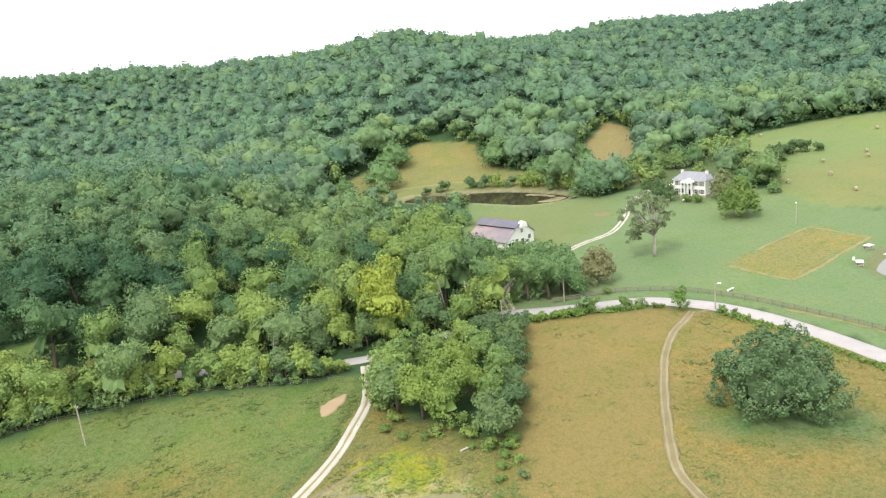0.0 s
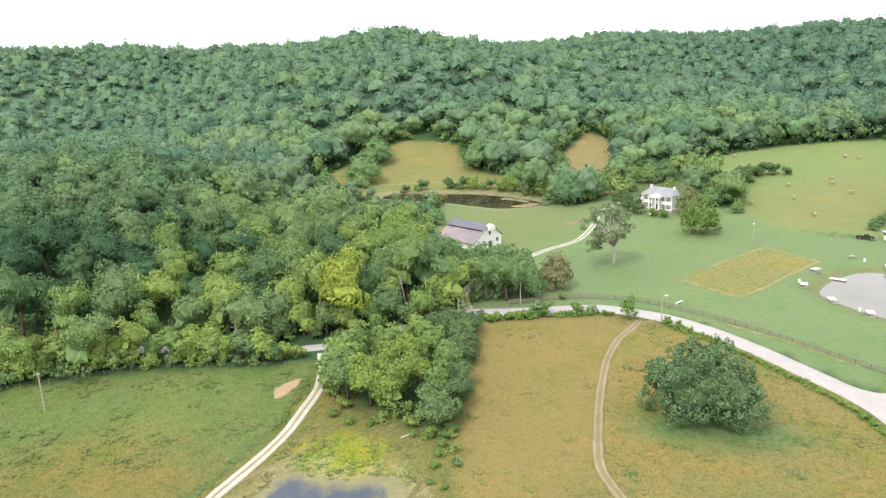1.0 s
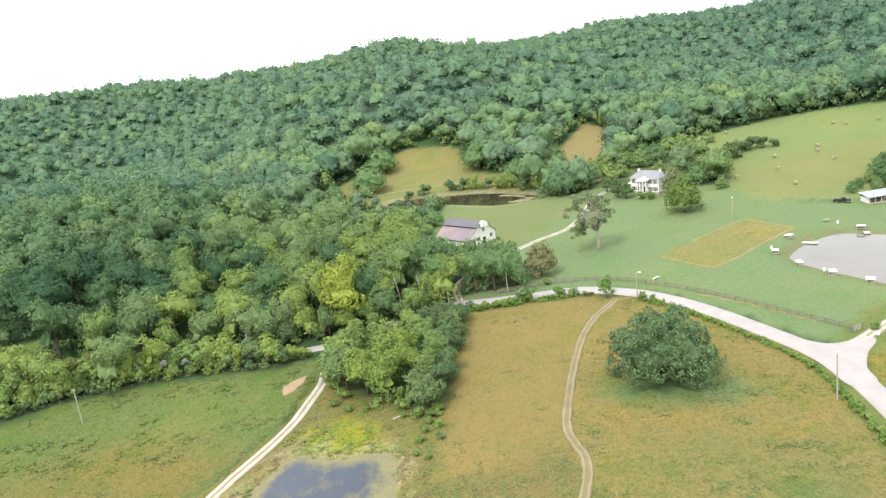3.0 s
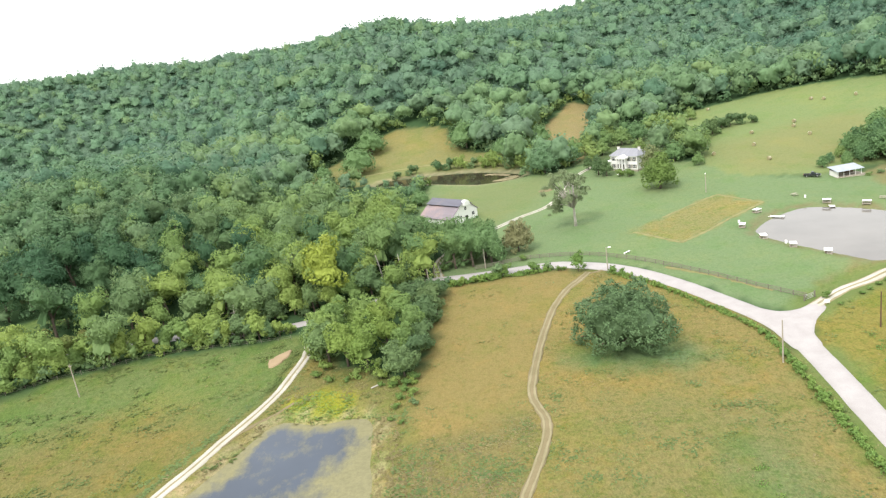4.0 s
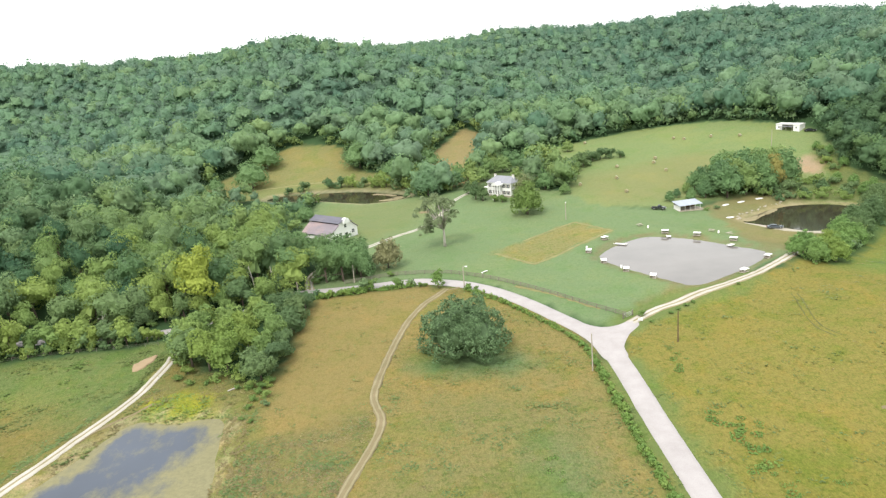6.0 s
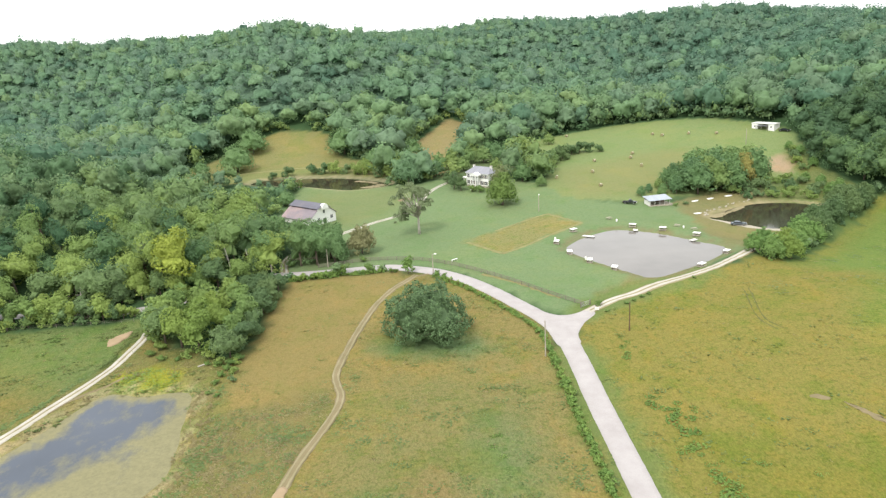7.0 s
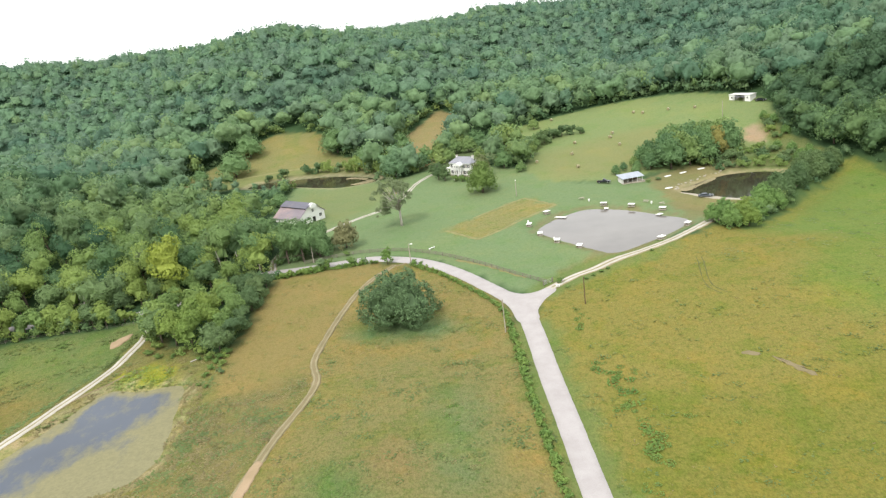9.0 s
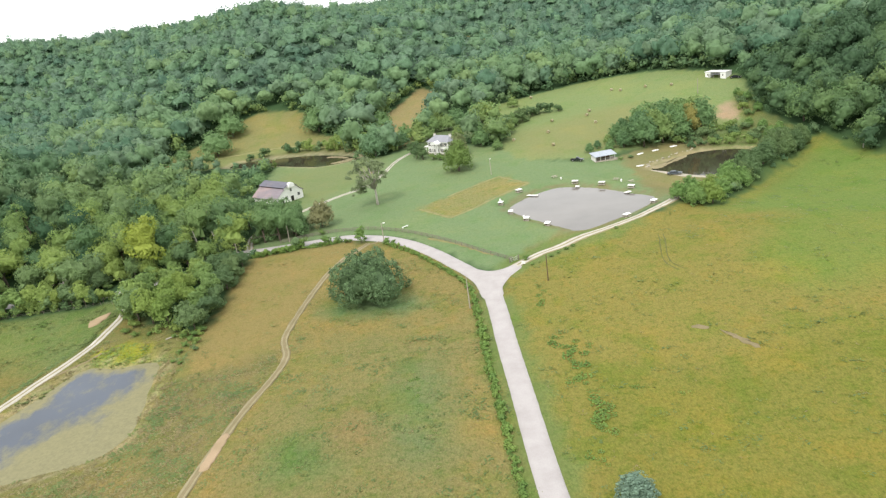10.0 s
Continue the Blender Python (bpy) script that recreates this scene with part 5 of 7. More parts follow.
def crest_scrub():
    """Young growth that closes the wood's foot along the ridges."""
    r = np.random.RandomState(91)
    xs, out = np.arange(-560, 560, 4.5), []
    for lo, hi in ((540, 740), (740, 940)):
        ys = np.arange(lo, hi, 10.0)
        top = ys[np.argmax(swell(xs[:, None] + 0 * ys, 0 * xs[:, None] + ys), 1)]
        for off in (-10, 6):
            out.append(np.c_[xs + r.uniform(-2, 2, len(xs)), top + off + r.uniform(-5, 5, len(xs))])
    return np.concatenate(out)


wood_mesh("undergrowth", crest_scrub(), dome_kinds(520, [(8, 4.6, 0, 4), (7, 4.2, 0, 4)], 16, 1.3, 1), M_LEAF_HAZED, "young trees and scrub under the wood on the ridge", 0.85, 1.25)

# the old oak in the field
oak = make_tree("oak_tree", 55, 14.8, 11.2, 0.3, 12500, 0.5, 46, M_LEAF_OAK, label="large dark green spreading oak alone in the field", lobes=tiers(5, 11.4, 14.8, 50), thick=0.55, limbs=12, shag=0.1, inner=0.77, loose=0.5, knob=6)
oak.matrix_basis = pose(53.3, 117.7, height(53.3, 117.7) - 0.1, 0, 0, 30)



# ---- buildings ----
def part(name, bm, mat, parent, label="", smooth=False):
    me = bpy.data.meshes.new(name)
    bm.to_mesh(me)
    bm.free()
    me.materials.append(mat)
    if smooth:
        me.shade_smooth()
    ob = new(name, me)
    ob.parent = parent
    return tagged(ob, label)


def slab(lo, hi, bevel=0.0, bm=None):
    """A block from corner to corner, with its edges taken off."""
    bm = bm or bmesh.new()
    lo, hi = Vector(lo), Vector(hi)
    made = bmesh.ops.create_cube(bm, size=1.0, matrix=Matrix.LocRotScale((lo + hi) / 2, None, hi - lo))
    if bevel:
        edges = list({e for v in made["verts"] for e in v.link_edges})
        bmesh.ops.bevel(bm, geom=edges, offset=bevel, segments=1, affect="EDGES")
    return bm


def prism(profile, y0, y1, bm=None):
    """A solid with the given outline in x and z, from y0 to y1."""
    bm = bm or bmesh.new()
    a = [bm.verts.new((x, y0, z)) for x, z in profile]
    b = [bm.verts.new((x, y1, z)) for x, z in profile]
    n = len(profile)
    bm.faces.new(a)
    bm.faces.new(b[::-1])
    for i in range(n):
        bm.faces.new((a[i], b[i], b[(i + 1) % n], a[(i + 1) % n]))
    bmesh.ops.recalc_face_normals(bm, faces=bm.faces)
    return bm


def roof_sheet(name, parent, mat, x0, z0, x1, z1, y0, y1, label="", thick=0.12, rib=0.6):
    """A sloping sheet roof from (x0, z0) to (x1, z1), with standing ribs down the slope."""
    run = Vector((x1 - x0, 0, z1 - z0))
    up = Vector((-run.z, 0, run.x)).normalized()
    if up.z < 0:
        up = -up
    low, high = Vector((x0, 0, z0)) + up * thick, Vector((x1, 0, z1)) + up * thick
    sheet = part(name, prism([(x0, z0), (x1, z1), (high.x, high.z), (low.x, low.z)], y0, y1), mat, parent, label)
    first, y = None, y0 + rib / 2
    while y < y1:
        if first is None:
            first = part("roof_rib", prism([(low.x, low.z), (high.x, high.z), (high.x + up.x * 0.05, high.z + up.z * 0.05), (low.x + up.x * 0.05, low.z + up.z * 0.05)], -0.03, 0.03), mat, sheet)
            ob = first
        else:
            ob = new("roof_rib", first.data)
            ob.parent = sheet
        ob.matrix_basis = Matrix.Translation((0, y, 0))
        y += rib
    return sheet


def window(parent, x, z, wide, tall, y, name="window", mat=None):
    """A window in a wall that faces -y: a frame proud of the wall, a pane set into it, glazing bars and a sill."""
    fr = 0.1
    bm = slab((x - wide / 2 - fr, y - 0.07, z), (x - wide / 2, y + 0.05, z + tall))
    slab((x + wide / 2, y - 0.07, z), (x + wide / 2 + fr, y + 0.05, z + tall), bm=bm)
    slab((x - wide / 2 - fr, y - 0.07, z + tall), (x + wide / 2 + fr, y + 0.05, z + tall + fr), bm=bm)
    slab((x - 0.03, y - 0.055, z), (x + 0.03, y - 0.022, z + tall), bm=bm)
    slab((x - wide / 2, y - 0.05, z + tall * 0.5 - 0.03), (x + wide / 2, y - 0.026, z + tall * 0.5 + 0.03), bm=bm)
    w = part(name, bm, M_WHITE, parent)
    part("pane", slab((x - wide / 2, y - 0.02, z), (x + wide / 2, y + 0.03, z + tall)), M_GLASS, w)
    part("window_sill", slab((x - wide / 2 - 0.16, y - 0.14, z - 0.1), (x + wide / 2 + 0.16, y + 0.05, z)), M_WHITE, w)
    return w


def barn():
    """A white barn: its gable faces -y; x runs across it. A broad lower roof on both sides and a raised upper roof."""
    b = new("barn")
    long, half, eave = 16.5, 7.6, 2.5
    knee, knee_z, top = 3.2, 5.7, 7.3
    outline = [(-half, -1.2), (half - 1.2, -1.2), (half - 1.2, 3.2), (knee, knee_z - 0.05), (0, top - 0.1), (-knee, knee_z - 0.05), (-half, eave)]
    wall = prism(outline, 0, 0.25)
    part("front_wall", wall, M_WHITE, b)
    part("back_wall", prism(outline, long - 0.25, long), M_WHITE, b)
    part("side_wall", slab((-half, 0.25, -1.2), (-half + 0.2, long - 0.25, eave)), M_WHITE, b)
    part("side_wall", slab((half - 1.4, 0.25, -1.2), (half - 1.2, long - 0.25, 3.2)), M_WHITE, b)
    roof_sheet("lower_roof", b, M_BARNROOF, -half - 0.6, eave - 0.25, -knee, knee_z, -0.5, long + 0.5, "rusty grey-pink sheet roof")
    roof_sheet("lower_roof", b, M_BARNROOF, half - 0.6, 2.95, knee, knee_z, -0.5, long + 0.5, "rusty grey sheet roof")
    # Near-black slab that paints in the upper roof's shadow on the step.
    part("step_shadow", slab((-knee + 0.15, 0.3, knee_z), (-knee + 0.3, long - 0.3, knee_z + 0.55)), M_DARK, b, "dark band for the shadow below the upper roof")
    roof_sheet("upper_roof", b, M_BARN_UPPER, -knee - 0.35, knee_z + 0.5, 0, top + 0.45, -0.9, long + 0.5, "blue-grey sheet roof")
    roof_sheet("upper_roof", b, M_BARN_UPPER, knee + 0.35, knee_z + 0.2, 0, top + 0.45, -0.9, long + 0.5, "blue-grey sheet roof")
    part("ridge_cap", prism([(-0.25, top + 0.47), (0.25, top + 0.47), (0, top + 0.68)], -0.9, long + 0.5), M_BARN_UPPER, b)
    hood = [(1.7 * math.cos(a), knee_z + 0.35 + 1.95 * math.sin(a)) for a in np.linspace(0, math.pi, 13)]
    part("hay_hood", prism(hood, -1.5, 0.0), M_WHITE, b, "white rounded hood over the hayloft")
    window(b, 0.3, 4.0, 1.0, 1.3, 0.0)
    window(b, 4.1, 1.2, 1.3, 1.3, 0.0)
    window(b, -2.6, 1.2, 1.2, 1.2, 0.0)
    # The wall has no holes: near-black panels paint the shade inside doorway and bay.
    d = part("door", slab((-0.3, -0.06, -0.6), (1.2, 0.02, 1.9), 0.02), M_DARK, b, "dark panel painted as an open doorway")
    part("door_frame", slab((-0.42, -0.05, 1.9), (1.32, 0.02, 2.05)), M_WHITE, d)
    bay = part("cart_bay", slab((-6.8, -0.05, -0.6), (-4.2, 0.02, 1.7)), M_DARK, b, "dark panel painted as an open cart bay in the lean-to")
    part("post", slab((-5.6, -0.14, -0.6), (-5.4, -0.055, 1.7)), M_WHITE, bay)
    return tagged(b, "white wooden barn with a rusty grey sheet-metal roof", "barn")


def house():
    """A white two-storey house: its front faces -y; x runs along it."""
    h = new("farmhouse")
    wide, deep, eave = 14.0, 9.0, 6.6
    part("wall", prism([(-wide / 2, -1.0), (wide / 2, -1.0), (wide / 2, eave), (-wide / 2, eave)], 0, deep), M_WHITE, h, "white painted board wall")
    part("foundation", slab((-wide / 2 - 0.06, -0.06, -1.0), (wide / 2 + 0.06, deep + 0.06, 0.35)), M_STONE, h)
    bm = bmesh.new()
    o, rz, rx = 0.55, eave + 2.7, wide / 2 - 2.2
    v = [bm.verts.new(p) for p in ((-wide / 2 - o, -o, eave), (wide / 2 + o, -o, eave), (wide / 2 + o, deep + o, eave), (-wide / 2 - o, deep + o, eave), (-rx, deep / 2, rz), (rx, deep / 2, rz))]
    for f in ((0, 1, 5, 4), (1, 2, 5), (2, 3, 4, 5), (3, 0, 4), (3, 2, 1, 0)):
        bm.faces.new([v[i] for i in f])
    part("roof", bm, M_SLATE, h, "grey hipped roof")
    part("cornice", slab((-wide / 2 - 0.4, -0.4, eave - 0.28), (wide / 2 + 0.4, deep + 0.4, eave - 0.02)), M_WHITE, h)
    for x in (-wide / 2 + 1.6, wide / 2 - 1.6):
        c = part("chimney", slab((x - 0.5, deep / 2 - 0.4, eave + 0.5), (x + 0.5, deep / 2 + 0.4, rz + 0.6), 0.04), M_CREAM, h, "pale chimney stack")
        part("chimney_cap", slab((x - 0.6, deep / 2 - 0.5, rz + 0.6), (x + 0.6, deep / 2 + 0.5, rz + 0.75)), M_STONE, c)
    for x in (-5.4, -2.9, 2.9, 5.4):
        for z in (0.9, 4.2):
            w = window(h, x, z, 1.05, 1.75, 0.0)
            for s in (-1, 1):
                part("shutter", slab((x + s * 0.9 - 0.22, -0.06, z), (x + s * 0.9 + 0.22, 0.01, z + 1.75)), M_FENCE, w)
    d = part("door", slab((-0.55, -0.06, 0.35), (0.55, 0.02, 2.55), 0.02), M_DARK, h)
    part("door_frame", slab((-0.75, -0.05, 2.55), (0.75, 0.02, 2.85)), M_WHITE, d)
    window(h, 0, 4.2, 1.1, 1.9, 0.0)
    p = part("portico", slab((-2.5, -2.9, -0.8), (2.5, -0.07, 0.35), 0.04), M_STONE, h, "columned front porch floor")
    for x in (-2.2, -0.8, 0.8, 2.2):
        bm = bmesh.new()
        bmesh.ops.create_cone(bm, cap_ends=True, segments=14, radius1=0.27, radius2=0.22, depth=5.2, matrix=Matrix.Translation((x, -2.6, 2.95)))
        slab((x - 0.34, -2.94, 0.35), (x + 0.34, -2.26, 0.55), bm=bm)
        slab((x - 0.32, -2.92, 5.45), (x + 0.32, -2.28, 5.65), bm=bm)
        part("column", bm, M_WHITE, p)
    part("portico_beam", slab((-2.6, -3.0, 5.65), (2.6, -0.08, 6.25)), M_WHITE, p)
    part("pediment", prism([(-2.7, 6.26), (2.7, 6.26), (0, 7.25)], -3.05, 1.0), M_WHITE, p, "white gabled pediment")
    wing = part("side_porch", slab((-wide / 2 - 3.2, 1.2, -1.0), (-wide / 2 - 0.02, deep - 1.0, 0.4)), M_STONE, h, "one-storey side porch floor")
    for y in (1.4, 3.5, 5.6, 7.7):
        part("post", slab((-wide / 2 - 3.1, y - 0.12, 0.4), (-wide / 2 - 2.86, y + 0.12, 3.3)), M_WHITE, wing)
    part("porch_roof", slab((-wide / 2 - 3.5, 0.9, 3.3), (-wide / 2 - 0.02, deep - 0.7, 3.7), 0.05), M_WHITE, wing)
    return tagged(h, "white two-storey farmhouse with a columned porch and grey roof", "house")


def set_at(ob, x, y, turn, up=0.0):
    ob.matrix_basis = pose(x, y, height(x, y) + up, 0, 0, turn)
    return ob


set_at(barn(), 20.2, 232.4, 45, 0.3)
HOUSE = set_at(house(), 88.0, 269.5, -47, 0.5)
HOUSE.scale = (0.92, 0.92, 0.9)


def open_shed():
    """A long low shelter with a bright tin roof on posts; its open front faces -y."""
    s = new("pond_shed")
    # Back wall and room use darker wood: the open front's shadow put into colour.
    part("back_wall", slab((-5.6, 5.8, -0.6), (5.6, 5.95, 3.2)), M_POLE_DARK, s, "board back wall, darkened for the shade under the roof")
    part("side_wall", slab((-5.6, 0.4, -0.6), (-5.45, 5.8, 2.3)), M_CREAM, s, "whitewashed board end wall")
    part("room", slab((-5.45, 2.6, -0.6), (-1.5, 5.8, 2.2)), M_FENCE, s, "board store room, greyed for the shade under the roof")
    for x in (-5.3, -2.7, 0.0, 2.7, 5.4):
        part("post", slab((x - 0.09, 0.2, -0.6), (x + 0.09, 0.38, 2.6)), M_CREAM, s)
    roof = part("roof", prism([(-6.3, 0), (6.3, 0), (6.3, 0.12), (-6.3, 0.12)], -0.6, 6.6), M_TIN, s, "bright tin roof")
    roof.matrix_basis = pose(0, 0, 2.5, 9, 0, 0)
    for k in range(21):
        part("roof_rib", slab((-6.25 + k * 0.62, -0.6, 0.12), (-6.2 + k * 0.62, 6.6, 0.17)), M_TIN, roof)
    part("floor", slab((-5.8, -0.2, -0.7), (7.0, 6, 0.06)), M_POLE, s, "pale concrete floor slab")
    return tagged(s, "open-fronted white shed with a bright tin roof by the pond", "shed")


def hill_shed():
    s = new("hill_barn")
    for x0, x1 in ((-7.6, -3.6), (3.6, 7.6)):
        part("bay_wall", slab((x0, 0, -1.2), (x1, 7, 3.3)), M_WHITE, s, "white end bay")
    part("back_wall", slab((-3.6, 6.8, -1.2), (3.6, 7, 3.3)), M_CREAM, s)
    part("awning", slab((-4.2, -1.6, 2.0), (3.8, 0.6, 2.15)), M_SLATE, s, "grey lean-to awning over the open bay")
    for x in (-4.0, -0.2, 3.6):
        part("post", slab((x - 0.08, -1.5, -1.2), (x + 0.08, -1.34, 2.0)), M_POLE, s)
    part("roof", prism([(-7.9, 3.3), (7.9, 3.3), (7.9, 3.55), (-7.9, 3.55)], -0.4, 7.4), M_WHITE, s, "white low roof")
    window(s, -5.6, 1.0, 1.0, 1.0, 0.0)
    window(s, 5.6, 1.0, 1.0, 1.0, 0.0)
    return tagged(s, "low white barn with an open bay above the hayfield", "barn")


set_at(open_shed(), 154.6, 219.6, 8, 0.35).scale = (0.8, 0.8, 0.85)
set_at(hill_shed(), 243.0, 306.0, -58, 0.4).scale = (0.8, 0.8, 0.8)

# ---- the trees and bushes that stand apart ----
GROVE_OLIVE = make_tree("tree", 201, 12.5, 4.6, 0.6, 1724, 0.56, 17, M_LEAF_YELLOW, label="bushy yellow-green tree in the roadside grove")
GROVE_GREEN = make_tree("tree", 202, 11, 4.8, 0.4, 1724, 0.56, 17, M_LEAF, label="bushy green tree in the roadside grove")
GROVE_BLUE = make_tree("tree", 203, 8.5, 4.6, 0.2, 1724, 0.54, 16, M_LEAF_DARK, label="low dark green tree at the edge of the grove")
for x, y, s in ((-10.6, 126.7, 1.0), (-5.6, 124.2, 0.95), (-7.1, 130.9, 1.0), (-1.1, 131.5, 0.85), (-3.7, 138.2, 0.95)):
    plant(GROVE_OLIVE, x, y, s)
for x, y, s in ((-18.6, 135.4, 1.1), (-15.6, 129.8, 1.05), (-15.2, 141.1, 1.05), (-9.2, 143.7, 0.95), (3.1, 126.5, 0.8), (4.8, 136.8, 0.85), (-2.2, 150.4, 0.85), (2.8, 144.4, 0.85)):
    plant(GROVE_GREEN, x, y, s)
for x, y, s in ((3.5, 117.7, 1.0), (5.9, 123, 0.85), (7.3, 130.2, 0.8), (8.4, 142, 0.9), (9.1, 150.7, 0.85), (5.4, 154.7, 0.8), (10.8, 158.3, 0.7), (1.3, 156.9, 0.75), (6.8, 161.4, 0.6)):
    plant(GROVE_BLUE, x, y, s)
HEDGEROW = make_tree("tree", 204, 10.0, 4.4, 0.0, 1380, 0.61, 16, M_LEAF, label="bushy tree at the meadow's edge, leafy to the ground")
for k, p in enumerate(rounded([(-37.2, 146.2), (-45.3, 146.2), (-53.3, 146.6), (-65.4, 145.2), (-76.4, 141.2), (-86.5, 136.7), (-96.5, 130.2), (-112.7, 121.7), (-126.8, 114.8)], False, 3.5)):
    plant(HEDGEROW, p[0] + rng.uniform(-0.8, 0.8), p[1] + rng.uniform(-0.3, 1.6), rng.uniform(0.65, 1.0) * (0.9 if p[0] > -45 else 1.0))
for x, y, s in ((-31.7, 147.2, 0.5), (-34.7, 146.8, 0.6), (-28.8, 147.8, 0.36), (-49.3, 148.2, 0.9), (-41.3, 147, 0.8)):
    plant(HEDGEROW, x, y, s)
OLIVE_ROW = make_tree("tree", 205, 11.0, 5.0, 0.0, 1724, 0.61, 17, M_LEAF_OLIVE, label="yellowing bushy tree at the meadow's edge")
for x, y, s in ((-86.5, 141.2, 0.85), (-92.5, 140.7, 0.9), (-98.5, 137.7, 0.85), (-80.4, 144.7, 0.8)):
    plant(OLIVE_ROW, x, y, s)
LOW_SHRUB = make_tree("bush", 206, 3.2, 2.4, 0.0, 500, 0.5, 10, M_LEAF, label="low leafy bush beside the lane", category="bush")
for x, y, s in ((-35.2, 146.8, 0.6), (-38.8, 146.2, 0.9), (-19.6, 131.8, 0.9), (-16.1, 126.6, 0.8), (-8, 120.6, 0.7), (-2, 118.3, 0.8), (1.4, 114.2, 0.7), (5.4, 113.8, 0.6), (-19.6, 147.1, 0.9), (6.0, 108.5, 0.6), (6.4, 104, 0.5)):
    plant(LOW_SHRUB, x, y, s)
for p in rounded([(-42.3, 144.5), (-53.3, 144.6), (-65.4, 142.6), (-76.4, 138.6), (-86.5, 134.3), (-96.5, 128.1), (-112.7, 119.3)], False, 3.6):
    plant(LOW_SHRUB, p[0] + rng.uniform(-0.8, 0.8), p[1] + rng.uniform(-0.3, 1.4), rng.uniform(0.6, 1.1), label="low leafy bush at the meadow's edge")
plant(make_tree("tree", 210, 15.5, 5.8, 3.0, 1954, 0.65, 16, M_LEAF_GOLD, label="bright yellow-green tree among darker woods"), -18.8, 160.4, 1.2, high=1.1)
plant(make_tree("tree", 211, 13, 4.2, 3.0, 1035, 0.63, 11, M_LEAF_BROWN, label="yellowing brownish tree among green woods"), -32, 172)
plant(make_tree("tree", 212, 12.5, 4.4, 2.0, 1000, 0.6, 12, M_LEAF_BROWN, label="brown-tinged tree at the side of the wood"), -111, 172)

DRIVE_TREE = make_tree("tree", 220, 13.0, 6.0, 0.9, 2000, 0.58, 20, M_LEAF_LAWN, label="green shade tree beside the driveway", thick=0.36)
for x, y, s in ((16, 178, 0.95), (21.3, 177.9, 0.95), (25.5, 184, 0.85), (27, 180, 0.85), (20.5, 187, 0.95), (27.5, 188.5, 0.8), (14.5, 192, 0.9), (5, 175.7, 1.05), (3.5, 184, 1.1), (6, 194, 1.0)):
    plant(DRIVE_TREE, x, y, s, high=1.15)
plant(make_tree("tree", 221, 10.2, 4.6, 1.2, 2300, 0.5, 16, M_LEAF_RUSSET, label="small brownish-olive tree on the lawn", lobes=broad_dome(21, 4.6, 10.4, 24), cores=14, thick=0.22), 36.0, 187.6, 1.15)
tall = make_tree("tree", 222, 18.5, 5.2, 2.2, 13000, 0.32, 44, M_LEAF_GREY, M_DEAD, "tall thin-leaved grey-green tree with a pale trunk", 0.42, limbs=26, sag=0.3, cores=0, lobes=drooping(6, 18.5))
plant(tall, 57.0, 207.0, 1.06, turn=0.1)
plant(make_tree("tree", 223, 13.0, 6.3, 0.3, 2760, 0.61, 20, M_WEED_BUSH, label="dense round green tree on the lawn by the house", lobes=broad_dome(23, 6.2, 13, 30), cores=20, thick=0.35), 93.8, 236.5, 1.18, turn=1.0)
plant(make_tree("magnolia_tree", 224, 10.5, 4.4, 0.3, 1724, 0.54, 15, M_LEAF_BROWN, label="dark brownish-green magnolia beside the house", lobes=broad_dome(24, 4.2, 10.5, 22), cores=14), 97.0, 260.5, 1.2)
plant(make_tree("tree", 225, 14.5, 8.2, 1.0, 2530, 0.6, 20, M_LEAF_SOFT, label="broad soft green tree at the end of the upper pond", lobes=broad_dome(25, 8.2, 14.5, 32), cores=20, thick=0.4), 57.4, 293.5)
plant(make_tree("tree", 226, 5.0, 2.0, 0.6, 804, 0.36, 10, M_HEDGE, label="slim young green tree beside the road", thick=0.09), 50.7, 163.8, 1.2)

CONIFER = make_tree("evergreen_tree", 230, 9.5, 2.4, 0.2, 1150, 0.45, 13, M_LEAF_DARK, label="dark bushy evergreen beside the house", lobes=broad_dome(30, 3.0, 9.5, 18), cores=8)
for x, y, s in ((80.0, 267.0, 1.0), (77.4, 271.0, 1.05), (78.4, 278.5, 0.9), (75.5, 283.5, 0.8)):
    plant(CONIFER, x, y, s)
YARD = make_tree("tree", 231, 9.5, 4.4, 0.8, 1265, 0.59, 13, M_LEAF_SHADE, label="leafy green tree in the house yard", lobes=broad_dome(31, 4.6, 9.5, 20), cores=10)
for x, y, s in ((123, 283, 1.25), (109, 270, 1.05), (115, 258.5, 0.62), (118, 320, 1.2), (106, 319, 1.2), (98, 318, 1.1), (90, 321, 1.1), (82, 318, 1.15), (74, 313, 1.15), (67, 300, 0.9), (72, 303, 0.95), (101, 296, 0.8), (112, 298, 0.8), (113, 276, 0.85), (129, 296, 0.95), (86, 305, 0.85), (140, 348, 0.8), (103, 333, 1.1), (116, 338, 1.1), (94, 334, 1.15), (84, 332, 1.0)):
    plant(YARD, x, y, s)
FIELD_BUSH = make_tree("bush", 232, 5.2, 3.6, 0.0, 919, 0.54, 11, M_LEAF_DARK, label="dark green thicket bush in the hayfield", category="bush")
for x, y, s in ((129, 305, 1.1), (134, 308, 1.0), (139, 312.5, 1.15), (144, 314, 1.15), (149, 316.5, 1.25), (154, 316, 1.0), (158.5, 313.5, 0.8), (127, 297, 1.3), (132, 301, 1.4), (137, 306, 1.4)):
    plant(FIELD_BUSH, x, y, s)

CLEARING_TREE = make_tree("tree", 233, 13, 7.6, 0.3, 1494, 0.6, 15, M_LEAF_LAWN, label="round green tree standing in the hillside clearing", lobes=broad_dome(33, 7.4, 13, 30), cores=12)
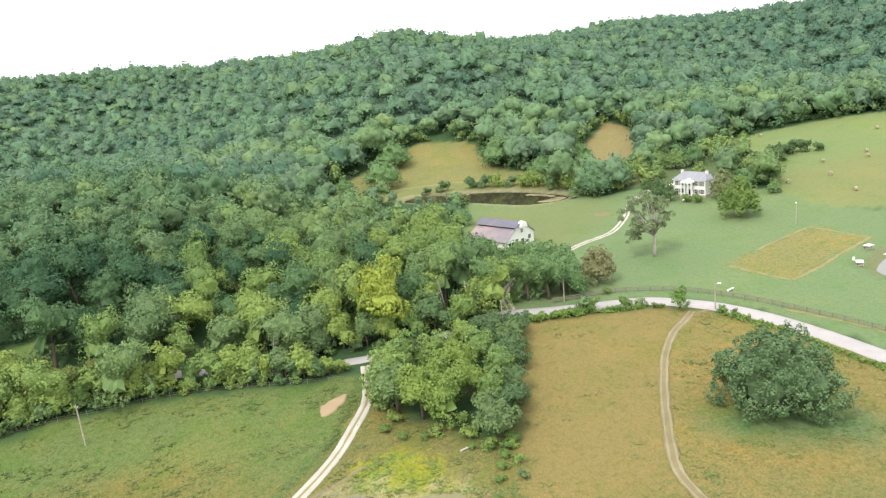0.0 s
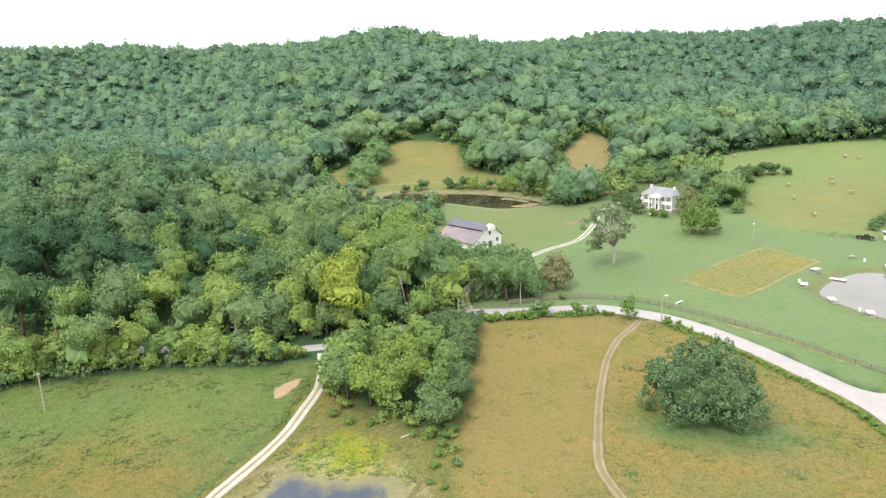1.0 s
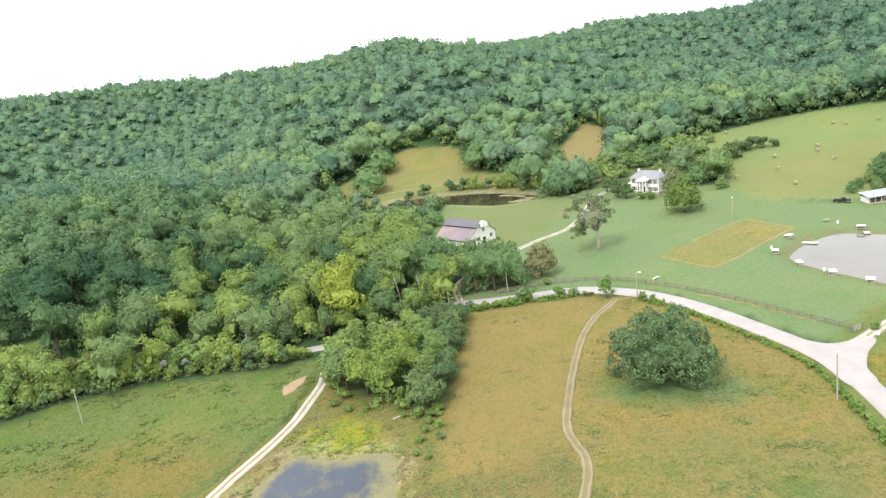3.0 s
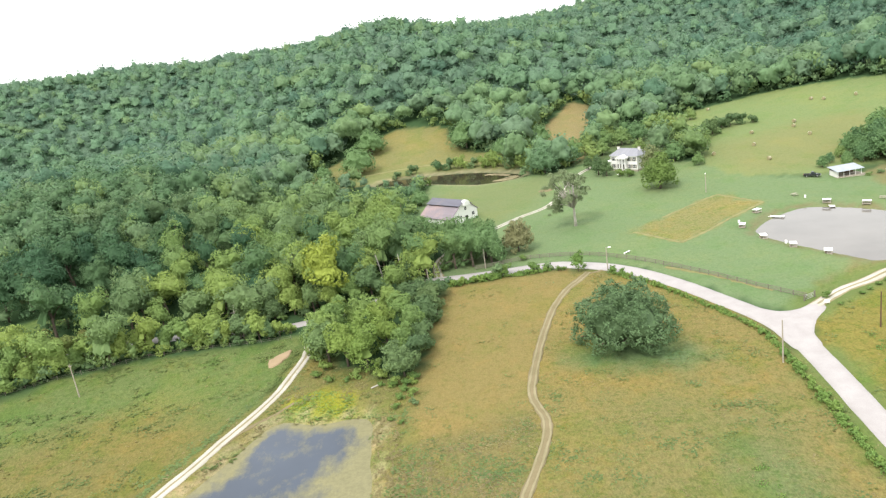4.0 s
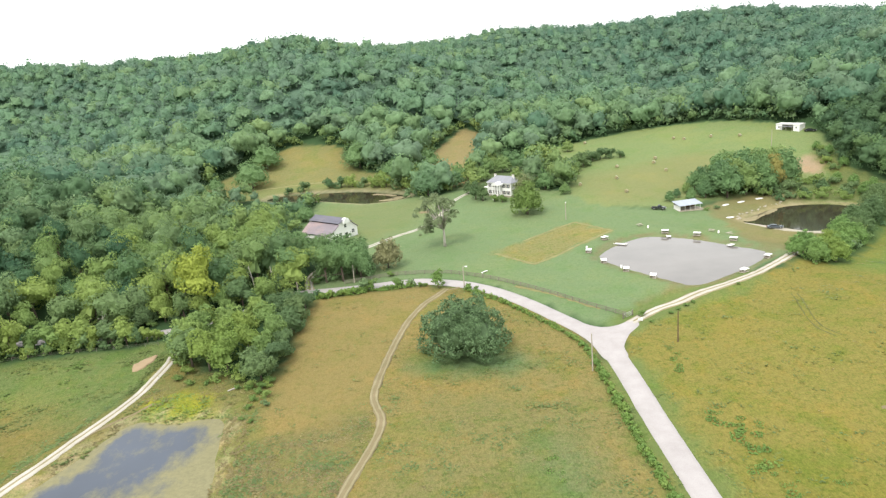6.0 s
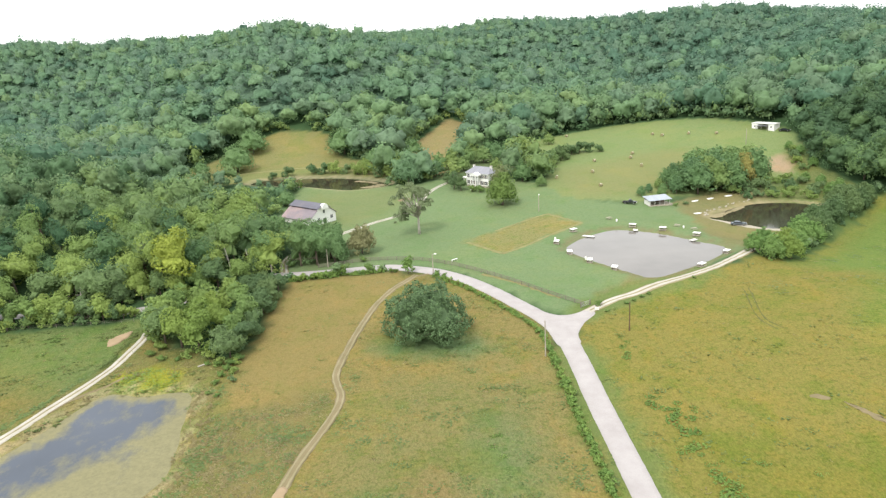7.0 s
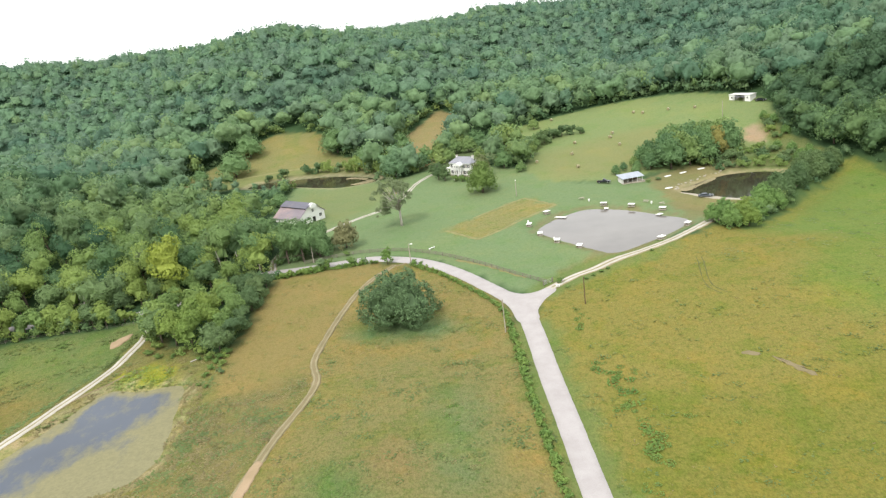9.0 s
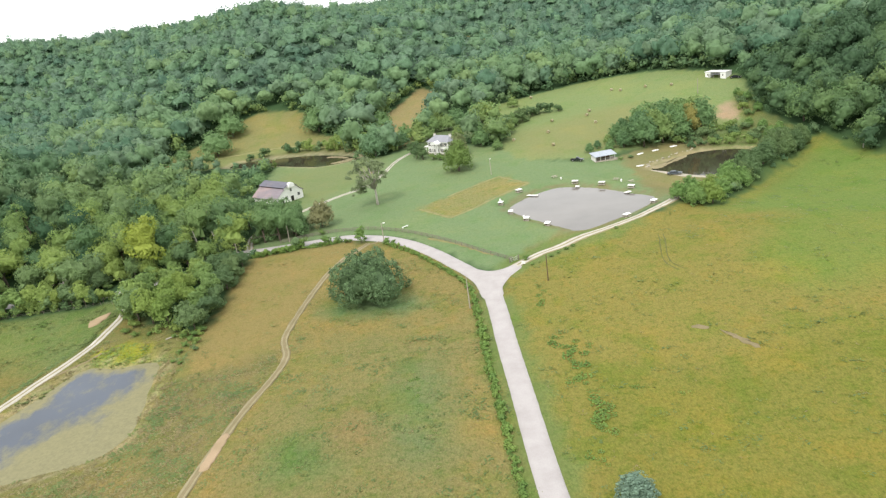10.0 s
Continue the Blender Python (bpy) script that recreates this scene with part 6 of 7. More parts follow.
for x, y, s in ((-35.5, 357, 1.5), (-31, 388, 1.45), (24, 372, 1.55), (-54, 351, 0.75), (62, 352, 1.1), (42, 344, 1.0)):
    plant(CLEARING_TREE, x, y, s, high=0.85)
plant(CLEARING_TREE, 1.5, 268.5, 0.62, label="round green tree between the barn and the upper pond")
POND_BUSH = make_tree("bush", 234, 6.0, 3.6, 0.0, 919, 0.56, 11, M_LEAF, label="green bush on the bank of the upper pond", category="bush")
for x, y, s in ((-6, 339.5, 1.0), (8, 340, 0.95), (14, 338.5, 1.1), (20, 336, 1.15), (26, 333.5, 0.95), (32, 328, 1.1), (38, 324.5, 1.15), (44, 319, 1.2), (50, 312, 1.3), (53, 305, 1.2), (-14, 338, 0.7), (46, 327, 1.3), (37, 334, 1.2), (54, 322, 1.4)):
    plant(POND_BUSH, x, y, s)

# the thicket behind the tin-roofed shed, and the row of trees below the dark pond
THICKET = make_tree("tree", 240, 11.5, 5.2, 0.0, 1900, 0.56, 15, M_LEAF_SHADE, label="bushy green tree in the thicket behind the shed", lobes=broad_dome(40, 5.2, 11.8, 26))
THICKET_RING = ring_of([(150, 232), (166, 232), (182, 236), (196, 238.5), (206, 243), (212, 252), (208, 260), (194, 261), (176, 254), (160, 246)], 4)
for p in scatter(THICKET_RING, 5.4, 5, 0.8):
    if math.hypot(p[0] - 202, p[1] - 244.5) < 5:
        continue
    plant(THICKET, p[0], p[1], (0.42 if p[0] < 164 else 0.8 if p[0] < 176 else 0.75 if p[1] < 241 and p[0] > 195 else 1.3) * rng.uniform(0.9, 1.15))
plant(make_tree("tree", 241, 15.0, 5.8, 1.0, 1700, 0.55, 15, M_LEAF_AMBER, label="orange-tinged tree in the thicket"), 202, 244.5)
ROW_TREE = make_tree("tree", 242, 8.6, 4.2, 0.0, 2100, 0.44, 14, M_LEAF_FRESH, label="bushy green tree in the row below the pond", lobes=broad_dome(42, 4.2, 8.8, 24))
ROW_YELLOW = make_tree("tree", 244, 8.2, 4.0, 0.0, 2100, 0.44, 14, M_LEAF_YELLOW, label="bushy yellow-green tree in the row below the pond", lobes=broad_dome(44, 4.0, 8.4, 22))
ROW_DARK = make_tree("tree", 245, 9.2, 4.4, 0.0, 1900, 0.48, 15, M_LEAF_DARK, label="bushy mid-green tree in the row below the pond", lobes=broad_dome(45, 4.4, 9.4, 24))
ROW_RING = ring_of([(156.5, 150), (168, 148.5), (177, 156), (198, 177), (210, 187.5), (229, 204.5), (241, 214.5), (239, 219), (231, 217), (224, 213), (209, 199), (195, 185.5), (179, 170), (162, 160)], 4)
for p in scatter(ROW_RING, 4.8, 9, 0.8):
    kind = ROW_DARK if p[0] > 192 else ROW_YELLOW if rng.uniform() < 0.4 else ROW_TREE
    plant(kind, p[0], p[1], rng.uniform(0.82, 1.15))
for x, y, s in ((240.9, 277.2, 0.55), (242, 269.4, 0.62), (240, 255, 0.6), (229, 242.4, 0.58), (232.4, 236.4, 0.62), (230, 225.6, 0.75), (236.6, 230, 0.6)):
    plant(ROW_TREE, x, y, s, label="young bushy tree in the scrub between pond and wood")
for x, y, s in ((249, 232, 1.25), (250, 246, 1.1), (258, 223, 1.2)):
    plant(CLEARING_TREE, x, y, s, high=1.05, label="large round green tree at the wood's edge beside the dark pond")
BANK_BUSH = make_tree("bush", 243, 3.0, 2.6, 0.0, 690, 0.43, 9, M_LEAF, label="low green bush on the bank of the dark pond", category="bush")
for x, y, s in ((193.5, 236.5, 1.5), (199, 238.5, 1.6), (204, 239.5, 1.8), (208.5, 242, 1.8), (212.5, 246, 1.7), (196, 229, 1.1), (201, 230, 1.2), (206, 228, 1.3), (212, 226, 1.2), (216, 232, 1.4), (210, 234, 1.2), (220, 238, 1.5), (226, 241, 1.3), (217, 245, 1.1), (222, 246, 1.4), (228, 232, 1.5), (166, 221.5, 0.6), (161, 219.5, 0.5), (219, 222, 1.4), (224, 228, 1.3), (236, 262, 1.3), (239, 268, 1.4), (235, 254, 1.2), (242, 274, 1.2)):
    plant(BANK_BUSH, x, y, s)

# hedge plants along the road
HEDGE = make_tree("hedge_shrub", 250, 1.5, 1.1, 0.0, 260, 0.32, 7, M_HEDGE, label="low bright green shrub of the roadside hedge", category="shrub")
HEDGE_LINE = [(13.6, 164.4), (20, 165.6), (28, 166.2), (36, 166.8), (43, 167)]
for p in rounded(HEDGE_LINE, False, 0.95):
    plant(HEDGE, p[0] + rng.uniform(-0.3, 0.3), p[1] + rng.uniform(-0.5, 0.5), rng.uniform(0.9, 1.6) * (1.15 if p[0] < 30 else 0.8), high=0.95)
HEDGE_LINE = [(59, 159.5), (65.6, 149.9), (71.9, 138.2), (77.2, 126.2), (81, 115.6), (81.7, 106.4), (81.4, 97.2), (80.8, 82), (80, 67.6), (79.7, 55), (79.2, 40.5), (79, 24)]
for p in rounded(HEDGE_LINE, False, 1.2):
    plant(HEDGE, p[0] + rng.uniform(-0.35, 0.35), p[1] + rng.uniform(-0.35, 0.35), rng.uniform(0.65, 1.2), high=rng.uniform(0.7, 1.1))
ROADSIDE = make_tree("bush", 251, 2.6, 1.5, 0.0, 482, 0.32, 8, M_WEED_BUSH, label="rounded green bush beside the road", category="bush")
for x, y, s in ((30.2, 167.9, 1.5), (38.5, 167.7, 1.25), (36.4, 178.1, 0.8), (45.4, 165.9, 0.7), (47, 165.6, 0.6), (59.6, 160.5, 0.7), (61.7, 158.6, 0.6), (100.4, 124.9, 0.75), (84.6, 262.6, 1.35), (87.6, 259.8, 1.4), (12.3, 177.5, 0.9)):
    plant(ROADSIDE, x, y, s)
for x, y, s in ((107.6, 123.8, 0.55), (110.2, 125.4, 0.5), (113, 127, 0.6), (115.4, 128.2, 0.5), (101.2, 120.6, 0.45), (131, 134.6, 0.45)):
    plant(ROADSIDE, x, y, s, high=0.6, label="low dark weedy bush beside the lane to the ponds")
for x, y, s in ((4.4, 113.2, 1.0), (3.9, 110.6, 0.8), (3.2, 107.4, 0.75), (2.7, 104, 0.7), (1.6, 99.6, 0.5), (4.2, 97.4, 0.5), (-14.4, 120.6, 0.8), (-18, 123.6, 0.9), (-10, 119.8, 0.6), (1.4, 113.4, 0.8), (-1.6, 114.6, 0.6), (5.8, 115.4, 1.1)):
    plant(ROADSIDE, x, y, s, high=0.75, label="low green bush in the rough grass by the pond")
cedar = make_tree("cedar_tree", 252, 6.4, 2.6, 0.0, 1800, 0.34, 18, M_LEAF_BLUE, label="blue-green cedar in the pasture beside the road", lobes=broad_dome(52, 2.7, 6.4, 26))
plant(cedar, 96.5, 21.2, 1.45, high=0.7)

for x, y, s in ((-2.2, 163.6, 0.9), (-8.2, 163.8, 1.0), (-13.3, 161.4, 0.85), (-18.9, 158.7, 0.8), (-24.3, 159.2, 0.85), (-29.8, 158.8, 0.9), (-35.3, 157.8, 0.85), (-40.8, 155.7, 0.95), (1.8, 172.2, 0.8)):
    plant(GROVE_GREEN if rng.uniform() < 0.6 else GROVE_BLUE, x, y, s)
for x, y, s in ((-12.7, 158.9, 0.8), (-21.3, 157.1, 0.7), (-26.8, 157.4, 0.75), (-33.3, 156.4, 0.7), (-5.7, 164.7, 0.8), (0.3, 169.6, 0.8), (-38.3, 153.7, 0.9), (-14.2, 153.4, 0.9), (-8.2, 154.5, 0.9)):
    plant(LOW_SHRUB, x, y, s * 1.2)
ROUGH_WEED = make_tree("weed_clump", 260, 0.9, 2.0, 0.0, 300, 0.34, 12, M_HEDGE, cores=0, label="dark green clump of tall weeds in the pasture", category="weeds", thick=0.04)
for x, y, s in ((97.3, 74.4, 0.9), (99, 69.6, 1.0), (98.6, 62.8, 1.1), (98.9, 50.8, 1.0), (98, 44.7, 1.2), (98.8, 97.1, 0.8), (99.6, 101.6, 0.7), (99.7, 106.4, 0.6), (100.4, 72, 0.7), (97.4, 59.9, 0.8), (100.4, 48.1, 0.9), (97.8, 78.6, 0.6), (99.5, 55.7, 0.7), (62.1, 69.9, 0.6), (63.1, 62.7, 0.5), (104.6, 72, 0.5), (108.1, 54.1, 0.5), (116.8, 49.2, 0.5), (98.6, 42.1, 0.8), (93.7, 33.7, 0.7)):
    for k in range(6):
        plant(ROUGH_WEED, x + rng.normal(0, 1.0), y + rng.normal(0, 1.5), s * rng.uniform(0.4, 0.85), high=0.9)

# pale dead stems at the edge of the wood
def dead_stem(seed, tall, lean):
    r = np.random.RandomState(seed)
    b = new("dead_tree")
    path = [(0, 0, -0.3), (lean * 0.2, 0, tall * 0.35), (lean * 0.6, 0.2, tall * 0.7), (lean, 0.1, tall)]
    mesh_object("trunk", *tube(path, [0.26, 0.22, 0.16, 0.05], 7), M_DEAD, b, smooth=True)
    for k in range(4):
        a, h = r.uniform(0, 6.28), r.uniform(0.55, 0.9)
        s = Vector((lean * h, 0.1, tall * h))
        e = s + Vector((math.cos(a) * 1.6, math.sin(a) * 1.6, 1.2))
        mesh_object("branch", *tube([s, s.lerp(e, 0.5) + Vector((0, 0, 0.25)), e], [0.08, 0.06, 0.02], 5), M_DEAD, b, smooth=True)
    return tagged(b, "pale bare dead trunk at the edge of the wood", "dead tree")


for k, (x, y, h, lean) in enumerate(((-5.6, 172.6, 10, -1.2), (0.6, 172.4, 9, -0.8), (-44.5, 151.8, 8, 0.6), (250, 192, 12, 1.5))):
    d = dead_stem(60 + k, h, lean)
    d.matrix_basis = pose(x, y, height(x, y), 0, 0, 20 * k)


# ---- rough grass and weeds ----
def tuft_kinds(seed, leaves, wide, tall, size):
    out = []
    for k in range(5):
        r = np.random.RandomState(seed + k)
        a, d = r.uniform(0, 6.28, leaves), wide * np.sqrt(r.uniform(0, 1, leaves))
        p = np.c_[np.cos(a) * d, np.sin(a) * d, np.zeros(leaves)]
        splay = np.c_[np.cos(a), np.sin(a), np.zeros(leaves)] * r.uniform(0.5, 1.4, (leaves, 1)) * tall
        up = splay + np.c_[r.normal(0, 0.2, leaves), r.normal(0, 0.2, leaves), r.uniform(0.03, 0.2, leaves)] * tall
        t = np.cross(up, (0, 0, 1.0)) + r.normal(size=(leaves, 3)) * 0.05
        t = t / (np.linalg.norm(t, axis=1, keepdims=True) + 1e-9) * size
        t = np.where((np.cross(t, up)[:, 2] < 0)[:, None], -t, t)
        v = np.stack([p - t * 0.4 - (0, 0, 0.05), p + t * 0.4 - (0, 0, 0.05), p + up + t * 0.5, p + up * 0.9 - t * 0.5], 1).reshape(-1, 3)
        soft = np.repeat(up / (np.linalg.norm(up, axis=1, keepdims=True) + 1e-9) * 0.4 + (0, 0, 0.8), 4, 0)
        out.append((v, np.arange(len(v)).reshape(-1, 4), np.zeros((0, 3), int), soft))
    return out


def weeds(name, rings, count, seed, kinds, mat, label, lo, hi, clump=None, cut=0.0):
    r = np.random.RandomState(seed)
    out = []
    for ring, share in rings:
        a, b = np.maximum(ring.min(0), (-110, 18)), np.minimum(ring.max(0), (250, 260))
        p = r.uniform(a, b, (int(count * share * 3), 2))
        p = p[inside(p[:, 0], p[:, 1], ring) > 0.6]
        if clump:
            p = p[wander(p[:, 0], p[:, 1], clump, seed + 1) + 0.6 * wander(p[:, 0], p[:, 1], clump / 3, seed + 2) > cut]
        out.append(p[: int(count * share)])
    p = np.concatenate(out)
    for line, gap in ((ROAD, 3.2), (BRANCH, 2.2), (LANE, 1.9), (TRACK, 1.4)):
        q = rounded(line, False, 2)
        p = p[np.min(np.linalg.norm(p[:, None] - q[None], axis=2), 1) > gap]
    p = p[(inside(p[:, 0], p[:, 1], STUBBLE) < 0) | (r.uniform(0, 1, len(p)) < 0.2)]
    for ring, _ in PONDS.values():
        p = p[inside(p[:, 0], p[:, 1], ring) < -0.6]
    return wood_mesh(name, p, kinds, mat, label, lo, hi)


WILD_RINGS = [(MEADOW, 0.4), (TAN_FIELD, 0.26), (GOLD_FIELD, 0.2), (SCRUB, 0.14)]
weeds("weeds", WILD_RINGS, 6500, 81, tuft_kinds(600, 11, 0.95, 0.34, 0.36), M_WEED, "clumps of green weeds in the rough pasture", 0.5, 1.4, 16, 0.15)
weeds("dry_grass", WILD_RINGS, 3600, 82, tuft_kinds(620, 7, 0.6, 0.24, 0.26), M_STRAW, "tufts of dry straw-coloured grass", 0.6, 1.3, 11, 0.0)
weeds("scrub_weeds", [(ROUGH, 1.0)], 1500, 86, tuft_kinds(690, 10, 0.8, 0.4, 0.3), M_WEED, "rank green weeds between the pond and the track", 0.6, 1.4, 8, 0.1)
weeds("scrub_grass", [(SCRUB, 0.5), (ROUGH, 0.5)], 2400, 85, tuft_kinds(680, 9, 0.6, 0.42, 0.26), M_STRAW, "coarse dry grass and weeds on the pond's bank", 0.6, 1.4, 9, -0.2)
weeds("marsh_grass", [(MARSH, 1.0)], 220, 83, tuft_kinds(640, 8, 0.5, 0.35, 0.3), M_LEAF_YELLOW, "bright yellow-green marsh grass at the pond's head", 0.7, 1.4)

def ditch():
    """Rank weeds in the ditch beside the lane."""
    line = rounded([(-25.4, 139), (-26.6, 130), (-29.2, 119), (-32.6, 110), (-36.4, 101), (-40, 92), (-44.5, 82), (-52, 68), (-60, 48)], False, 0.5)
    r = np.random.RandomState(33)
    return np.concatenate([line + r.normal(0, 0.45, line.shape) for _ in range(2)])


wood_mesh("ditch_weeds", ditch(), tuft_kinds(700, 10, 0.6, 0.45, 0.34), M_WEED, "dark green weeds in the ditch beside the lane", 0.6, 1.3)
SHORE = ring_of([(-2, 104), (4, 104), (6.1, 83.7), (4, 68), (-1.9, 57.8), (-13.9, 53.7), (-23.9, 53.8), (-14, 60), (-3, 64), (-0.5, 76), (-1, 92)], 2)
weeds("reeds", [(SHORE, 1.0)], 420, 84, tuft_kinds(660, 8, 0.6, 0.3, 0.2), M_STRAW, "yellow-brown reeds along the pond's shore", 0.7, 1.4)

# ---- poles, fences and small things ----
def round_bar(p, q, r0, r1=None, sides=9):
    return tube([p, q], [r0, r0 if r1 is None else r1], sides)


def bar(name, p, q, r0, mat, parent, r1=None, sides=9, label=""):
    return tagged(mesh_object(name, *round_bar(p, q, r0, r1, sides), mat, parent, smooth=False), label)


def utility_pole(x, y, tall, mat, label, arm=0.0, lamp=False, turn=0.0):
    p = new("utility_pole")
    bar("post", (0, 0, -0.5), (0, 0, tall), 0.17, mat, p, 0.11)
    if arm:
        part("crossarm", slab((-arm, -0.06, tall - 0.6), (arm, 0.06, tall - 0.46)), mat, p)
        for s in (-0.85, 0.85):
            bar("insulator", (s * arm, 0, tall - 0.46), (s * arm, 0, tall - 0.28), 0.05, M_CREAM, p)
    if lamp:
        bar("bracket", (0, 0, tall - 0.25), (0.9, 0, tall - 0.05), 0.04, M_CHROME, p)
        part("lamp_head", slab((0.55, -0.22, tall - 0.12), (1.35, 0.22, tall + 0.12), 0.06), M_WHITE, p, "white yard-lamp head")
    p.matrix_basis = pose(x, y, height(x, y), 0, 0, turn)
    return tagged(p, label, "pole")


utility_pole(79.9, 100.3, 9.0, M_POLE, "weathered pale wooden pole beside the road")
utility_pole(102.9, 108.1, 7.6, M_POLE_DARK, "brown wooden pole in the pasture by the junction")
utility_pole(-76.3, 125.8, 8.6, M_POLE, "pale leaning wooden pole at the edge of the meadow", 0.4)
utility_pole(58.5, 162, 6.6, M_POLE, "slim pole with a white lamp above the road", lamp=True, turn=-20)
utility_pole(105.8, 222.0, 6.6, M_POLE, "slim yard-light pole on the lawn", lamp=True, turn=70)
utility_pole(227.3, 292.5, 8.0, M_POLE, "pale pole on the hayfield")
utility_pole(8.2, 165.8, 5.5, M_POLE, "short wooden pole beside the bend of the road")
utility_pole(24.9, 175.4, 6.0, M_POLE, "wooden pole beside the road under shade trees")


def rail_fence(name, line, gap, label, rails=(0.4, 0.8, 1.2), tall=1.35, mat=None, thick=0.09, deep=0.08):
    mat = mat or M_FENCE
    f = new(name)
    pts = rounded(line, False, gap)
    post = None
    for x, y in pts:
        if post is None:
            post = part("post", slab((-thick, -thick, -0.3), (thick, thick, tall), 0.02), mat, f)
            ob = post
        else:
            ob = new("post", post.data)
            ob.parent = f
        ob.matrix_basis = pose(x, y, height(x, y))
    board = None
    for (x0, y0), (x1, y1) in zip(pts[:-1], pts[1:]):
        a, b = Vector((x0, y0, height(x0, y0))), Vector((x1, y1, height(x1, y1)))
        d = b - a
        for z in rails:
            if board is None:
                board = part("rail", slab((0, -deep * 0.4, -deep), (1, deep * 0.4, deep)), mat, f)
                ob = board
            else:
                ob = new("rail", board.data)
                ob.parent = f
            q = d.to_track_quat("X", "Z")
            ob.matrix_basis = Matrix.LocRotScale(a + Vector((0, 0, z)), q, (d.length, 1, 1))
    return tagged(f, label, "fence")


rail_fence("fence", [(21.8, 175), (28, 176.1), (38.7, 178.5), (53.1, 176.2), (62.9, 170.2), (71.7, 161.7), (81.8, 148.7), (89.3, 136.9), (96.4, 126.2)], 2.6, "dark three-rail wooden fence along the road")
rail_fence("wire_fence", [(-28.2, 144.8), (-36.2, 144.6), (-53.3, 144), (-65.4, 142), (-75.4, 137.6), (-85.5, 133.7), (-95.5, 127.7), (-110.6, 118.7)], 4.0, "thin grey post-and-wire fence along the wood", (0.45, 0.9), 1.2, M_FENCE, 0.05, 0.02)
gate = new("gate")
for x in (0.0, 3.2):
    part("gatepost", slab((x - 0.14, -0.14, -0.3), (x + 0.14, 0.14, 1.7), 0.03), M_FENCE, gate)
for z in (0.3, 0.65, 1.0, 1.35):
    part("bar", slab((0.2, -0.03, z - 0.04), (3.0, 0.03, z + 0.04)), M_CHROME, gate)
gate.matrix_basis = pose(95.4, 125, height(95.4, 125), 0, 0, 25)
tagged(gate, "grey metal farm gate between dark posts", "gate")

# pond-side shelters and what stands by them
def shelter():
    s = new("pond_shelter")
    part("roof", slab((-1.5, -1.1, 1.3), (1.5, 1.1, 1.38), 0.03), M_WHITE, s, "flat white roof panel")
    for y in (-1.0, 1.0):
        part("beam", slab((-1.4, y - 0.05, 1.2), (1.4, y + 0.05, 1.297)), M_POLE, s)
    for x in (-1.35, 1.35):
        for y in (-1.0, 1.0):
            part("post", slab((x - 0.05, y - 0.05, -0.6), (x + 0.05, y + 0.05, 1.2)), M_POLE, s)
    part("deck", slab((-1.45, -1.1, 0.1), (1.45, 1.1, 0.18), 0.02), M_POLE, s, "grey plank deck")
    b = part("bench", slab((-1.3, 0.6, 0.5), (1.3, 0.95, 0.56), 0.01), M_POLE_DARK, s)
    for x in (-1.1, 1.1):
        part("leg", slab((x - 0.05, 0.7, 0.18), (x + 0.05, 0.85, 0.5)), M_POLE_DARK, b)
    return tagged(s, "white flat-roofed fishing shelter on a plank deck at the pond", "shelter", "shelters round the pond")


first = shelter()
SHELTERS = [(104.0, 168.6, 80), (107.4, 157.4, 70), (112.6, 149.0, 62), (138.0, 144.9, 30), (151.4, 156.4, 40), (111.8, 192.6, 30), (102.6, 180.4, 65), (134.4, 194.6, -30), (142.8, 187.2, -35), (150.6, 176.6, -40)]
for k, (x, y, turn) in enumerate(SHELTERS):
    z = max(height(x, y), 5.7)
    m = pose(x, y, z, 0, 0, turn)
    if k == 0:
        first.matrix_basis = m @ Matrix.Diagonal((0.82, 0.82, 0.8, 1))
    else:
        copy_thing(first, m)


def barrel():
    b = new("barrel")
    v, f = tube([(0, 0, 0), (0, 0, 0.2), (0, 0, 0.7), (0, 0, 0.9)], [0.29, 0.33, 0.33, 0.29], 12)
    mesh_object("drum", v, f, M_WHITE, b, smooth=False)
    bar("lid", (0, 0, 0.9), (0, 0, 0.95), 0.3, M_CREAM, b, sides=12)
    return tagged(b, "white litter barrel on the bank of the pond", "barrel", "barrels round the pond")


first = barrel()
for k, (x, y) in enumerate(((107.3, 161.6), (113.0, 151.8), (138.4, 147.0), (103, 184.0), (130.5, 200.8), (150.2, 186.6))):
    m = pose(x, y, height(x, y), 0, 0, 30 * k)
    if k == 0:
        first.matrix_basis = m
    else:
        copy_thing(first, m)


def picnic_table():
    t = new("picnic_table")
    part("tabletop", slab((-1.0, -0.4, 0.72), (1.0, 0.4, 0.78), 0.02), M_POLE, t)
    for y in (-0.75, 0.75):
        part("bench", slab((-1.0, y - 0.14, 0.42), (1.0, y + 0.14, 0.47), 0.01), M_POLE, t)
    for x in (-0.7, 0.7):
        part("leg", prism([(-0.75, 0), (-0.65, 0), (0.1, 0.72), (0.0, 0.72)], x - 0.04, x + 0.04), M_POLE, t).matrix_basis = Matrix.Rotation(math.pi / 2, 4, "Z") @ Matrix.Translation((0, 0, 0))
    return tagged(t, "grey wooden picnic table on the grass", "table", "picnic tables by the pond")


first = picnic_table()
for k, (x, y, turn) in enumerate(((128.6, 204.2, 20), (149.4, 190.2, -40), (154.0, 186.4, 15))):
    m = pose(x, y, height(x, y), 0, 0, turn)
    if k == 0:
        first.matrix_basis = m
    else:
        copy_thing(first, m)


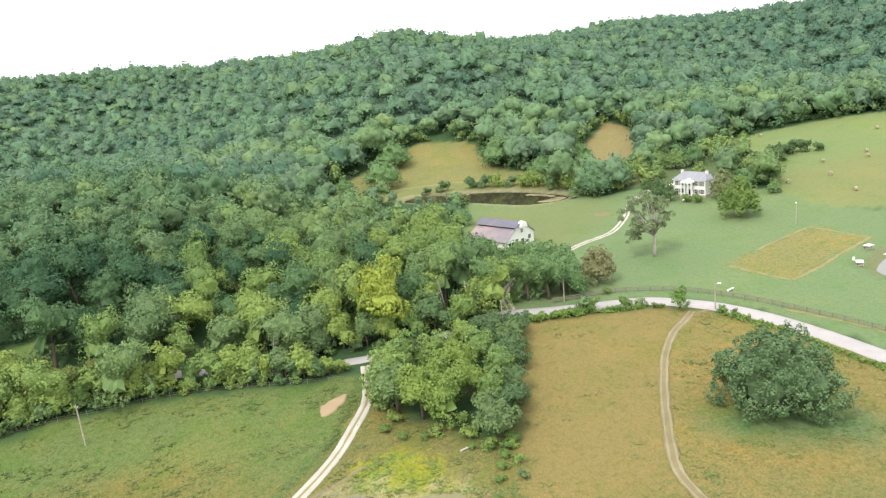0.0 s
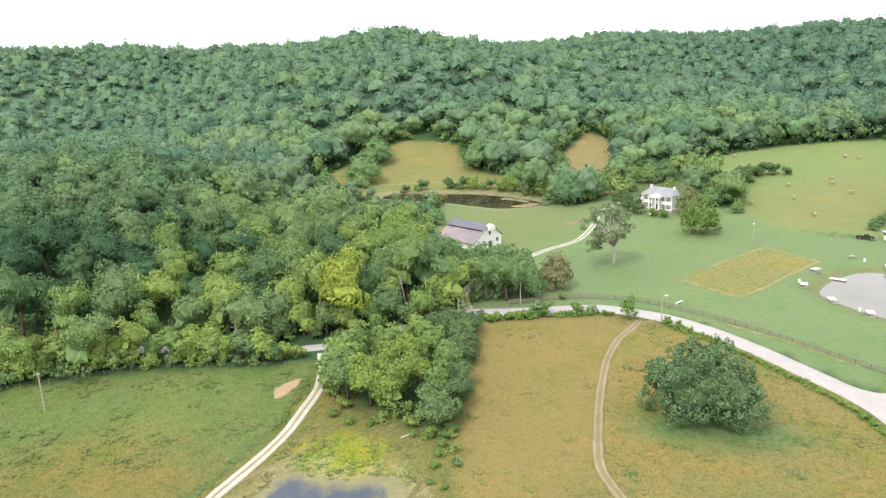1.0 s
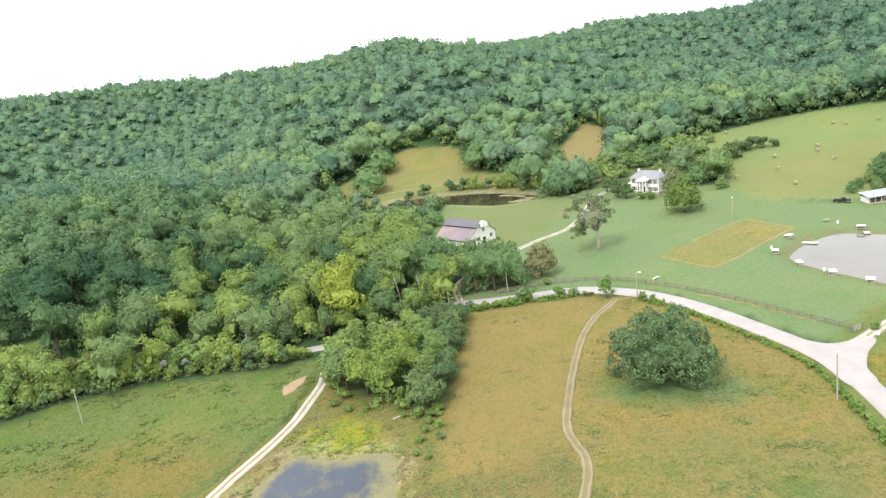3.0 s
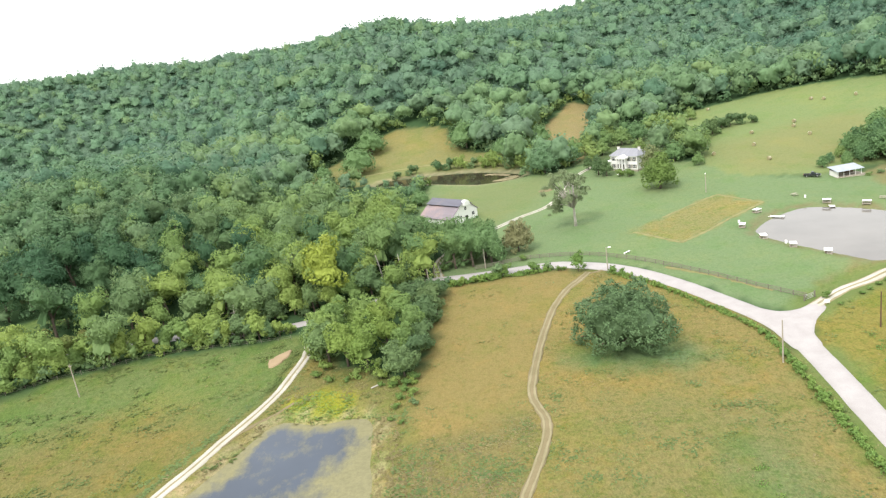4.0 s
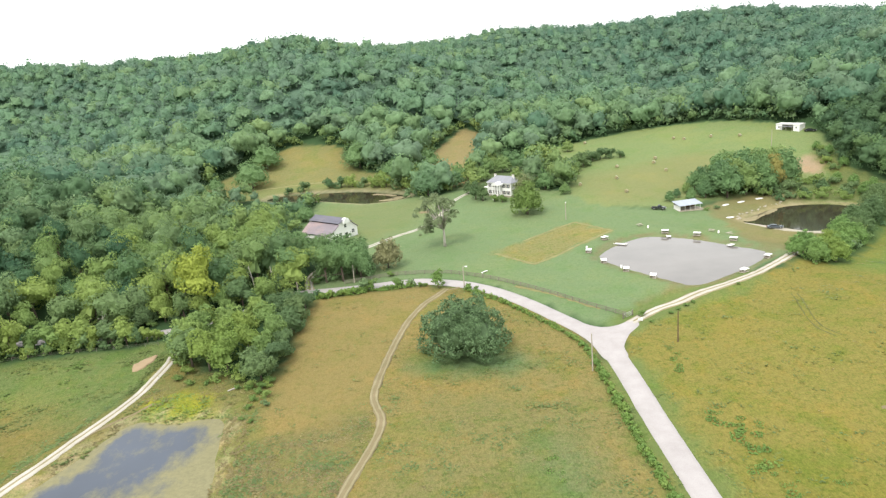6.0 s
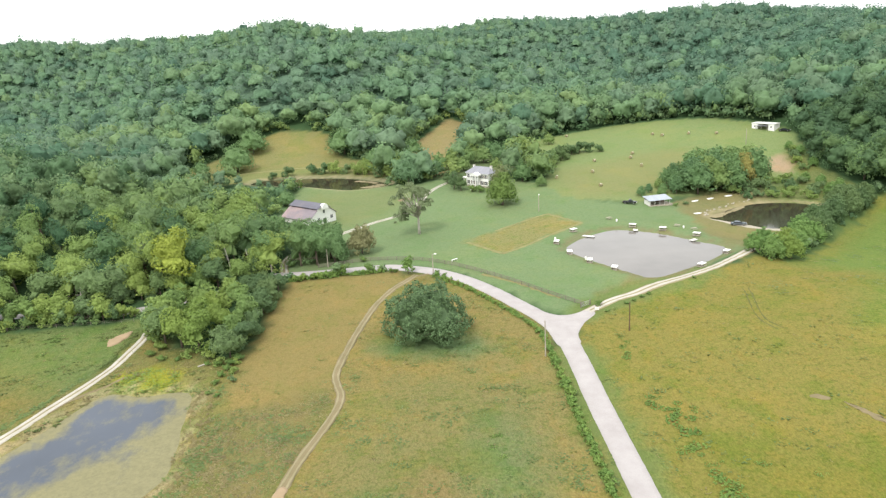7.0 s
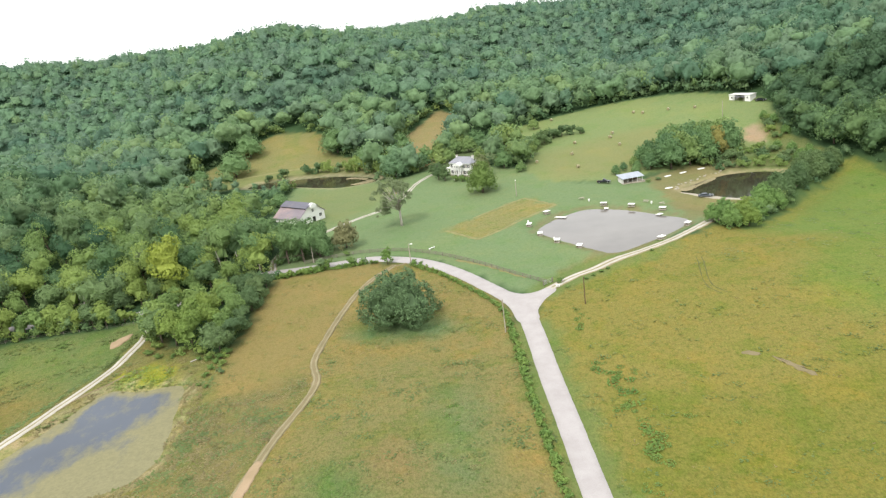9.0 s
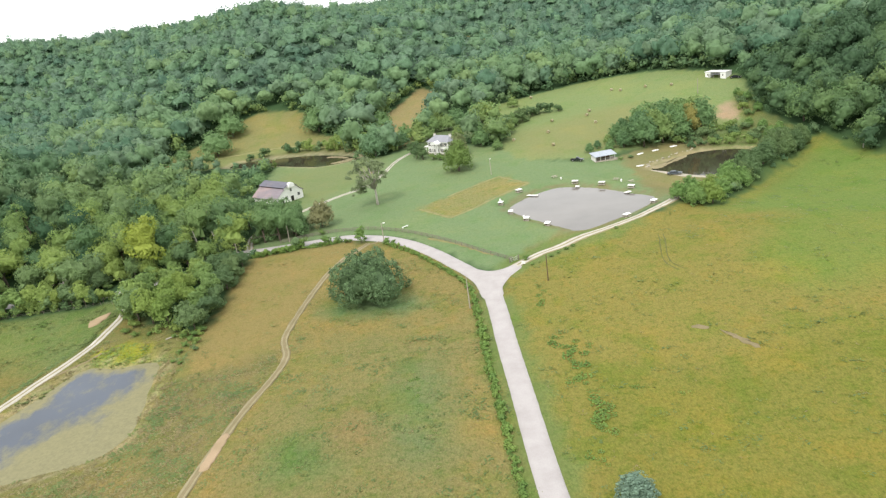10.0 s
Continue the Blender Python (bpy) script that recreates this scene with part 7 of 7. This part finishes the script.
def dock(x, y, turn, length, label):
    d = new("dock")
    n = int(length / 0.3)
    for k in range(n):
        part("plank", slab((-0.85, k * 0.3 + 0.01, 0.3), (0.85, k * 0.3 + 0.28, 0.36)), M_CREAM, d)
    for y0 in (0.4, length - 0.4):
        for x0 in (-0.75, 0.75):
            bar("pile", (x0, y0, -1.4), (x0, y0, 0.6), 0.08, M_POLE, d)
    d.matrix_basis = pose(x, y, 5.6, 0, 0, turn)
    return tagged(d, label, "dock")


dock(114.2, 189.6, -125, 4.6, "small white plank dock reaching into the pond")
dock(135.0, 193.0, 160, 3.0, "small plank dock at the pond's edge")
dock(149.6, 174.4, 120, 3.0, "low plank dock at the pond's edge")


def rowing_boat():
    """A shallow flat-bottomed boat lying keel up."""
    b = new("boat")
    bm = bmesh.new()
    rows = []
    for x, w, h in ((-1.8, 0.5, 0.26), (-0.9, 0.6, 0.3), (0.3, 0.62, 0.3), (1.2, 0.46, 0.26), (1.8, 0.12, 0.14)):
        rows.append([bm.verts.new((x, s * w * k, z)) for s, k, z in ((-1, 1.0, 0.0), (-1, 0.8, h), (1, 0.8, h), (1, 1.0, 0.0))])
    for a, c in zip(rows[:-1], rows[1:]):
        for i in range(3):
            bm.faces.new((a[i], a[i + 1], c[i + 1], c[i]))
    bm.faces.new(rows[0][::-1])
    bm.faces.new(rows[-1])
    bmesh.ops.recalc_face_normals(bm, faces=bm.faces)
    part("hull", bm, M_WHITE, b)
    part("keel", slab((-1.7, -0.04, 0.25), (0.9, 0.04, 0.34)), M_CREAM, b)
    return tagged(b, "white flat-bottomed boat lying upturned on the grass", "boat", "boats by the dark pond")


first = rowing_boat()
for k, (x, y, turn) in enumerate(((166.2, 210.6, 10), (172.0, 226.0, 25), (180.0, 229.2, 20), (189.5, 232.6, 12))):
    m = pose(x, y, height(x, y) + 0.02, 0, 0, turn)
    if k == 0:
        first.matrix_basis = m
    else:
        copy_thing(first, m)


# hay
def bale():
    b = new("hay_bale")
    rim, n = [], 20
    r = random.Random(4)
    v, f = tube([(-0.62, 0, 0.74), (-0.56, 0, 0.74), (0, 0, 0.74), (0.56, 0, 0.74), (0.62, 0, 0.74)], [0.68, 0.75, 0.76, 0.75, 0.68], n)
    mesh_object("roll", [Vector(p) * (1 + r.uniform(-0.012, 0.012)) for p in v], f, M_HAY, b)
    for x in (-0.35, 0.0, 0.35):
        mesh_object("twine", *tube([(x - 0.012, 0, 0.74), (x + 0.012, 0, 0.74)], [0.775, 0.775], n), M_CREAM, b)
    return tagged(b, "round straw-coloured hay bale on the mown field", "hay bale", "hay bales on the hayfield")


first = bale()
for k, (x, y, turn) in enumerate(((149.9, 293.4, 20), (142.9, 273.2, 50), (124.7, 268.5, 80), (194.4, 332.7, 10), (197.8, 327.3, 35), (210.3, 322.0, 60), (221.9, 313.9, 5), (168.4, 293.7, 45), (168.4, 278.5, 70), (153.9, 362, 30), (139.8, 250.5, 15), (171.9, 301, 25), (205.0, 283.0, 40))):
    m = pose(x, y, height(x, y) - 0.05, 0, 0, turn)
    if k == 0:
        first.matrix_basis = m
    else:
        copy_thing(first, m)


def vehicle(name, paint, label, pickup):
    """A car along x, its nose to +x."""
    c = new(name)
    bm = bmesh.new()
    low, belt, roof = (0.45, 1.05, 1.78) if pickup else (0.34, 0.92, 1.42)
    side = [(-2.7, low), (2.6, low), (2.7, belt - 0.25), (2.5, belt - 0.08), (1.35, belt + 0.02), (-2.65, belt), (-2.75, 0.75)]
    prism([(x, z) for x, z in side], -0.95, 0.95, bm)
    bmesh.ops.bevel(bm, geom=list(bm.edges), offset=0.07, segments=2, affect="EDGES")
    body = part("body", bm, paint, c, smooth=False)
    back, rake = (-0.55, 0.25) if pickup else (-2.0, 0.75)
    cab = prism([(back, belt), (1.25, belt), (0.4, roof), (back + rake, roof)], -0.82, 0.82)
    bmesh.ops.bevel(cab, geom=list(cab.edges), offset=0.06, segments=2, affect="EDGES")
    part("cab", cab, paint, c)
    part("windscreen", prism([(1.18, belt + 0.1), (1.24, belt + 0.1), (0.47, roof - 0.08), (0.41, roof - 0.08)], -0.72, 0.72), M_GLASS, c)
    for s in (-1, 1):
        part("side_window", prism([(back + 0.2, belt + 0.08), (0.95, belt + 0.08), (0.32, roof - 0.12), (back + rake + 0.07, roof - 0.12)], s * 0.825 - 0.01, s * 0.825 + 0.01), M_GLASS, c)
        part("headlight", slab((2.6, s * 0.7 - 0.15, 0.72), (2.73, s * 0.7 + 0.15, 0.88), 0.02), M_CHROME, c)
        part("tail_light", slab((-2.79, s * 0.78 - 0.08, 0.75), (-2.7, s * 0.78 + 0.08, 1.0), 0.01), M_RED, c)
        for x in (-1.7, 1.7):
            w = mesh_object("wheel", *tube([(x, s * 0.72, 0.38), (x, s * 0.97, 0.38)], [0.38, 0.38], 16), M_TYRE, c)
            mesh_object("rim", *tube([(x, s * 0.955, 0.38), (x, s * 0.985, 0.38)], [0.22, 0.2], 12), M_CHROME, w)
    if pickup:
        part("load_bed", slab((-2.5, -0.75, belt - 0.02), (-0.7, 0.75, belt + 0.03)), M_DARK, c, "open load bed")
    part("bumper", slab((2.62, -0.9, 0.48), (2.8, 0.9, 0.66), 0.03), M_CHROME, c)
    return tagged(c, label, "car")


for name, paint, label, pickup, x, y, turn in (
    ("pickup_truck", M_CARBLACK, "black pickup truck parked on the grass by the shed", True, 143.4, 223.4, -28),
    ("car", M_CARGREY, "dark grey car parked on the gravel shore", False, 172.6, 190.4, -22),
    ("car", M_CARBLACK, "dark car parked beside the hill barn", False, 250.0, 297.6, -40)):
    v = vehicle(name, paint, label, pickup)
    v.matrix_basis = pose(x, y, height(x, y) + 0.1, 0, 0, turn)

# roadside box and odds and ends
box = new("roadside_box")
part("board", slab((-0.9, -0.08, 0.5), (0.9, 0.08, 1.75), 0.03), M_WHITE, box, "blank white sign board")
for x in (-0.75, 0.75):
    part("post", slab((x - 0.07, 0.085, -0.4), (x + 0.07, 0.2, 1.8)), M_POLE, box)
part("panel", slab((-0.6, -0.1, 0.8), (0.6, -0.082, 1.5)), M_CREAM, box)
box.matrix_basis = pose(98.8, 121.7, height(98.8, 121.7), 0, 0, -20) @ Matrix.Scale(0.62, 4)
tagged(box, "white roadside sign board on short posts", "sign")


def rock(seed):
    r = np.random.RandomState(seed)
    v = ICO_V * (1, 0.75, 0.5) * r.uniform(0.75, 1.25, (12, 1))
    ob = mesh_object("rock", v, [list(f) for f in ICO_F], M_STONE)
    return tagged(ob, "pale weathered rock on the pond bank", "rock", "rocks round the dark pond")


first = rock(3)
shore = rounded([(169, 209), (173, 213), (178, 216.5), (184, 220), (190, 223.5), (196, 225.5)], False, 1.3)
for k, (x, y) in enumerate(shore):
    x, y = x + rng.uniform(-1.5, 1.0), y + rng.uniform(-0.5, 2.0)
    s = rng.uniform(0.25, 0.75)
    m = Matrix.LocRotScale((x, y, height(x, y) + 0.05), Euler((0, 0, rng.uniform(0, 6))), (s, s, s))
    if k == 0:
        first.matrix_basis = pose(x, y, height(x, y) + 0.05)
    else:
        copy_thing(first, m)
ob_log = new("log")
mesh_object("stem", *tube([(-1.6, 0, 0.15), (0, 0.1, 0.2), (1.6, 0, 0.15)], [0.16, 0.18, 0.12], 8), M_DEAD, ob_log)
mesh_object("branch", *tube([(0.4, 0.05, 0.25), (0.9, 0.6, 0.5)], [0.07, 0.03], 6), M_DEAD, ob_log)
ob_log.matrix_basis = pose(-2.4, 114.6, height(-2.4, 114.6), 0, 0, 30)
tagged(ob_log, "pale fallen log in the scrub", "log")

bench = new("bench")
part("seat", slab((-1.4, -0.25, 0.4), (1.4, 0.25, 0.47), 0.02), M_WHITE, bench)
for x in (-1.1, 1.1):
    part("leg", slab((x - 0.06, -0.2, -0.1), (x + 0.06, 0.2, 0.4)), M_CREAM, bench)
bench.matrix_basis = pose(66.4, 173.1, height(66.4, 173.1), 0, 0, 40)
tagged(bench, "long white bench on the lawn", "bench")
